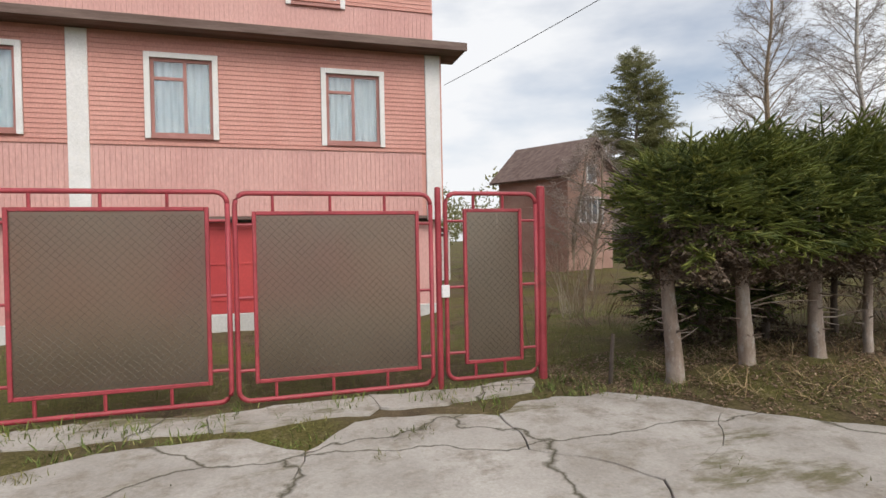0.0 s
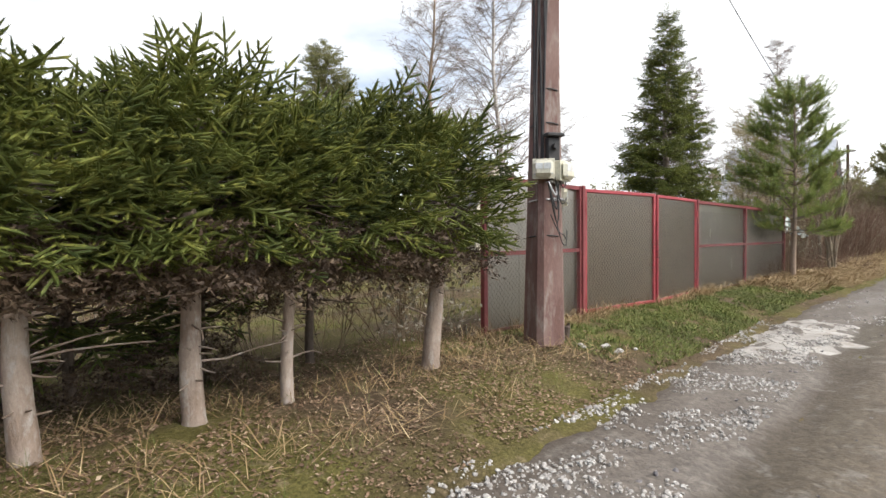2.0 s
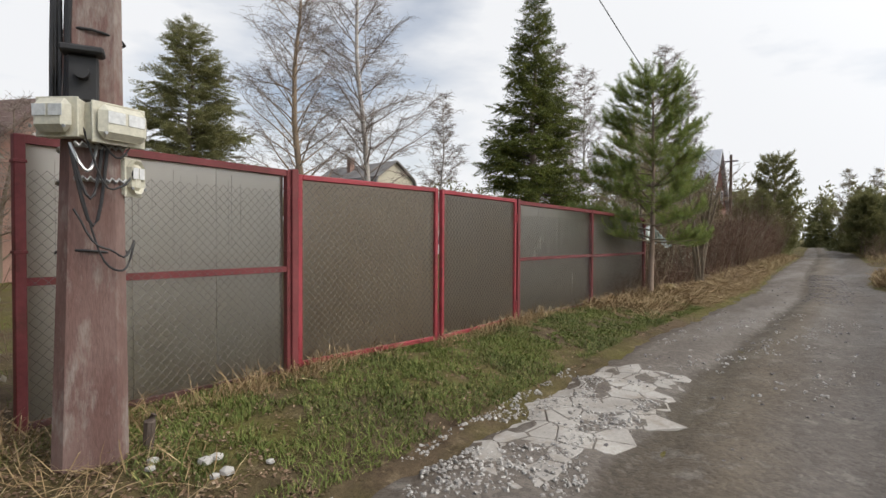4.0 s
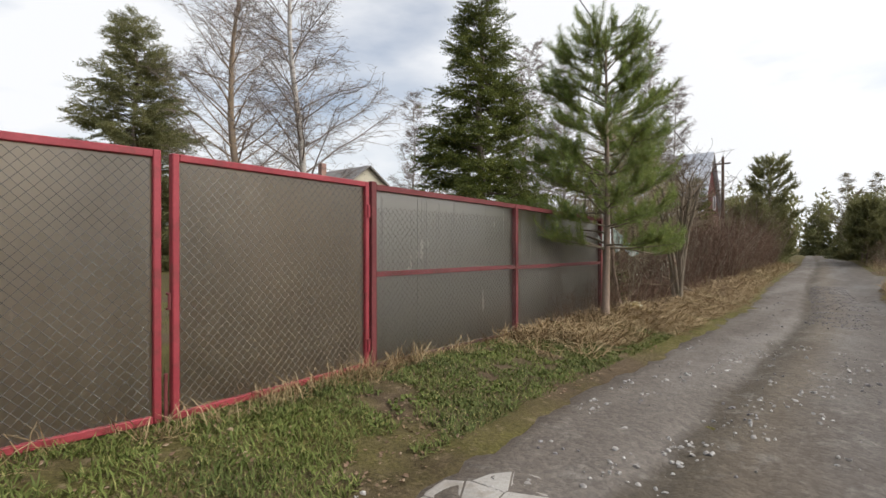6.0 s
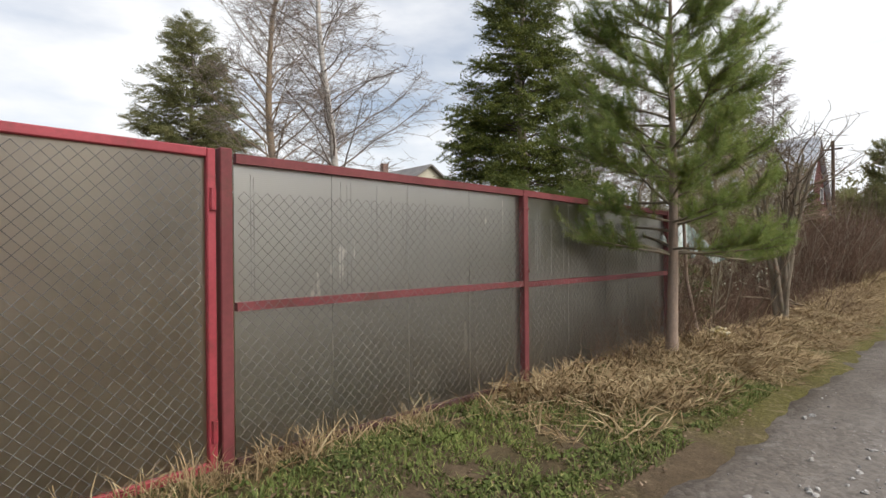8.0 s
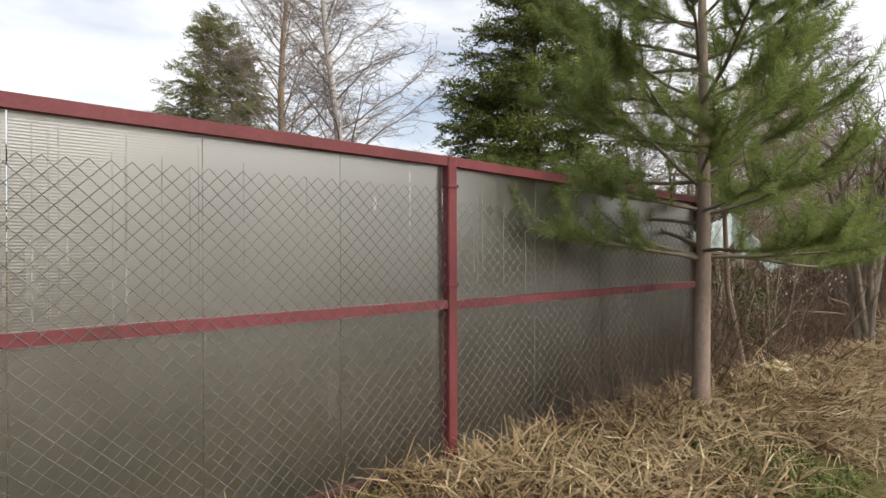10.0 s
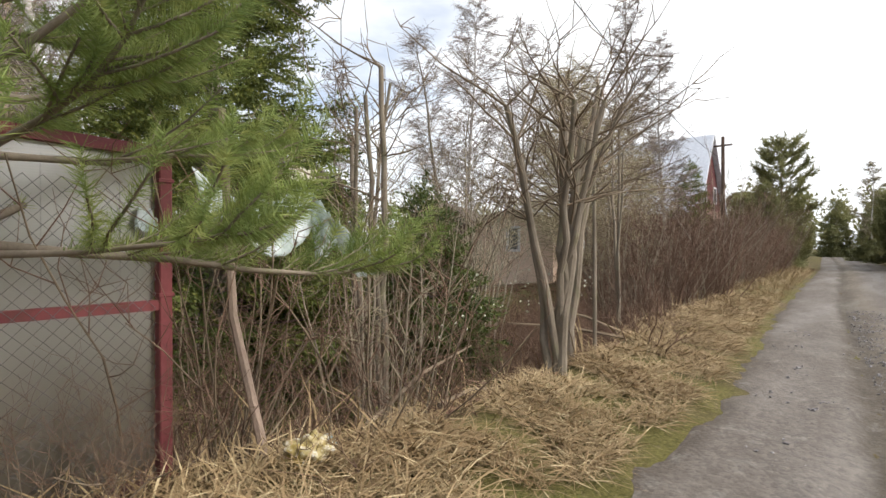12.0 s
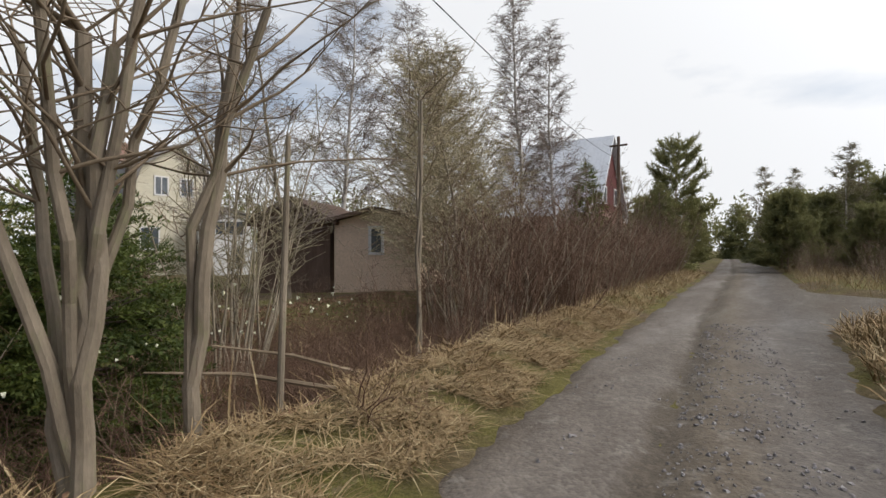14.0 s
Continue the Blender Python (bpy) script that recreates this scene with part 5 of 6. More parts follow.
def hedge_spruce(label, x, y, seed, trunk_r, lean, x0, x1, y0, y1, top, density, bark="bark_spruce", skirt=0.0, base_z=1.42):
    """A clipped spruce: bare lower trunk, flat-topped bushy crown of sprays with upright shoots."""
    rng = np.random.RandomState(seed)
    g = gz(x, y)
    root = thing("spruce_tree", label, "tree", "clipped spruces of the hedge", (x, y, g))
    pts = [(lean[0] * z + 0.012 * math.sin(z * 5 + seed), lean[1] * z + 0.01 * math.cos(z * 4 + seed), z) for z in np.linspace(-0.1, top - g - 0.3, 14)]
    trunk = trunk_mesh(pts, trunk_r, trunk_r * 0.5, M[bark], root, rng, 12)
    # stubs of cut branches on the bare part
    stubs = Limbs()
    for k in range(22):
        z = rng.uniform(0.25, 1.15)
        d = direction(rng.rand() * 6.283, rng.uniform(-0.2, 0.35))
        ln = rng.uniform(0.06, 0.16) if rng.rand() < 0.8 else rng.uniform(0.3, 0.6)
        stubs.line(bend(rng, (lean[0] * z, lean[1] * z, z), d, trunk_r + ln, 3, 0.0, 0.1), 0.009, 0.004)
    limbs = Limbs()
    pos, yaw, pit, rol, sc = [], [], [], [], []
    base = base_z - g
    cx, cy, hx, hy = (x0 + x1) / 2 - x, (y0 + y1) / 2 - y, (x1 - x0) / 2, (y1 - y0) / 2
    n = int(density * (x1 - x0))
    for k in range(n):
        u = rng.uniform(-1, 1, 3)
        # pull most of them towards the outer skin
        s = max(abs(u[0]), abs(u[1]), abs(u[2]))
        u = u / s * (s ** 0.5)
        rnd = 1 - 0.22 * (u[2] ** 2)
        p = np.array([cx + u[0] * hx * rnd, cy + u[1] * hy * rnd, base + (u[2] * 0.5 + 0.5) * (top - g - base)])
        p[2] += 0.10 * math.sin((x + p[0]) * 5.1 + 1.0) * (u[2] > 0.3) + rng.uniform(-0.08, 0.08) - 0.12 * (u[2] < -0.6) * rng.rand()
        a = math.atan2(p[1] - cy * 0.7, p[0] - cx * 0.3) + rng.uniform(-0.7, 0.7)
        pos.append(p)
        yaw.append(a)
        pit.append(rng.uniform(-0.15, 0.55) + 0.6 * max(0, u[2]) ** 3 - 0.35 * (u[2] < -0.5))
        rol.append(rng.uniform(-0.7, 0.7))
        sc.append(rng.uniform(0.17, 0.36))
    for k in range(int(44 * (x1 - x0))):
        p = np.array([cx + rng.uniform(-1, 1) * hx * 0.95, cy + rng.uniform(-1, 1) * hy * 0.8, top - g - 0.08 + rng.uniform(-0.05, 0.05)])
        pos.append(p)
        yaw.append(rng.rand() * 6.283)
        pit.append(rng.uniform(0.9, 1.5))
        rol.append(rng.rand())
        sc.append(rng.uniform(0.16, 0.32))
    for k in range(46):
        z = base + (top - g - base) * rng.rand() ** 1.3
        d = direction(rng.rand() * 6.283, rng.uniform(-0.25, 0.4))
        limbs.line(bend(rng, (lean[0] * z, lean[1] * z, z - 0.05), d, rng.uniform(0.3, 0.62), 4, 0.02, 0.12), 0.013, 0.004)
    tagged(stubs.make("stub_work", M[bark], root, 4), kind="stuff")
    tagged(limbs.make("limb_work", M["bark_dark"], root, 4), kind="stuff")
    v, f = scatter(SPRAY, np.array(pos), rotations(np.array(yaw), np.array(pit), np.array(rol)), sc)
    # front row takes the lit colour, back row the shade-dark one
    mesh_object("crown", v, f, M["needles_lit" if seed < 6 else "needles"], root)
    # dead brown sprays hanging under the crown
    m = int(density * 0.26 * (x1 - x0))
    p = np.stack([cx + rng.uniform(-1, 1, m) * hx * 0.9, cy + rng.uniform(-0.9, 1, m) * hy * 0.9, base + rng.uniform(-0.22 - skirt, 0.15, m)], 1)
    v, f = scatter(SPRAY_FAR, p, rotations(rng.rand(m) * 6.283, rng.uniform(-0.9, 0.1, m), rng.uniform(-0.6, 0.6, m)), rng.uniform(0.2, 0.4, m))
    tagged(mesh_object("dry_skirt", v, f, M["needles_dead"], root, "dry brown lower twigs"), kind="stuff")
    return root


def pine(label, at, height, reach, seed, near=True, group="pines", first=0.26):
    """An open young pine: whorls of rising limbs with long-needled tufts at the ends."""
    rng = np.random.RandomState(seed)
    root = thing("pine_tree", label, "tree", group, at)
    trunk_mesh([(0.02 * math.sin(z * 1.7), 0.02 * math.cos(z * 1.3) - 0.02, z) for z in np.linspace(-0.2, height * 0.97, 12)], 0.011 * height + 0.018, 0.012, M["bark_pine"], root, rng)
    limbs, pos, yaw, pit, sc = Limbs(), [], [], [], []
    z = height * first
    size = 0.155 if near else 0.45

    def tuft(p, d, s):
        pos.append(p)
        yaw.append(math.atan2(d[1], d[0]))
        pit.append(math.asin(max(-1, min(1, d[2] / np.linalg.norm(d)))))
        sc.append(s)

    while z < height * 0.97:
        f = 1 - z / height
        off = rng.rand() * 6.283
        count = rng.randint(4, 7)
        for k in range(count):
            az = off + 6.283 * k / count + rng.uniform(-0.35, 0.35)
            ln = reach * (0.28 + 0.90 * f) * rng.uniform(0.55, 1.18)
            pts = bend(rng, (0, 0, z + rng.uniform(-0.06, 0.06)), direction(az, rng.uniform(-0.08, 0.22) + 0.65 * (1 - f) ** 2), ln, 5, 0.06, 0.09)
            limbs.line(pts, 0.007 + 0.009 * ln, 0.006)
            # side shoots stand in bunches towards the limb's end, each a brush of needles with a raised tip
            for j in range(int(5 + 12 * ln) if near else int(4 + 3 * ln)):
                t = rng.rand() ** 0.6 * 0.78 + 0.22
                i = min(4, int(t * 5))
                p = pts[i] + (pts[i + 1] - pts[i]) * (t * 5 - i)
                d = pts[i + 1] - pts[i]
                d = d / np.linalg.norm(d)
                sd = direction(math.atan2(d[1], d[0]) + rng.choice([-1, 1]) * rng.uniform(0.25, 1.0), rng.uniform(-0.05, 0.35))
                sl = rng.uniform(0.14, 0.42) * (1.15 - 0.55 * t) * max(0.7, reach)
                sub = bend(rng, p, sd, sl, 3, 0.16, 0.1)
                limbs.line(sub, 0.006, 0.004)
                for q in (0, 1, 2):
                    tuft(sub[q], sub[q + 1] - sub[q], size * rng.uniform(0.75, 1.05))
                tuft(sub[3], sub[3] - sub[2] + np.array([0, 0, 0.06]), size * rng.uniform(0.8, 1.2))
            tuft(pts[-1], pts[-1] - pts[-2] + np.array([0, 0, 0.05]), size * 1.2)
        z += height * rng.uniform(0.055, 0.08)
    for k in range(6):
        tuft(np.array([0.02 * rng.randn(), 0.02 * rng.randn(), height * (0.95 + 0.012 * k)]), np.array([rng.randn() * 0.4, rng.randn() * 0.4, 1.0]), size)
    tagged(limbs.make("limb_work", M["bark_grey"], root, 5), kind="stuff")
    pos = np.array(pos)
    v, f = scatter(TUFT if near else TUFT_FAR, pos, rotations(np.array(yaw), np.array(pit), rng.rand(len(pos)) * 6.283), sc)
    mesh_object("crown", v, f, M["needles_pine" if near else "needles_far"], root)
    return root


def bare_tree(label, at, height, r0, spread, seed, bark, twig_mat, limbs_n=42, droop=-0.10, start=0.22, twig_r=0.0055, group="bare trees", name="birch_tree", lean=(0, 0)):
    """A leafless tree: trunk, rising limbs, side branches and a haze of fine twigs."""
    rng = np.random.RandomState(seed)
    root = thing(name, label, "tree", group, at)
    tp = bend(rng, (0, 0, -0.2), direction(rng.rand() * 6, 1.5), height * 1.02, 14, 0.12, 0.05)
    tp = [p + np.array([lean[0], lean[1], 0]) * (p[2] / height) for p in tp]
    trunk_mesh(tp, r0, 0.012, M[bark], root, rng)
    big, fine = Limbs(), Limbs()
    for k in range(limbs_n):
        f = start + (1 - start) * (k + rng.rand()) / limbs_n
        i = min(13, int(f * 14))
        p = tp[i] + (tp[i + 1] - tp[i]) * (f * 14 - i)
        az = k * 2.4 + rng.uniform(-0.5, 0.5)
        ln = spread * (1.15 - f) ** 0.75 * rng.uniform(0.6, 1.15)
        pts = bend(rng, p, direction(az, rng.uniform(0.45, 0.95)), ln, 5, 0.03, 0.12)
        big.line(pts, max(0.008, r0 * 0.26 * (1.1 - f)), 0.006)
        for j in range(int(7 + 3.5 * ln)):
            t = rng.uniform(0.15, 1.0)
            a = min(4, int(t * 5))
            q = pts[a] + (pts[a + 1] - pts[a]) * (t * 5 - a)
            sl = ln * rng.uniform(0.18, 0.45) * (1.2 - 0.6 * t) + 0.15
            sub = bend(rng, q, direction(az + rng.uniform(-1.3, 1.3), rng.uniform(0.0, 0.9)), sl, 3, 0.0, 0.2)
            fine.line(sub, twig_r * 1.3, twig_r)
            for m in range(int(4 + 5 * sl)):
                c = sub[rng.randint(1, 4)]
                tw = bend(rng, c, direction(rng.rand() * 6.283, rng.uniform(-0.4, 0.7)), rng.uniform(0.18, 0.5), 2, droop, 0.2)
                fine.line(tw, twig_r, twig_r * 0.6)
    tagged(big.make("limb_work", M[bark if bark != "bark_birch" else "twig_birch"], root, 5), kind="stuff")
    tagged(fine.make("twig_work", M[twig_mat], root, 3), kind="stuff")
    return root


def shrub(label, seed, stems, height, lean, mats, radius=0.35, twigs=7, stem_r=0.011, group="bare shrubs", crook=0.12):
    """Bare stems from one stool, with side shoots."""
    rng = np.random.RandomState(seed)
    root = thing("bare_shrub", label, "shrub", group)
    a, b = Limbs(), Limbs()
    for k in range(stems):
        az = rng.rand() * 6.283
        h = height * rng.uniform(0.55, 1.1)
        p0 = np.array([math.cos(az), math.sin(az), 0]) * radius * rng.rand() ** 0.5
        pts = bend(rng, p0 - np.array([0, 0, 0.1]), direction(az, 1.57 - lean * rng.uniform(0.2, 1.3)), h, 7, 0.05, crook)
        r = stem_r * rng.uniform(0.6, 1.4)
        a.line(pts, r, r * 0.3)
        for j in range(twigs):
            i = rng.randint(2, 7)
            q = pts[i] + (pts[i + 1] - pts[i]) * rng.rand()
            sub = bend(rng, q, direction(rng.rand() * 6.283, rng.uniform(0.2, 1.1)), h * rng.uniform(0.12, 0.32), 3, 0.06, 0.15)
            b.line(sub[:3], r * 0.42, r * 0.2)
            for m in range(2):
                c = sub[rng.randint(1, 3)]
                b.line(bend(rng, c, direction(rng.rand() * 6.283, rng.uniform(0.0, 1.2)), rng.uniform(0.1, 0.3), 2, 0.04, 0.2), r * 0.25, r * 0.14)
    tagged(a.make("stem_work", M[mats[0]], root, 4), kind="stuff")
    tagged(b.make("twig_work", M[mats[1]], root, 3), kind="stuff")
    return root


# ---------------------------------------------------------------- plants: placed
# the clipped hedge
HEDGE = [(3.44, 4.02, 1, 0.085, (-0.06, 0.01), 3.08, 4.10, 2.50), (4.22, 3.98, 2, 0.080, (-0.02, 0.02), 3.75, 4.85, 2.52),
         (5.11, 3.99, 3, 0.078, (0.0, 0.01), 4.60, 5.62, 2.62), (5.76, 3.95, 4, 0.050, (0.03, 0.02), 5.40, 6.60, 2.62), (7.15, 3.92, 5, 0.085, (0.06, -0.02), 6.45, 7.50, 2.66)]
for x, y, s, r, lean, x0, x1, top in HEDGE:
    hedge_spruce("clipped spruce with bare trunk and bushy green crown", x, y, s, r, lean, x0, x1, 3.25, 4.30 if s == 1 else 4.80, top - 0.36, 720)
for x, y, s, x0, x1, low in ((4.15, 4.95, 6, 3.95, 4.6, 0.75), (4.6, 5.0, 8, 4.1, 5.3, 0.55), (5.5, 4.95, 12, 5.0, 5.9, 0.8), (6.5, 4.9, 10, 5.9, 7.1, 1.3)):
    hedge_spruce("back-row hedge spruce, its shade put into darker needles", x, y, s, 0.045, (0.02, 0.0), x0, x1, 4.65, 5.6, 2.1, 260, "bark_dark", 0.3, low)

pine("young open pine with long green needles by the fence", (19.58, 4.19, gz(19.58, 4.19)), 4.55, 1.55, 34, first=0.26)
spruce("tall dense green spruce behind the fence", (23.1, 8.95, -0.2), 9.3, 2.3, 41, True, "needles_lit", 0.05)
spruce("large dark old spruce among birches", (25.6, 35.0, -0.4), 15.4, 4.7, 42, False, "needles_far", 0.05, full=0.55)
bare_tree("leafless birch with white trunk", (23.6, 16.8, -0.3), 16.0, 0.16, 3.9, 51, "bark_birch", "twig_birch", 74)
bare_tree("leafless tan-barked tree with fine twigs", (23.8, 21.3, -0.3), 17.0, 0.21, 4.2, 52, "bark_aspen", "twig_birch", 74)
bare_tree("slender leafless birch beyond the thicket", (46.0, 11.3, -0.1), 13.8, 0.13, 2.6, 53, "bark_birch", "twig_birch", 70, twig_r=0.008)
bare_tree("slender leafless birch beyond the thicket", (47.8, 10.4, -0.1), 11.5, 0.11, 2.2, 54, "bark_birch", "twig_birch", 60, twig_r=0.008)
bare_tree("leafless willow with yellowish twigs", (35.5, 9.0, -0.1), 7.0, 0.10, 3.6, 55, "bark_grey", "twig_willow", 64, -0.02, 0.08, 0.0065, name="willow_tree")
bare_tree("leafless birch among the thicket", (41.2, 18.6, -0.1), 14.0, 0.13, 3.6, 56, "bark_birch", "twig_birch", 66, twig_r=0.008)
bare_tree("leafless willow with yellowish twigs", (38.6, 11.0, -0.1), 8.2, 0.10, 3.4, 63, "bark_grey", "twig_willow", 58, -0.02, 0.08, 0.0075, name="willow_tree")
bare_tree("leafless willow beside the track bank", (33.0, 7.2, -0.1), 4.6, 0.06, 2.2, 64, "stem_pale", "twig_willow", 40, -0.02, 0.05, 0.005, name="willow_tree")
bare_tree("slender leafless birch behind the hut", (45.0, 17.0, -0.1), 13.0, 0.12, 3.2, 65, "bark_birch", "twig_birch", 60, twig_r=0.008)
bare_tree("leafless birch among the thicket", (33.5, 13.2, -0.1), 8.5, 0.09, 2.4, 57, "bark_grey", "twig_birch", 38, twig_r=0.006)
bare_tree("pale leafless birch far behind the fence", (40.0, 26.5, -0.3), 12.0, 0.13, 2.6, 58, "bark_birch", "twig_birch", 46, twig_r=0.009)
bare_tree("leafless garden apple tree behind the hedge", (9.6, 15.5, -0.3), 4.6, 0.10, 2.3, 60, "bark_grey", "twig_birch", 26, 0.03, 0.25, name="apple_tree")
bare_tree("leafless garden tree near the brick house", (12.6, 22.0, -0.4), 6.0, 0.12, 2.6, 61, "bark_grey", "twig_birch", 30, 0.02, 0.2, name="apple_tree")

# conifers inside the thicket and down the track
spruce("bushy green spruce within the thicket", (25.2, 7.0, -0.3), 2.5, 0.95, 43, True, "needles", 0.02, full=0.7)
spruce("small dark spruce within the thicket", (22.3, 7.9, -0.3), 1.2, 0.8, 44, True, "needles", 0.02, full=0.7)
spruce("small green spruce in the neighbour's garden", (29.5, 13.2, -0.2), 1.7, 1.2, 45, False, "needles", 0.02, full=0.6)
spruce("young green spruce in front of the maroon gable", (52.5, 10.6, -0.1), 6.3, 1.9, 46, False, "needles_lit", 0.04)
pine("tall open pine where the track narrows", (58.3, 6.9, 0), 7.8, 2.3, 32, False, first=0.12)
spruce("dense green spruce where the track narrows", (56.0, 7.4, 0), 5.2, 1.7, 47, False, "needles_far", 0.03)
spruce("dense green spruce where the track narrows", (62.0, 8.4, 0), 5.6, 1.8, 48, False, "needles_far", 0.03)
far_a = spruce("far dark spruce along the track", (70.0, -3.0, 0), 7.5, 2.0, 49, False, "needles_far", 0.03, coarse=True)
far_b = pine("far young pine along the track", (62.0, 1.2, 0), 4.6, 1.7, 33, False, first=0.08)
rt = np.random.RandomState(77)
spots_a = [(82, 1.0, 0.9), (90, 3.2, 0.8), (76, -1.5, 0.75), (96, -3, 1.0), (105, 2.5, 1.1), (88, -7, 1.0), (72, 11.5, 0.8), (80, 13.5, 0.9), (95, 16.5, 1.1), (110, 18, 1.2), (120, 8, 1.2), (64, -6, 0.6), (125, 14.5, 1.3), (120, 3, 1.2), (78, -12, 0.9)]
for x, y, s in spots_a:
    c = copy_thing(far_a, pose(x, y, 0, 0, 0, rt.uniform(0, 360)))
    c.scale = (s, s, s * rt.uniform(0.9, 1.1))
spots_b = [(66, -0.6, 1.0), (70, 1.6, 0.9), (58, -2.5, 0.8), (74, 0.2, 1.2), (60, -5.0, 1.0), (68, -4.5, 1.1), (55, -8.0, 0.9), (84, -4.0, 1.3), (66, 10.0, 1.1), (85, 12.0, 1.3)]
for x, y, s in spots_b:
    c = copy_thing(far_b, pose(x, y, 0, 0, 0, rt.uniform(0, 360)))
    c.scale = (s, s, s * rt.uniform(0.9, 1.15))
far_birch = bare_tree("far leafless birch along the track", (66.0, -2.0, 0), 8.0, 0.09, 2.2, 62, "bark_birch", "twig_green", 22, twig_r=0.014)
for x, y, s in ((72, -6, 1.1), (61, -7, 0.9), (80, 3.0, 1.1), (90, 0.5, 1.2), (70, 13, 1.0), (78, 16, 1.2), (64, 14.5, 1.0), (100, 12.5, 1.2), (56, -4.5, 0.8)):
    c = copy_thing(far_birch, pose(x, y, 0, 0, 0, rt.uniform(0, 360)))
    c.scale = (s, s, s)

# a wood that closes the view: one uneven mass of far crowns
pos, sc, yaw = [], [], []
for k in range(2600):
    a = rt.uniform(0, 6.283)
    d = rt.uniform(130, 190)
    top = 13 + 5 * wobble(np.array(a * 40), np.array(d * 0.1), 31, 3.0)
    pos.append((30 + d * math.cos(a), d * math.sin(a) + 5, rt.uniform(0, max(6, top))))
    sc.append(rt.uniform(4, 7))
    yaw.append(rt.rand() * 6.283)
n = len(pos)
v, f = scatter(SPRAY_COARSE, np.array(pos), rotations(np.array(yaw), rt.uniform(0.5, 1.5, n), rt.rand(n)), sc)
tagged(mesh_object("backdrop", v, f, M["needles_far"]), "distant dark wood closing the view", "wood", kind="structure")

# ---------------------------------------------------------------- thicket along the ditch
M["twig_red"] = two_tone("twig_red", (0.125, 0.075, 0.05), (0.215, 0.135, 0.09), 0.9, 25, 0.85, 0.15, 0.0, 0.001)
S1 = shrub("dense clump of bare brown shrub stems", 71, 11, 2.3, 0.40, ("bark_shrub", "twig_red"), twigs=9)
S2 = shrub("dense clump of bare pale shrub stems", 72, 13, 2.8, 0.30, ("stem_pale", "twig_red"), 0.45, 10)
S3 = shrub("tangled low bare shrub", 73, 16, 1.4, 0.75, ("bark_shrub", "twig_red"), 0.5, 9, 0.008, crook=0.2)
S4 = shrub("clump of tall pale bare stems", 74, 8, 3.2, 0.14, ("stem_pale", "twig_green"), 0.35, 13, 0.017, crook=0.07)
S5 = shrub("low dark bramble tangle in the ditch", 75, 20, 0.9, 1.1, ("twig_red", "twig_red"), 0.6, 8, 0.006, crook=0.3)
S6 = shrub("fine reddish-brown bush of thin bare shoots", 76, 20, 2.2, 0.45, ("twig_red", "twig_red"), 0.55, 12, 0.008, crook=0.14)
first_at = {S1: (20.9, 4.9), S2: (23.5, 6.3), S3: (21.6, 5.0), S4: (22.4, 5.1), S5: (21.3, 4.8), S6: (29.6, 6.0)}
for ob, (x, y) in first_at.items():
    ob.location = (x, y, gz(x, y))
rk = np.random.RandomState(78)
x = 20.8
while x < 56:
    e = float(left_edge(x))
    near = x < 27
    for k in range(2 if near else 3):
        y = e + 1.75 + rk.rand() ** 1.4 * (3.6 if not near else 2.6)
        kinds = [S5, S3, S5, S5, S1, S5] if near else [S1, S2, S6, S4, S2, S4]
        o = kinds[rk.randint(len(kinds))]
        if o is S4 and x > 30:
            o = S6
        s = rk.uniform(0.75, 1.15) * (1.0 if x < 27 else 1.3)
        if x > 25.6 and abs(y - (1.3 + (x - 22) * 0.76)) < 2.1:
            o, s = S5, s * 0.8
        c = copy_thing(o, pose(x + rk.uniform(-0.3, 0.3), y, gz(x, y), rk.uniform(-6, 6), rk.uniform(-6, 6), rk.uniform(0, 360)))
        c.scale = (s, s, s)
    x += 0.52 if near else 0.48
for k in range(46):
    x = rk.uniform(23, 52)
    y = float(left_edge(x)) + rk.uniform(4.5, 9.0)
    o = [S3, S5, S1, S5][rk.randint(4)] if abs(y - (1.3 + (x - 22) * 0.76)) > 1.6 else S5
    c = copy_thing(o, pose(x, y, gz(x, y), 0, 0, rk.uniform(0, 360)))
    c.scale = (1, 1, rk.uniform(0.6, 1.0))
for x, y in ((8.05, 5.2), (7.6, 5.1), (6.9, 5.2), (6.3, 5.3), (9.5, 7.5), (8.0, 7.0), (4.4, 6.6), (5.5, 8.5)):
    c = copy_thing(S3 if y > 5.5 else S1, pose(x, y, gz(x, y), 0, 0, rk.uniform(0, 360)))
    c.scale = (0.7, 0.7, 0.62)
for x, y, s in ((3.1, 6.2, 0.7), (5.6, 9.5, 0.9), (6.6, 11.0, 0.9)):
    c = copy_thing(S1 if y < 8 else S2, pose(x, y, gz(x, y), 0, 0, rk.uniform(0, 360)))
    c.scale = (s, s, s * 0.85)
# reddish brambles that fill the ditch
for k in range(44):
    x = rk.uniform(25.3, 33.5)
    y = float(left_edge(x)) + rk.uniform(1.5, 5.2)
    c = copy_thing(S5, pose(x, y, gz(x, y), 0, 0, rk.uniform(0, 360)))
    z = rk.uniform(0.9, 1.35)
    c.scale = (z, z, z * 0.95)
# bare saplings before the last fence panel
for x, y, s in ((18.35, 4.42, 0.42), (18.75, 4.40, 0.55), (19.05, 4.38, 0.50), (19.9, 4.38, 0.6), (20.25, 4.45, 0.65), (18.0, 4.45, 0.3)):
    c = copy_thing(S3 if s > 0.45 else S5, pose(x, y, gz(x, y), 0, 0, rk.uniform(0, 360)))
    c.scale = (s * 0.8, s * 0.5, s)
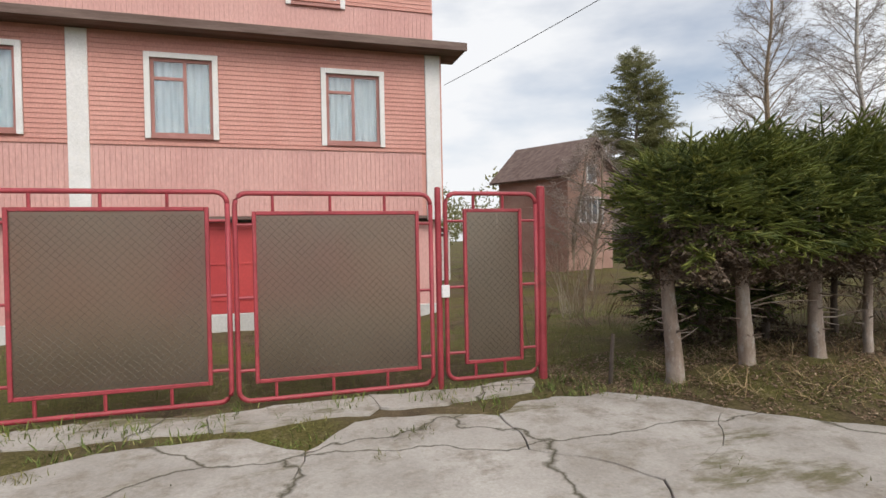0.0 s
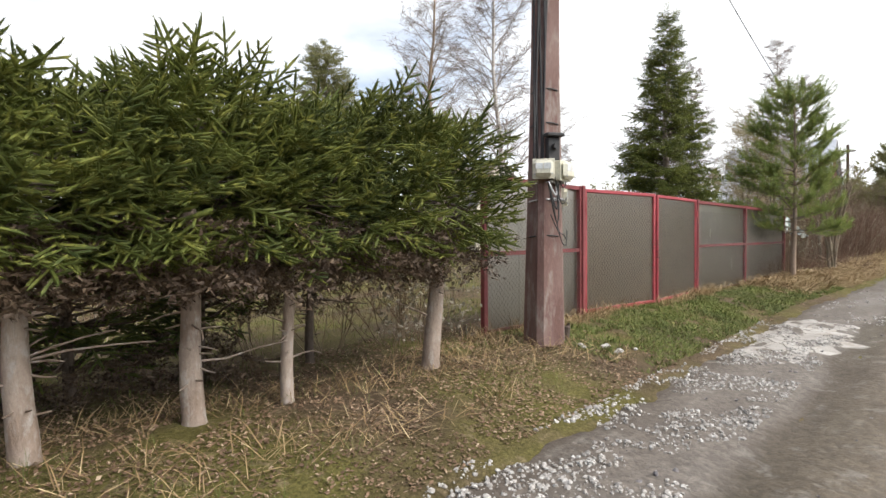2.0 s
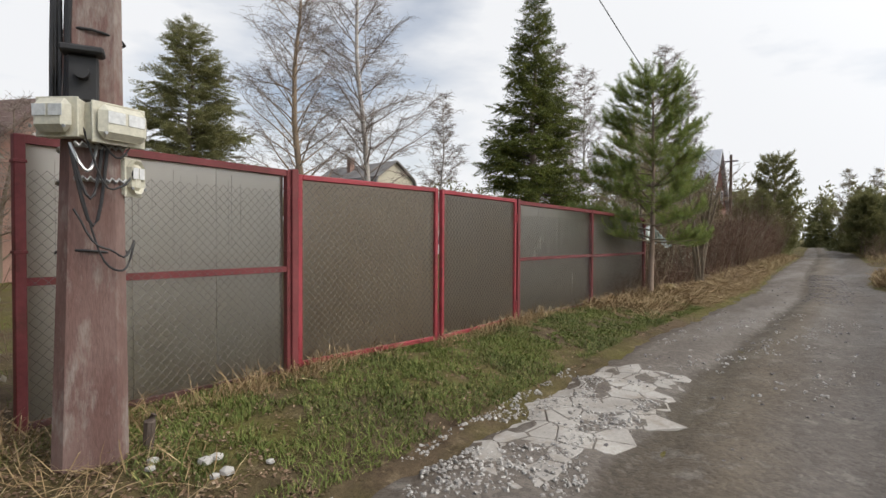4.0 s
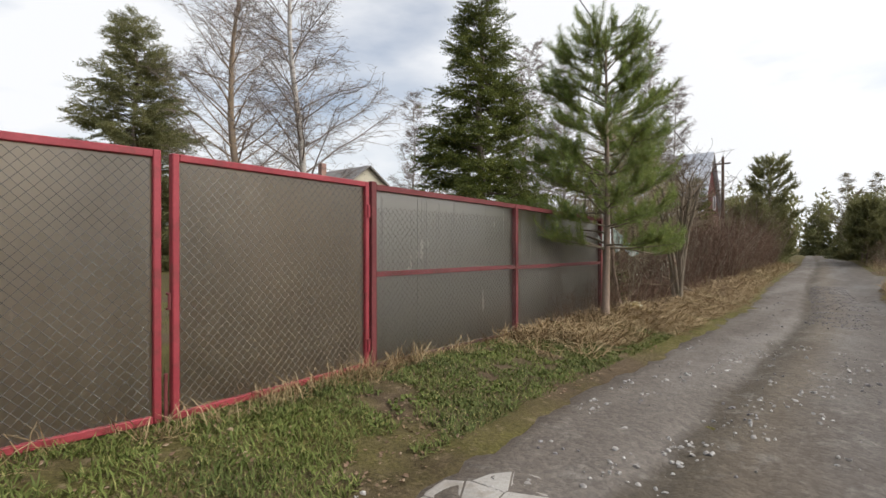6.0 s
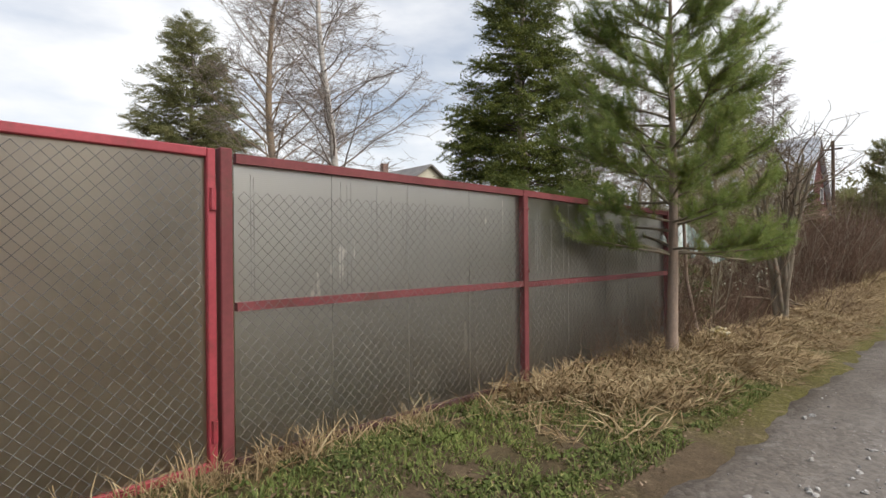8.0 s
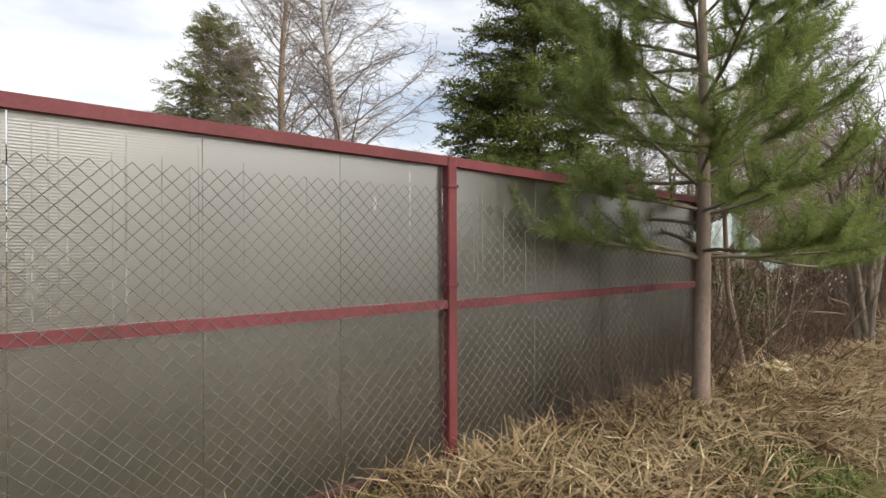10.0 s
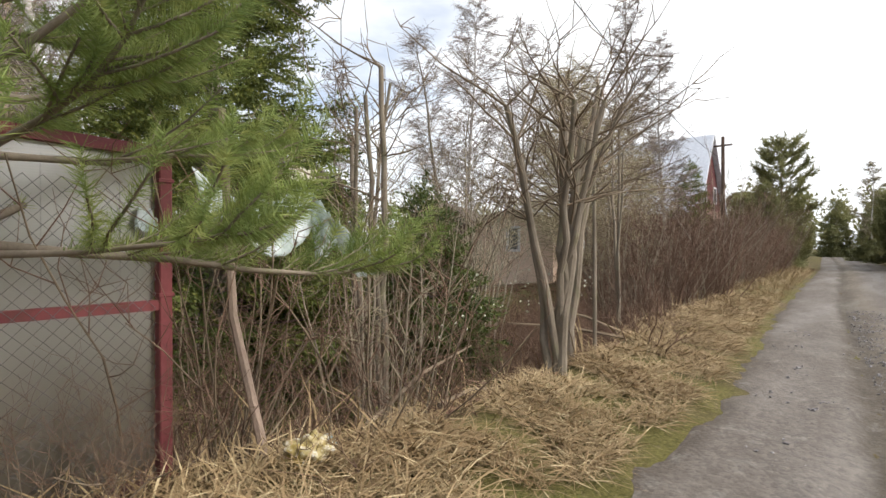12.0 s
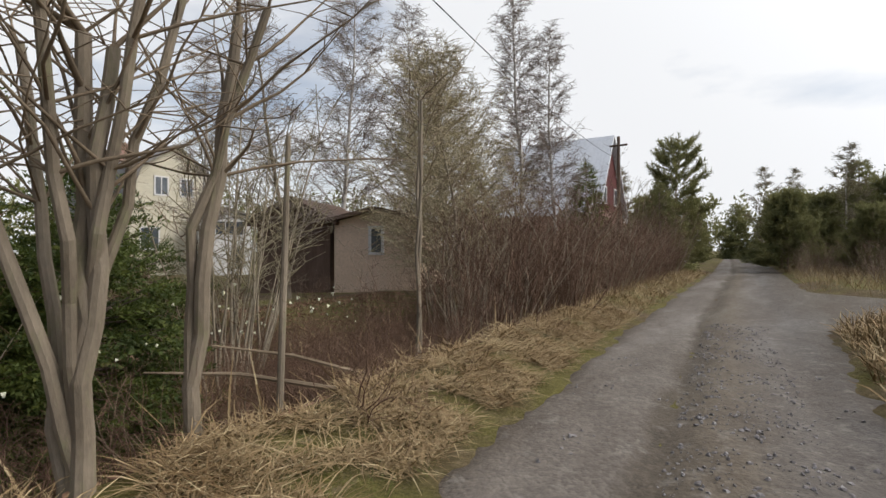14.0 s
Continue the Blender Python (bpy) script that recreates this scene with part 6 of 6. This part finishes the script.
# right-hand roadside bushes
for k in range(34):
    x = rk.uniform(44, 66)
    y = float(right_edge(x)) - rk.uniform(0.8, 6)
    c = copy_thing([S1, S2][k % 2], pose(x, y, gz(x, y), 0, 0, rk.uniform(0, 360)))
    c.scale = (1.0, 1.0, rk.uniform(0.5, 0.9))


def pollard(label, base, stems, seed, r0, shoots=9):
    """A lopped tree: thick stems that end in flat cuts, with thin side branches."""
    rng = np.random.RandomState(seed)
    x, y = base
    g = gz(x, y)
    root = thing("lopped_tree", label, "tree", "lopped trees by the ditch", (x, y, g))
    side = Limbs()
    for (tx, ty, tz), r, fork in stems:
        end = np.array([tx - x, ty - y, tz - g])
        n = 9
        pts = []
        for i in range(n + 1):
            t = i / n
            bow = math.sin(t * math.pi) * 0.06
            px = end[0] * (0.15 + 0.85 * t ** 1.5 if fork <= 0 else (0 if t < fork else ((t - fork) / (1 - fork))) ** 1.1)
            py = end[1] * (0.15 + 0.85 * t ** 1.5 if fork <= 0 else (0 if t < fork else ((t - fork) / (1 - fork))) ** 1.1)
            pts.append((px + bow * rng.randn() * 0.35, py + bow * rng.randn() * 0.35, -0.25 + (end[2] + 0.25) * t))
        part("stem", tube_path(pts, [r * (0.95 - 0.40 * i / n) for i in range(n + 1)], 9), M["bark_grey"], root, smooth=False)
        for k in range(shoots):
            i = rng.randint(6, n + 1)
            d = direction(rng.rand() * 6.283, rng.uniform(0.2, 1.1))
            ln = rng.uniform(0.4, 1.4)
            b = bend(rng, pts[i], d, ln, 5, 0.05, 0.13)
            side.line(b, r * rng.uniform(0.14, 0.30), 0.003)
            for m in range(4):
                c = b[rng.randint(2, 6)]
                side.line(bend(rng, c, direction(rng.rand() * 6.283, rng.uniform(-0.1, 0.9)), rng.uniform(0.15, 0.55), 3, 0.03, 0.15), 0.005, 0.002)
    tagged(side.make("shoot_work", M["bark_shrub"], root, 5), kind="stuff")
    return root


pollard("thin lopped stem with a flat cut top", (22.9, 5.5), [((22.9, 5.54, 3.19), 0.045, 0), ((22.75, 5.6, 2.9), 0.035, 0)], 81, 0.05, 7)
pollard("stout many-stemmed lopped tree with bare side shoots", (23.88, 4.20),
        [((23.56, 3.87, 2.73), 0.044, 0.2), ((23.87, 4.12, 2.54), 0.066, 0), ((23.94, 3.98, 2.46), 0.058, 0), ((23.80, 4.63, 2.57), 0.044, 0), ((24.37, 4.00, 3.05), 0.040, 0.25), ((23.98, 3.78, 2.79), 0.044, 0.25), ((23.28, 4.38, 2.70), 0.046, 0.15)], 82, 0.07, 10)
pollard("lopped tree with a forked cut top", (24.68, 4.46), [((24.84, 4.21, 2.98), 0.062, 0.25), ((24.83, 3.92, 2.97), 0.046, 0.55)], 83, 0.06, 9)
pollard("lopped shrub stem behind the bank", (23.2, 6.2), [((23.3, 6.4, 2.6), 0.04, 0), ((23.0, 6.0, 2.9), 0.035, 0), ((23.6, 6.1, 3.3), 0.03, 0.2)], 84, 0.04, 7)
pollard("pale bare sapling clump at the bank", (28.9, 5.6), [((29.0, 5.6, 3.6), 0.035, 0), ((28.7, 5.4, 3.2), 0.03, 0), ((29.4, 5.9, 3.9), 0.035, 0.2)], 85, 0.04, 10)
tagged(part("leaning_pole", tube_path([(25.44, 4.52, 0.0), (25.52, 4.55, 1.2), (25.62, 4.60, 2.4)], [0.028, 0.026, 0.020], 8), M["bark_grey"]), "pale barkless stick leaning in the ditch", "pole")
tagged(part("rusty_stake", tube_path([(20.95, 4.35, -0.1), (20.75, 4.5, 1.1), (20.7, 4.52, 2.2)], [0.03, 0.024, 0.02], 7), M["bark_pine"]), "reddish bent sapling at the fence end", "sapling")
for i, (a, b) in enumerate((((21.9, 4.75, 0.15), (23.6, 5.0, 0.5)), ((25.9, 4.35, 0.35), (24.9, 5.4, 0.55)), ((26.6, 4.6, 0.3), (25.2, 5.0, 0.75)), ((22.6, 4.6, 0.2), (23.9, 4.8, 0.05)))):
    tagged(part("fallen_branch", tube_path([a, ((a[0] + b[0]) / 2, (a[1] + b[1]) / 2 + 0.05, (a[2] + b[2]) / 2 + 0.05), b], [0.022, 0.018, 0.008], 6), M["bark_shrub"]), "dry broken branch lying across the ditch", "branch", "fallen branches")

# torn film hung on the shrubs
def film_material():
    m, nt, bs = material("torn_film", 0.4, 0.4)
    c = tex_noise(nt, world_pos(nt), 7.0)
    nt.links.new(blend(nt, ramp(nt, c, [(0.35, 0.0), (0.65, 1.0)]), (0.72, 0.76, 0.74), (0.50, 0.60, 0.52)), bs.inputs["Base Color"])
    see = nt.nodes.new("ShaderNodeBsdfTransparent")
    mix = nt.nodes.new("ShaderNodeMixShader")
    nt.links.new(ramp(nt, c, [(0.35, 0.28), (0.65, 0.6)]), mix.inputs["Fac"])
    nt.links.new(bs.outputs["BSDF"], mix.inputs[1])
    nt.links.new(see.outputs["BSDF"], mix.inputs[2])
    nt.links.new(mix.outputs["Shader"], nt.nodes["Material Output"].inputs["Surface"])
    return m


M["film"] = film_material()


def torn_film(label, a, b, drop_a, drop_b, seed, sag):
    rng = np.random.RandomState(seed)
    n, k = 26, 12
    v = []
    for i in range(n):
        t = i / (n - 1)
        top = np.array(a) + (np.array(b) - np.array(a)) * t - np.array([0, 0, sag * 4 * t * (1 - t)])
        drop = (drop_a + (drop_b - drop_a) * t) * (0.55 + 0.45 * abs(math.sin(t * 4 + seed)))
        for j in range(k):
            s = j / (k - 1)
            fold = 0.026 * math.sin(t * 12 + s * 4) + 0.010 * math.sin(t * 27 + s * 9)
            v.append(top + np.array([fold + 0.05 * s, fold * 0.8 - 0.06 * s, -drop * s + 0.01 * rng.randn()]))
    f = [(i * k + j, (i + 1) * k + j, (i + 1) * k + j + 1, i * k + j + 1) for i in range(n - 1) for j in range(k - 1)]
    ob = mesh_object("torn_plastic_film", np.array(v), np.array(f), M["film"], smooth=True)
    so = ob.modifiers.new("thickness", "SOLIDIFY")
    so.thickness = 0.002
    return tagged(ob, label, "plastic film")


torn_film("torn greenish plastic film snagged on stems", (20.77, 4.98, 1.95), (21.44, 4.79, 1.89), 0.45, 0.32, 2, 0.16)
torn_film("torn white plastic film snagged on stems", (21.44, 4.79, 1.89), (21.67, 4.42, 1.45), 0.55, 0.16, 5, 0.03)
torn_film("torn whitish film caught in the pine", (20.15, 4.75, 1.72), (20.38, 4.62, 1.66), 0.14, 0.17, 7, 0.03)
bm = bmesh.new()
bmesh.ops.create_icosphere(bm, subdivisions=4, radius=0.11)
for vtx in bm.verts:
    vtx.co *= 1 + 0.6 * noise.noise(vtx.co * 17) + 0.25 * noise.noise(vtx.co * 40)
    vtx.co.z *= 0.7
M["yellow_plastic"] = two_tone("yellow_plastic", (0.36, 0.26, 0.06), (0.45, 0.38, 0.20), 9, 40, 0.5, 0.4, 0.2, 0.002, dirt=(0.75, 0.72, 0.66))
litter = tagged(part("crumpled_bag", bm, M["yellow_plastic"], smooth=True), "crumpled yellow and white plastic bag in the grass", "bag")
litter.location = (21.0, 4.2, gz(21.0, 4.2) + 0.09)
bm = bmesh.new()
bmesh.ops.create_icosphere(bm, subdivisions=2, radius=0.07)
for vtx in bm.verts:
    vtx.co *= 1 + 0.3 * noise.noise(vtx.co * 20)
litter = tagged(part("crumpled_wrapper", bm, M["film"], smooth=True), "small crumpled pale blue wrapper in the ditch", "wrapper")
litter.location = (21.25, 4.35, gz(21.25, 4.35) + 0.05)

# willow catkins on thin shoots
rw = np.random.RandomState(90)
v, f = [], []
TET = np.array([[(0, 0, 0), (1, 0, 0), (0.5, 0.9, 0.3)], [(0, 0, 0), (0.5, 0.9, 0.3), (0.5, 0.3, 0.9)], [(1, 0, 0), (0.5, 0.3, 0.9), (0.5, 0.9, 0.3)], [(0, 0, 0), (0.5, 0.3, 0.9), (1, 0, 0)]], float)
pp = np.stack([rw.uniform(23.2, 27.5, 46), rw.uniform(5.0, 5.8, 46), rw.uniform(0.55, 1.15, 46)], 1)
v, f = scatter(TET, pp, rotations(rw.rand(46) * 6, rw.rand(46) * 3, rw.rand(46) * 3), rw.uniform(0.02, 0.045, 46))
M["catkin"] = two_tone("catkin", (0.72, 0.70, 0.45), (0.78, 0.77, 0.62), 20, 60, 0.9)
tagged(mesh_object("catkins", v, f, M["catkin"]), "pale yellow willow catkins on thin shoots", "catkins", kind="stuff")

# ---------------------------------------------------------------- ground cover
BLADE = np.array([[(0, -0.012, 0), (0, 0.012, 0), (0.5, 0.010, 0.10)], [(0, -0.012, 0), (0.5, 0.010, 0.10), (0.5, -0.010, 0.10)], [(0.5, -0.010, 0.10), (0.5, 0.010, 0.10), (1, 0, 0.02)]], float)
LEAF = np.array([[(-0.5, 0, 0.05), (0, -0.3, 0), (0.5, 0, 0.10)], [(-0.5, 0, 0.05), (0.5, 0, 0.10), (0, 0.3, 0.16)]], float)


BLADE_WIDE = BLADE * np.array([1.0, 4.5, 1.0])


def strew(name, label, category, template, x, y, rng, size, pitch, mat, lift=0.0):
    n = len(x)
    p = np.stack([x, y, ground_height(x, y) + lift], 1)
    v, f = scatter(template, p, rotations(rng.rand(n) * 6.283, rng.uniform(*pitch, n), rng.uniform(-0.6, 0.6, n)), rng.uniform(*size, n))
    return tagged(mesh_object(name, v, f, M[mat]), label, category, kind="stuff")


def patchy(rng, n, x0, x1, ya, yb, seed, scale, cut):
    """Places in a band whose edges may follow the track, thinned by a smooth pattern."""
    x = rng.uniform(x0, x1, n)
    t = rng.rand(n)
    y = ya(x) * (1 - t) + yb(x) * t
    keep = wobble(x, y, seed, scale) > cut
    return x[keep], y[keep]


M["herb"] = foliage("herb", (0.07, 0.09, 0.02), (0.125, 0.155, 0.032), (0.24, 0.215, 0.075), 0.7, 1.2)
M["moss_tuft"] = foliage("moss_tuft", (0.095, 0.095, 0.028), (0.17, 0.16, 0.045), (0.27, 0.23, 0.10), 0.8, 2.0)
M["ditch_leaf"] = foliage("ditch_leaf", (0.15, 0.08, 0.05), (0.25, 0.14, 0.085), (0.33, 0.22, 0.14), 0.8, 1.2)
rg = np.random.RandomState(100)
E_ = left_edge
# straw on the bank beside the ditch
x, y = patchy(rg, 48000, 19.6, 34, lambda x: E_(x) + 0.12, lambda x: E_(x) + 1.25, 1, 0.8, -0.2)
strew("dry_grass", "matted yellow dry grass on the bank", "grass", BLADE, x, y, rg, (0.12, 0.36), (-0.12, 0.45), "straw", 0.02)
x, y = patchy(rg, 8000, 34, 58, lambda x: E_(x) + 0.1, lambda x: E_(x) + 1.6, 2, 1.5, -0.3)
strew("dry_grass", "yellow dry grass along the far bank", "grass", BLADE, x, y, rg, (0.2, 0.5), (0.0, 0.9), "straw")
x, y = patchy(rg, 6000, 16.5, 21.5, lambda x: 3.55 + 0 * x, lambda x: 4.58 + 0 * x, 3, 0.8, -0.25)
strew("dry_grass", "long bent straw at the fence foot", "grass", BLADE, x, y, rg, (0.12, 0.42), (-0.1, 0.75), "straw")
x, y = patchy(rg, 2600, 8.3, 17, lambda x: 4.25 + 0 * x, lambda x: 4.60 + 0 * x, 4, 0.5, 0.15)
strew("dry_grass", "straw tufts under the fence", "grass", BLADE, x, y, rg, (0.10, 0.34), (0.0, 1.1), "straw")
x, y = patchy(rg, 4500, 2.7, 9.2, lambda x: np.maximum(2.9, E_(x) + 0.45), lambda x: 4.5 + 0 * x, 5, 0.7, 0.0)
strew("dry_grass", "dry grass tufts among fallen leaves", "grass", BLADE, x, y, rg, (0.08, 0.30), (-0.05, 0.7), "straw")
x, y = patchy(rg, 6500, 17.0, 21.0, lambda x: E_(x) + 0.35, lambda x: 4.5 + 0 * x, 30, 0.7, -0.1)
strew("dry_grass", "broad bent straw in front of the fence", "grass", BLADE * np.array([1.0, 1.3, 1.7]), x, y, rg, (0.14, 0.45), (-0.15, 0.55), "straw")
x, y = patchy(rg, 5000, 8.2, 16.5, lambda x: 4.15 + 0 * x, lambda x: 4.60 + 0 * x, 31, 0.5, 0.05)
strew("dry_grass", "broad straw tufts along the fence foot", "grass", BLADE * np.array([1.0, 1.3, 1.7]), x, y, rg, (0.08, 0.26), (0.0, 1.1), "straw")
x, y = patchy(rg, 12000, 24, 38, lambda x: right_edge(x) - 0.05, lambda x: right_edge(x) - 2.2, 6, 1.0, -0.3)
strew("dry_grass", "dry tufted grass on the roadside mound", "grass", BLADE * np.array([1.0, 2.0, 1.5]), x, y, rg, (0.15, 0.45), (0.1, 1.2), "straw")
x, y = patchy(rg, 4500, 42, 70, lambda x: right_edge(x) - 0.1, lambda x: right_edge(x) - 6, 16, 1.0, -0.3)
strew("dry_grass", "tall dry grass at the side road", "grass", BLADE, x, y, rg, (0.3, 0.7), (0.2, 1.3), "straw")
x, y = patchy(rg, 3000, 20.6, 34, lambda x: E_(x) + 1.3, lambda x: E_(x) + 5.5, 7, 1.0, -0.2)
strew("dry_grass", "flattened dry reeds in the ditch", "grass", BLADE, x, y, rg, (0.25, 0.75), (0.0, 1.2), "straw")
# green grass
x, y = patchy(rg, 60000, 8.8, 19.5, lambda x: E_(x) + 0.15, lambda x: 4.75 + 0 * x, 8, 0.9, -0.35)
strew("green_grass", "short fresh green grass on the verge", "grass", BLADE_WIDE, x, y, rg, (0.03, 0.085), (0.1, 1.1), "grass")
x, y = patchy(rg, 15000, 13.6, 18.6, lambda x: E_(x) + 0.25, lambda x: 4.45 + 0 * x, 28, 0.45, 0.28)
strew("green_grass", "fresh bright green herbs and grass on the verge", "grass", LEAF, x, y, rg, (0.018, 0.05), (-0.1, 1.0), "herb", 0.02)
x, y = patchy(rg, 9000, 9.0, 14.0, lambda x: E_(x) + 0.55, lambda x: 4.45 + 0 * x, 29, 0.7, 0.2)
strew("green_grass", "fresh green grass patches before the gate", "grass", BLADE_WIDE, x, y, rg, (0.04, 0.10), (0.1, 1.1), "herb", 0.0)
x, y = patchy(rg, 9000, 20, 50, lambda x: E_(x) + 0.05, lambda x: E_(x) + 0.9, 9, 1.3, 0.05)
strew("green_grass", "sparse green grass on the bank edge", "grass", BLADE, x, y, rg, (0.05, 0.14), (0.3, 1.3), "grass")
x, y = patchy(rg, 26000, -8, 8, lambda x: 4.35 + 0 * x, lambda x: 13.2 + 0 * x, 10, 2.0, -0.5)
strew("green_grass", "green lawn of the pink house", "grass", BLADE, x, y, rg, (0.06, 0.16), (0.4, 1.4), "grass")
x, y = patchy(rg, 5200, -6, 3.6, lambda x: 3.75 + 0 * x, lambda x: 4.9 + 0 * x, 11, 0.9, 0.0)
strew("green_grass", "grass and moss along the gate", "grass", BLADE_WIDE, x, y, rg, (0.04, 0.12), (0.2, 1.3), "grass")
x, y = patchy(rg, 5000, 2.6, 8.8, lambda x: E_(x) + 0.3, lambda x: 5.3 + 0 * x, 12, 0.9, 0.15)
strew("green_grass", "sparse green grass under the hedge", "grass", BLADE, x, y, rg, (0.05, 0.14), (0.2, 1.3), "grass")
x, y = patchy(rg, 14000, 8.5, 26, lambda x: 4.9 + 0 * x, lambda x: 14 + 0 * x, 13, 2.0, -0.3)
strew("green_grass", "rough garden grass behind the fence", "grass", BLADE, x, y, rg, (0.08, 0.22), (0.3, 1.4), "grass")
x, y = patchy(rg, 26000, -6, 3.4, lambda x: 0.6 + 0 * x, lambda x: 4.2 + 0 * x, 18, 0.9, 0.62)
strew("green_grass", "moss and grass in the driveway's cracks", "grass", BLADE_WIDE, x, y, rg, (0.03, 0.08), (0.2, 1.2), "moss_tuft", 0.062)
# fallen leaves
x, y = patchy(rg, 30000, 2.6, 9.5, lambda x: E_(x) + 0.1, lambda x: 5.3 + 0 * x, 14, 0.8, -0.45)
strew("leaf_litter", "brown fallen leaves under the hedge", "leaves", LEAF, x, y, rg, (0.013, 0.038), (-0.3, 0.5), "dead_leaf", 0.008)
x, y = patchy(rg, 5000, 9.5, 20, lambda x: E_(x) + 0.05, lambda x: 4.6 + 0 * x, 15, 0.8, 0.0)
strew("leaf_litter", "scattered brown leaves on the verge", "leaves", LEAF, x, y, rg, (0.018, 0.045), (-0.3, 0.5), "dead_leaf", 0.01)
x, y = patchy(rg, 30000, 20, 36, lambda x: E_(x) + 1.2, lambda x: E_(x) + 8.0, 17, 1.1, -0.6)
strew("leaf_litter", "brown fallen leaves in the ditch", "leaves", LEAF, x, y, rg, (0.03, 0.085), (-0.4, 0.7), "ditch_leaf", 0.01)

# withered climber with grey leaves beside the fence end
rl = np.random.RandomState(110)
climber = thing("withered_climber", "withered climber hung with grey dry leaves", "climber", at=(8.1, 4.85, gz(8.1, 4.85)))
lim = Limbs()
for k in range(16):
    lim.line(bend(rl, (rl.uniform(-0.55, 0.35), rl.uniform(-0.2, 0.3), -0.05), direction(rl.rand() * 6, 1.45), rl.uniform(1.2, 2.0), 7, 0.1, 0.12), 0.008, 0.003)
tagged(lim.make("vine_work", M["bark_shrub"], climber, 4), kind="stuff")
n = 2600
pz = rl.rand(n) ** 0.8 * 1.75 + 0.1
pp = np.stack([rl.uniform(-0.75, 0.45, n), rl.uniform(-0.3, 0.35, n), pz], 1)
keep = wobble(pp[:, 0] * 2 + pp[:, 1], pp[:, 2], 44, 0.8) > -0.35
pp = pp[keep]
v, f = scatter(LEAF, pp, rotations(rl.rand(len(pp)) * 6.283, rl.uniform(-1.5, 0.2, len(pp)), rl.uniform(-1, 1, len(pp))), rl.uniform(0.035, 0.075, len(pp)))
tagged(mesh_object("foliage", v, f, M["grey_leaf"], climber), kind="stuff")

# ---------------------------------------------------------------- stones on the track
ico = bmesh.new()
bmesh.ops.create_icosphere(ico, subdivisions=1, radius=0.5)
ico.faces.ensure_lookup_table()
STONE = np.array([[tuple(vtx.co) for vtx in fc.verts] for fc in ico.faces])
STONE[:, :, 2] *= 0.6
STONE *= 1 + 0.18 * np.sin(STONE[:, :, [1, 2, 0]] * 9.0)
ico.free()


def stones(label, x, y, size, seed, mat="stone"):
    r = np.random.RandomState(seed)
    n = len(x)
    z = np.where(on_track(x, y) > 0, track_height(x, y), ground_height(x, y))
    v, f = scatter(STONE, np.stack([x, y, z + 0.001], 1), rotations(r.rand(n) * 6.283, r.uniform(-0.3, 0.3, n), r.rand(n) * 6.283), size[0] + (size[1] - size[0]) * r.rand(n) ** 2.5)
    return tagged(mesh_object("gravel", v, f, M[mat]), label, "gravel", kind="stuff")


x, y = patchy(rg, 10500, 4.6, 13.0, lambda x: E_(x) - 0.95, lambda x: E_(x) + 0.15, 21, 0.8, -0.1)
stones("pale crushed stones along the track edge", x, y, (0.008, 0.046), 1)
x, y = patchy(rg, 2600, 13.0, 20.0, lambda x: E_(x) - 2.4, lambda x: E_(x) - 0.2, 22, 0.7, 0.25)
stones("pale crushed stones pressed into the track", x, y, (0.010, 0.055), 2)
x, y = patchy(rg, 5200, 6.0, 30.0, lambda x: right_edge(x) + 0.2, lambda x: E_(x) - 0.2, 23, 0.9, 0.35)
stones("small grey stones scattered over the track", x, y, (0.008, 0.05), 3, "stone_grey")
x, y = patchy(rg, 3200, 22.0, 34.0, lambda x: E_(x) - 2.2, lambda x: E_(x) - 1.2, 24, 0.9, -0.3)
stones("small grey stones along the track's crown", x, y, (0.010, 0.05), 4, "stone_grey")
r5 = np.random.RandomState(5)
for i in range(7):
    bm = bmesh.new()
    bmesh.ops.create_icosphere(bm, subdivisions=1, radius=0.045 * r5.uniform(0.5, 1.2))
    for vtx in bm.verts:
        vtx.co *= 1 + 0.35 * noise.noise(vtx.co * 11 + Vector((i, 0, 0)))
        vtx.co.z *= 0.6
    ob = tagged(part("rubble_stone", bm, M["stone"]), "pale broken rubble stone at the pole's foot", "stone", "rubble by the pole")
    ox, oy = 9.1 + r5.uniform(-0.25, 0.45), 3.35 + r5.uniform(-0.3, 0.25)
    ob.location = (ox, oy, gz(ox, oy) + 0.015)
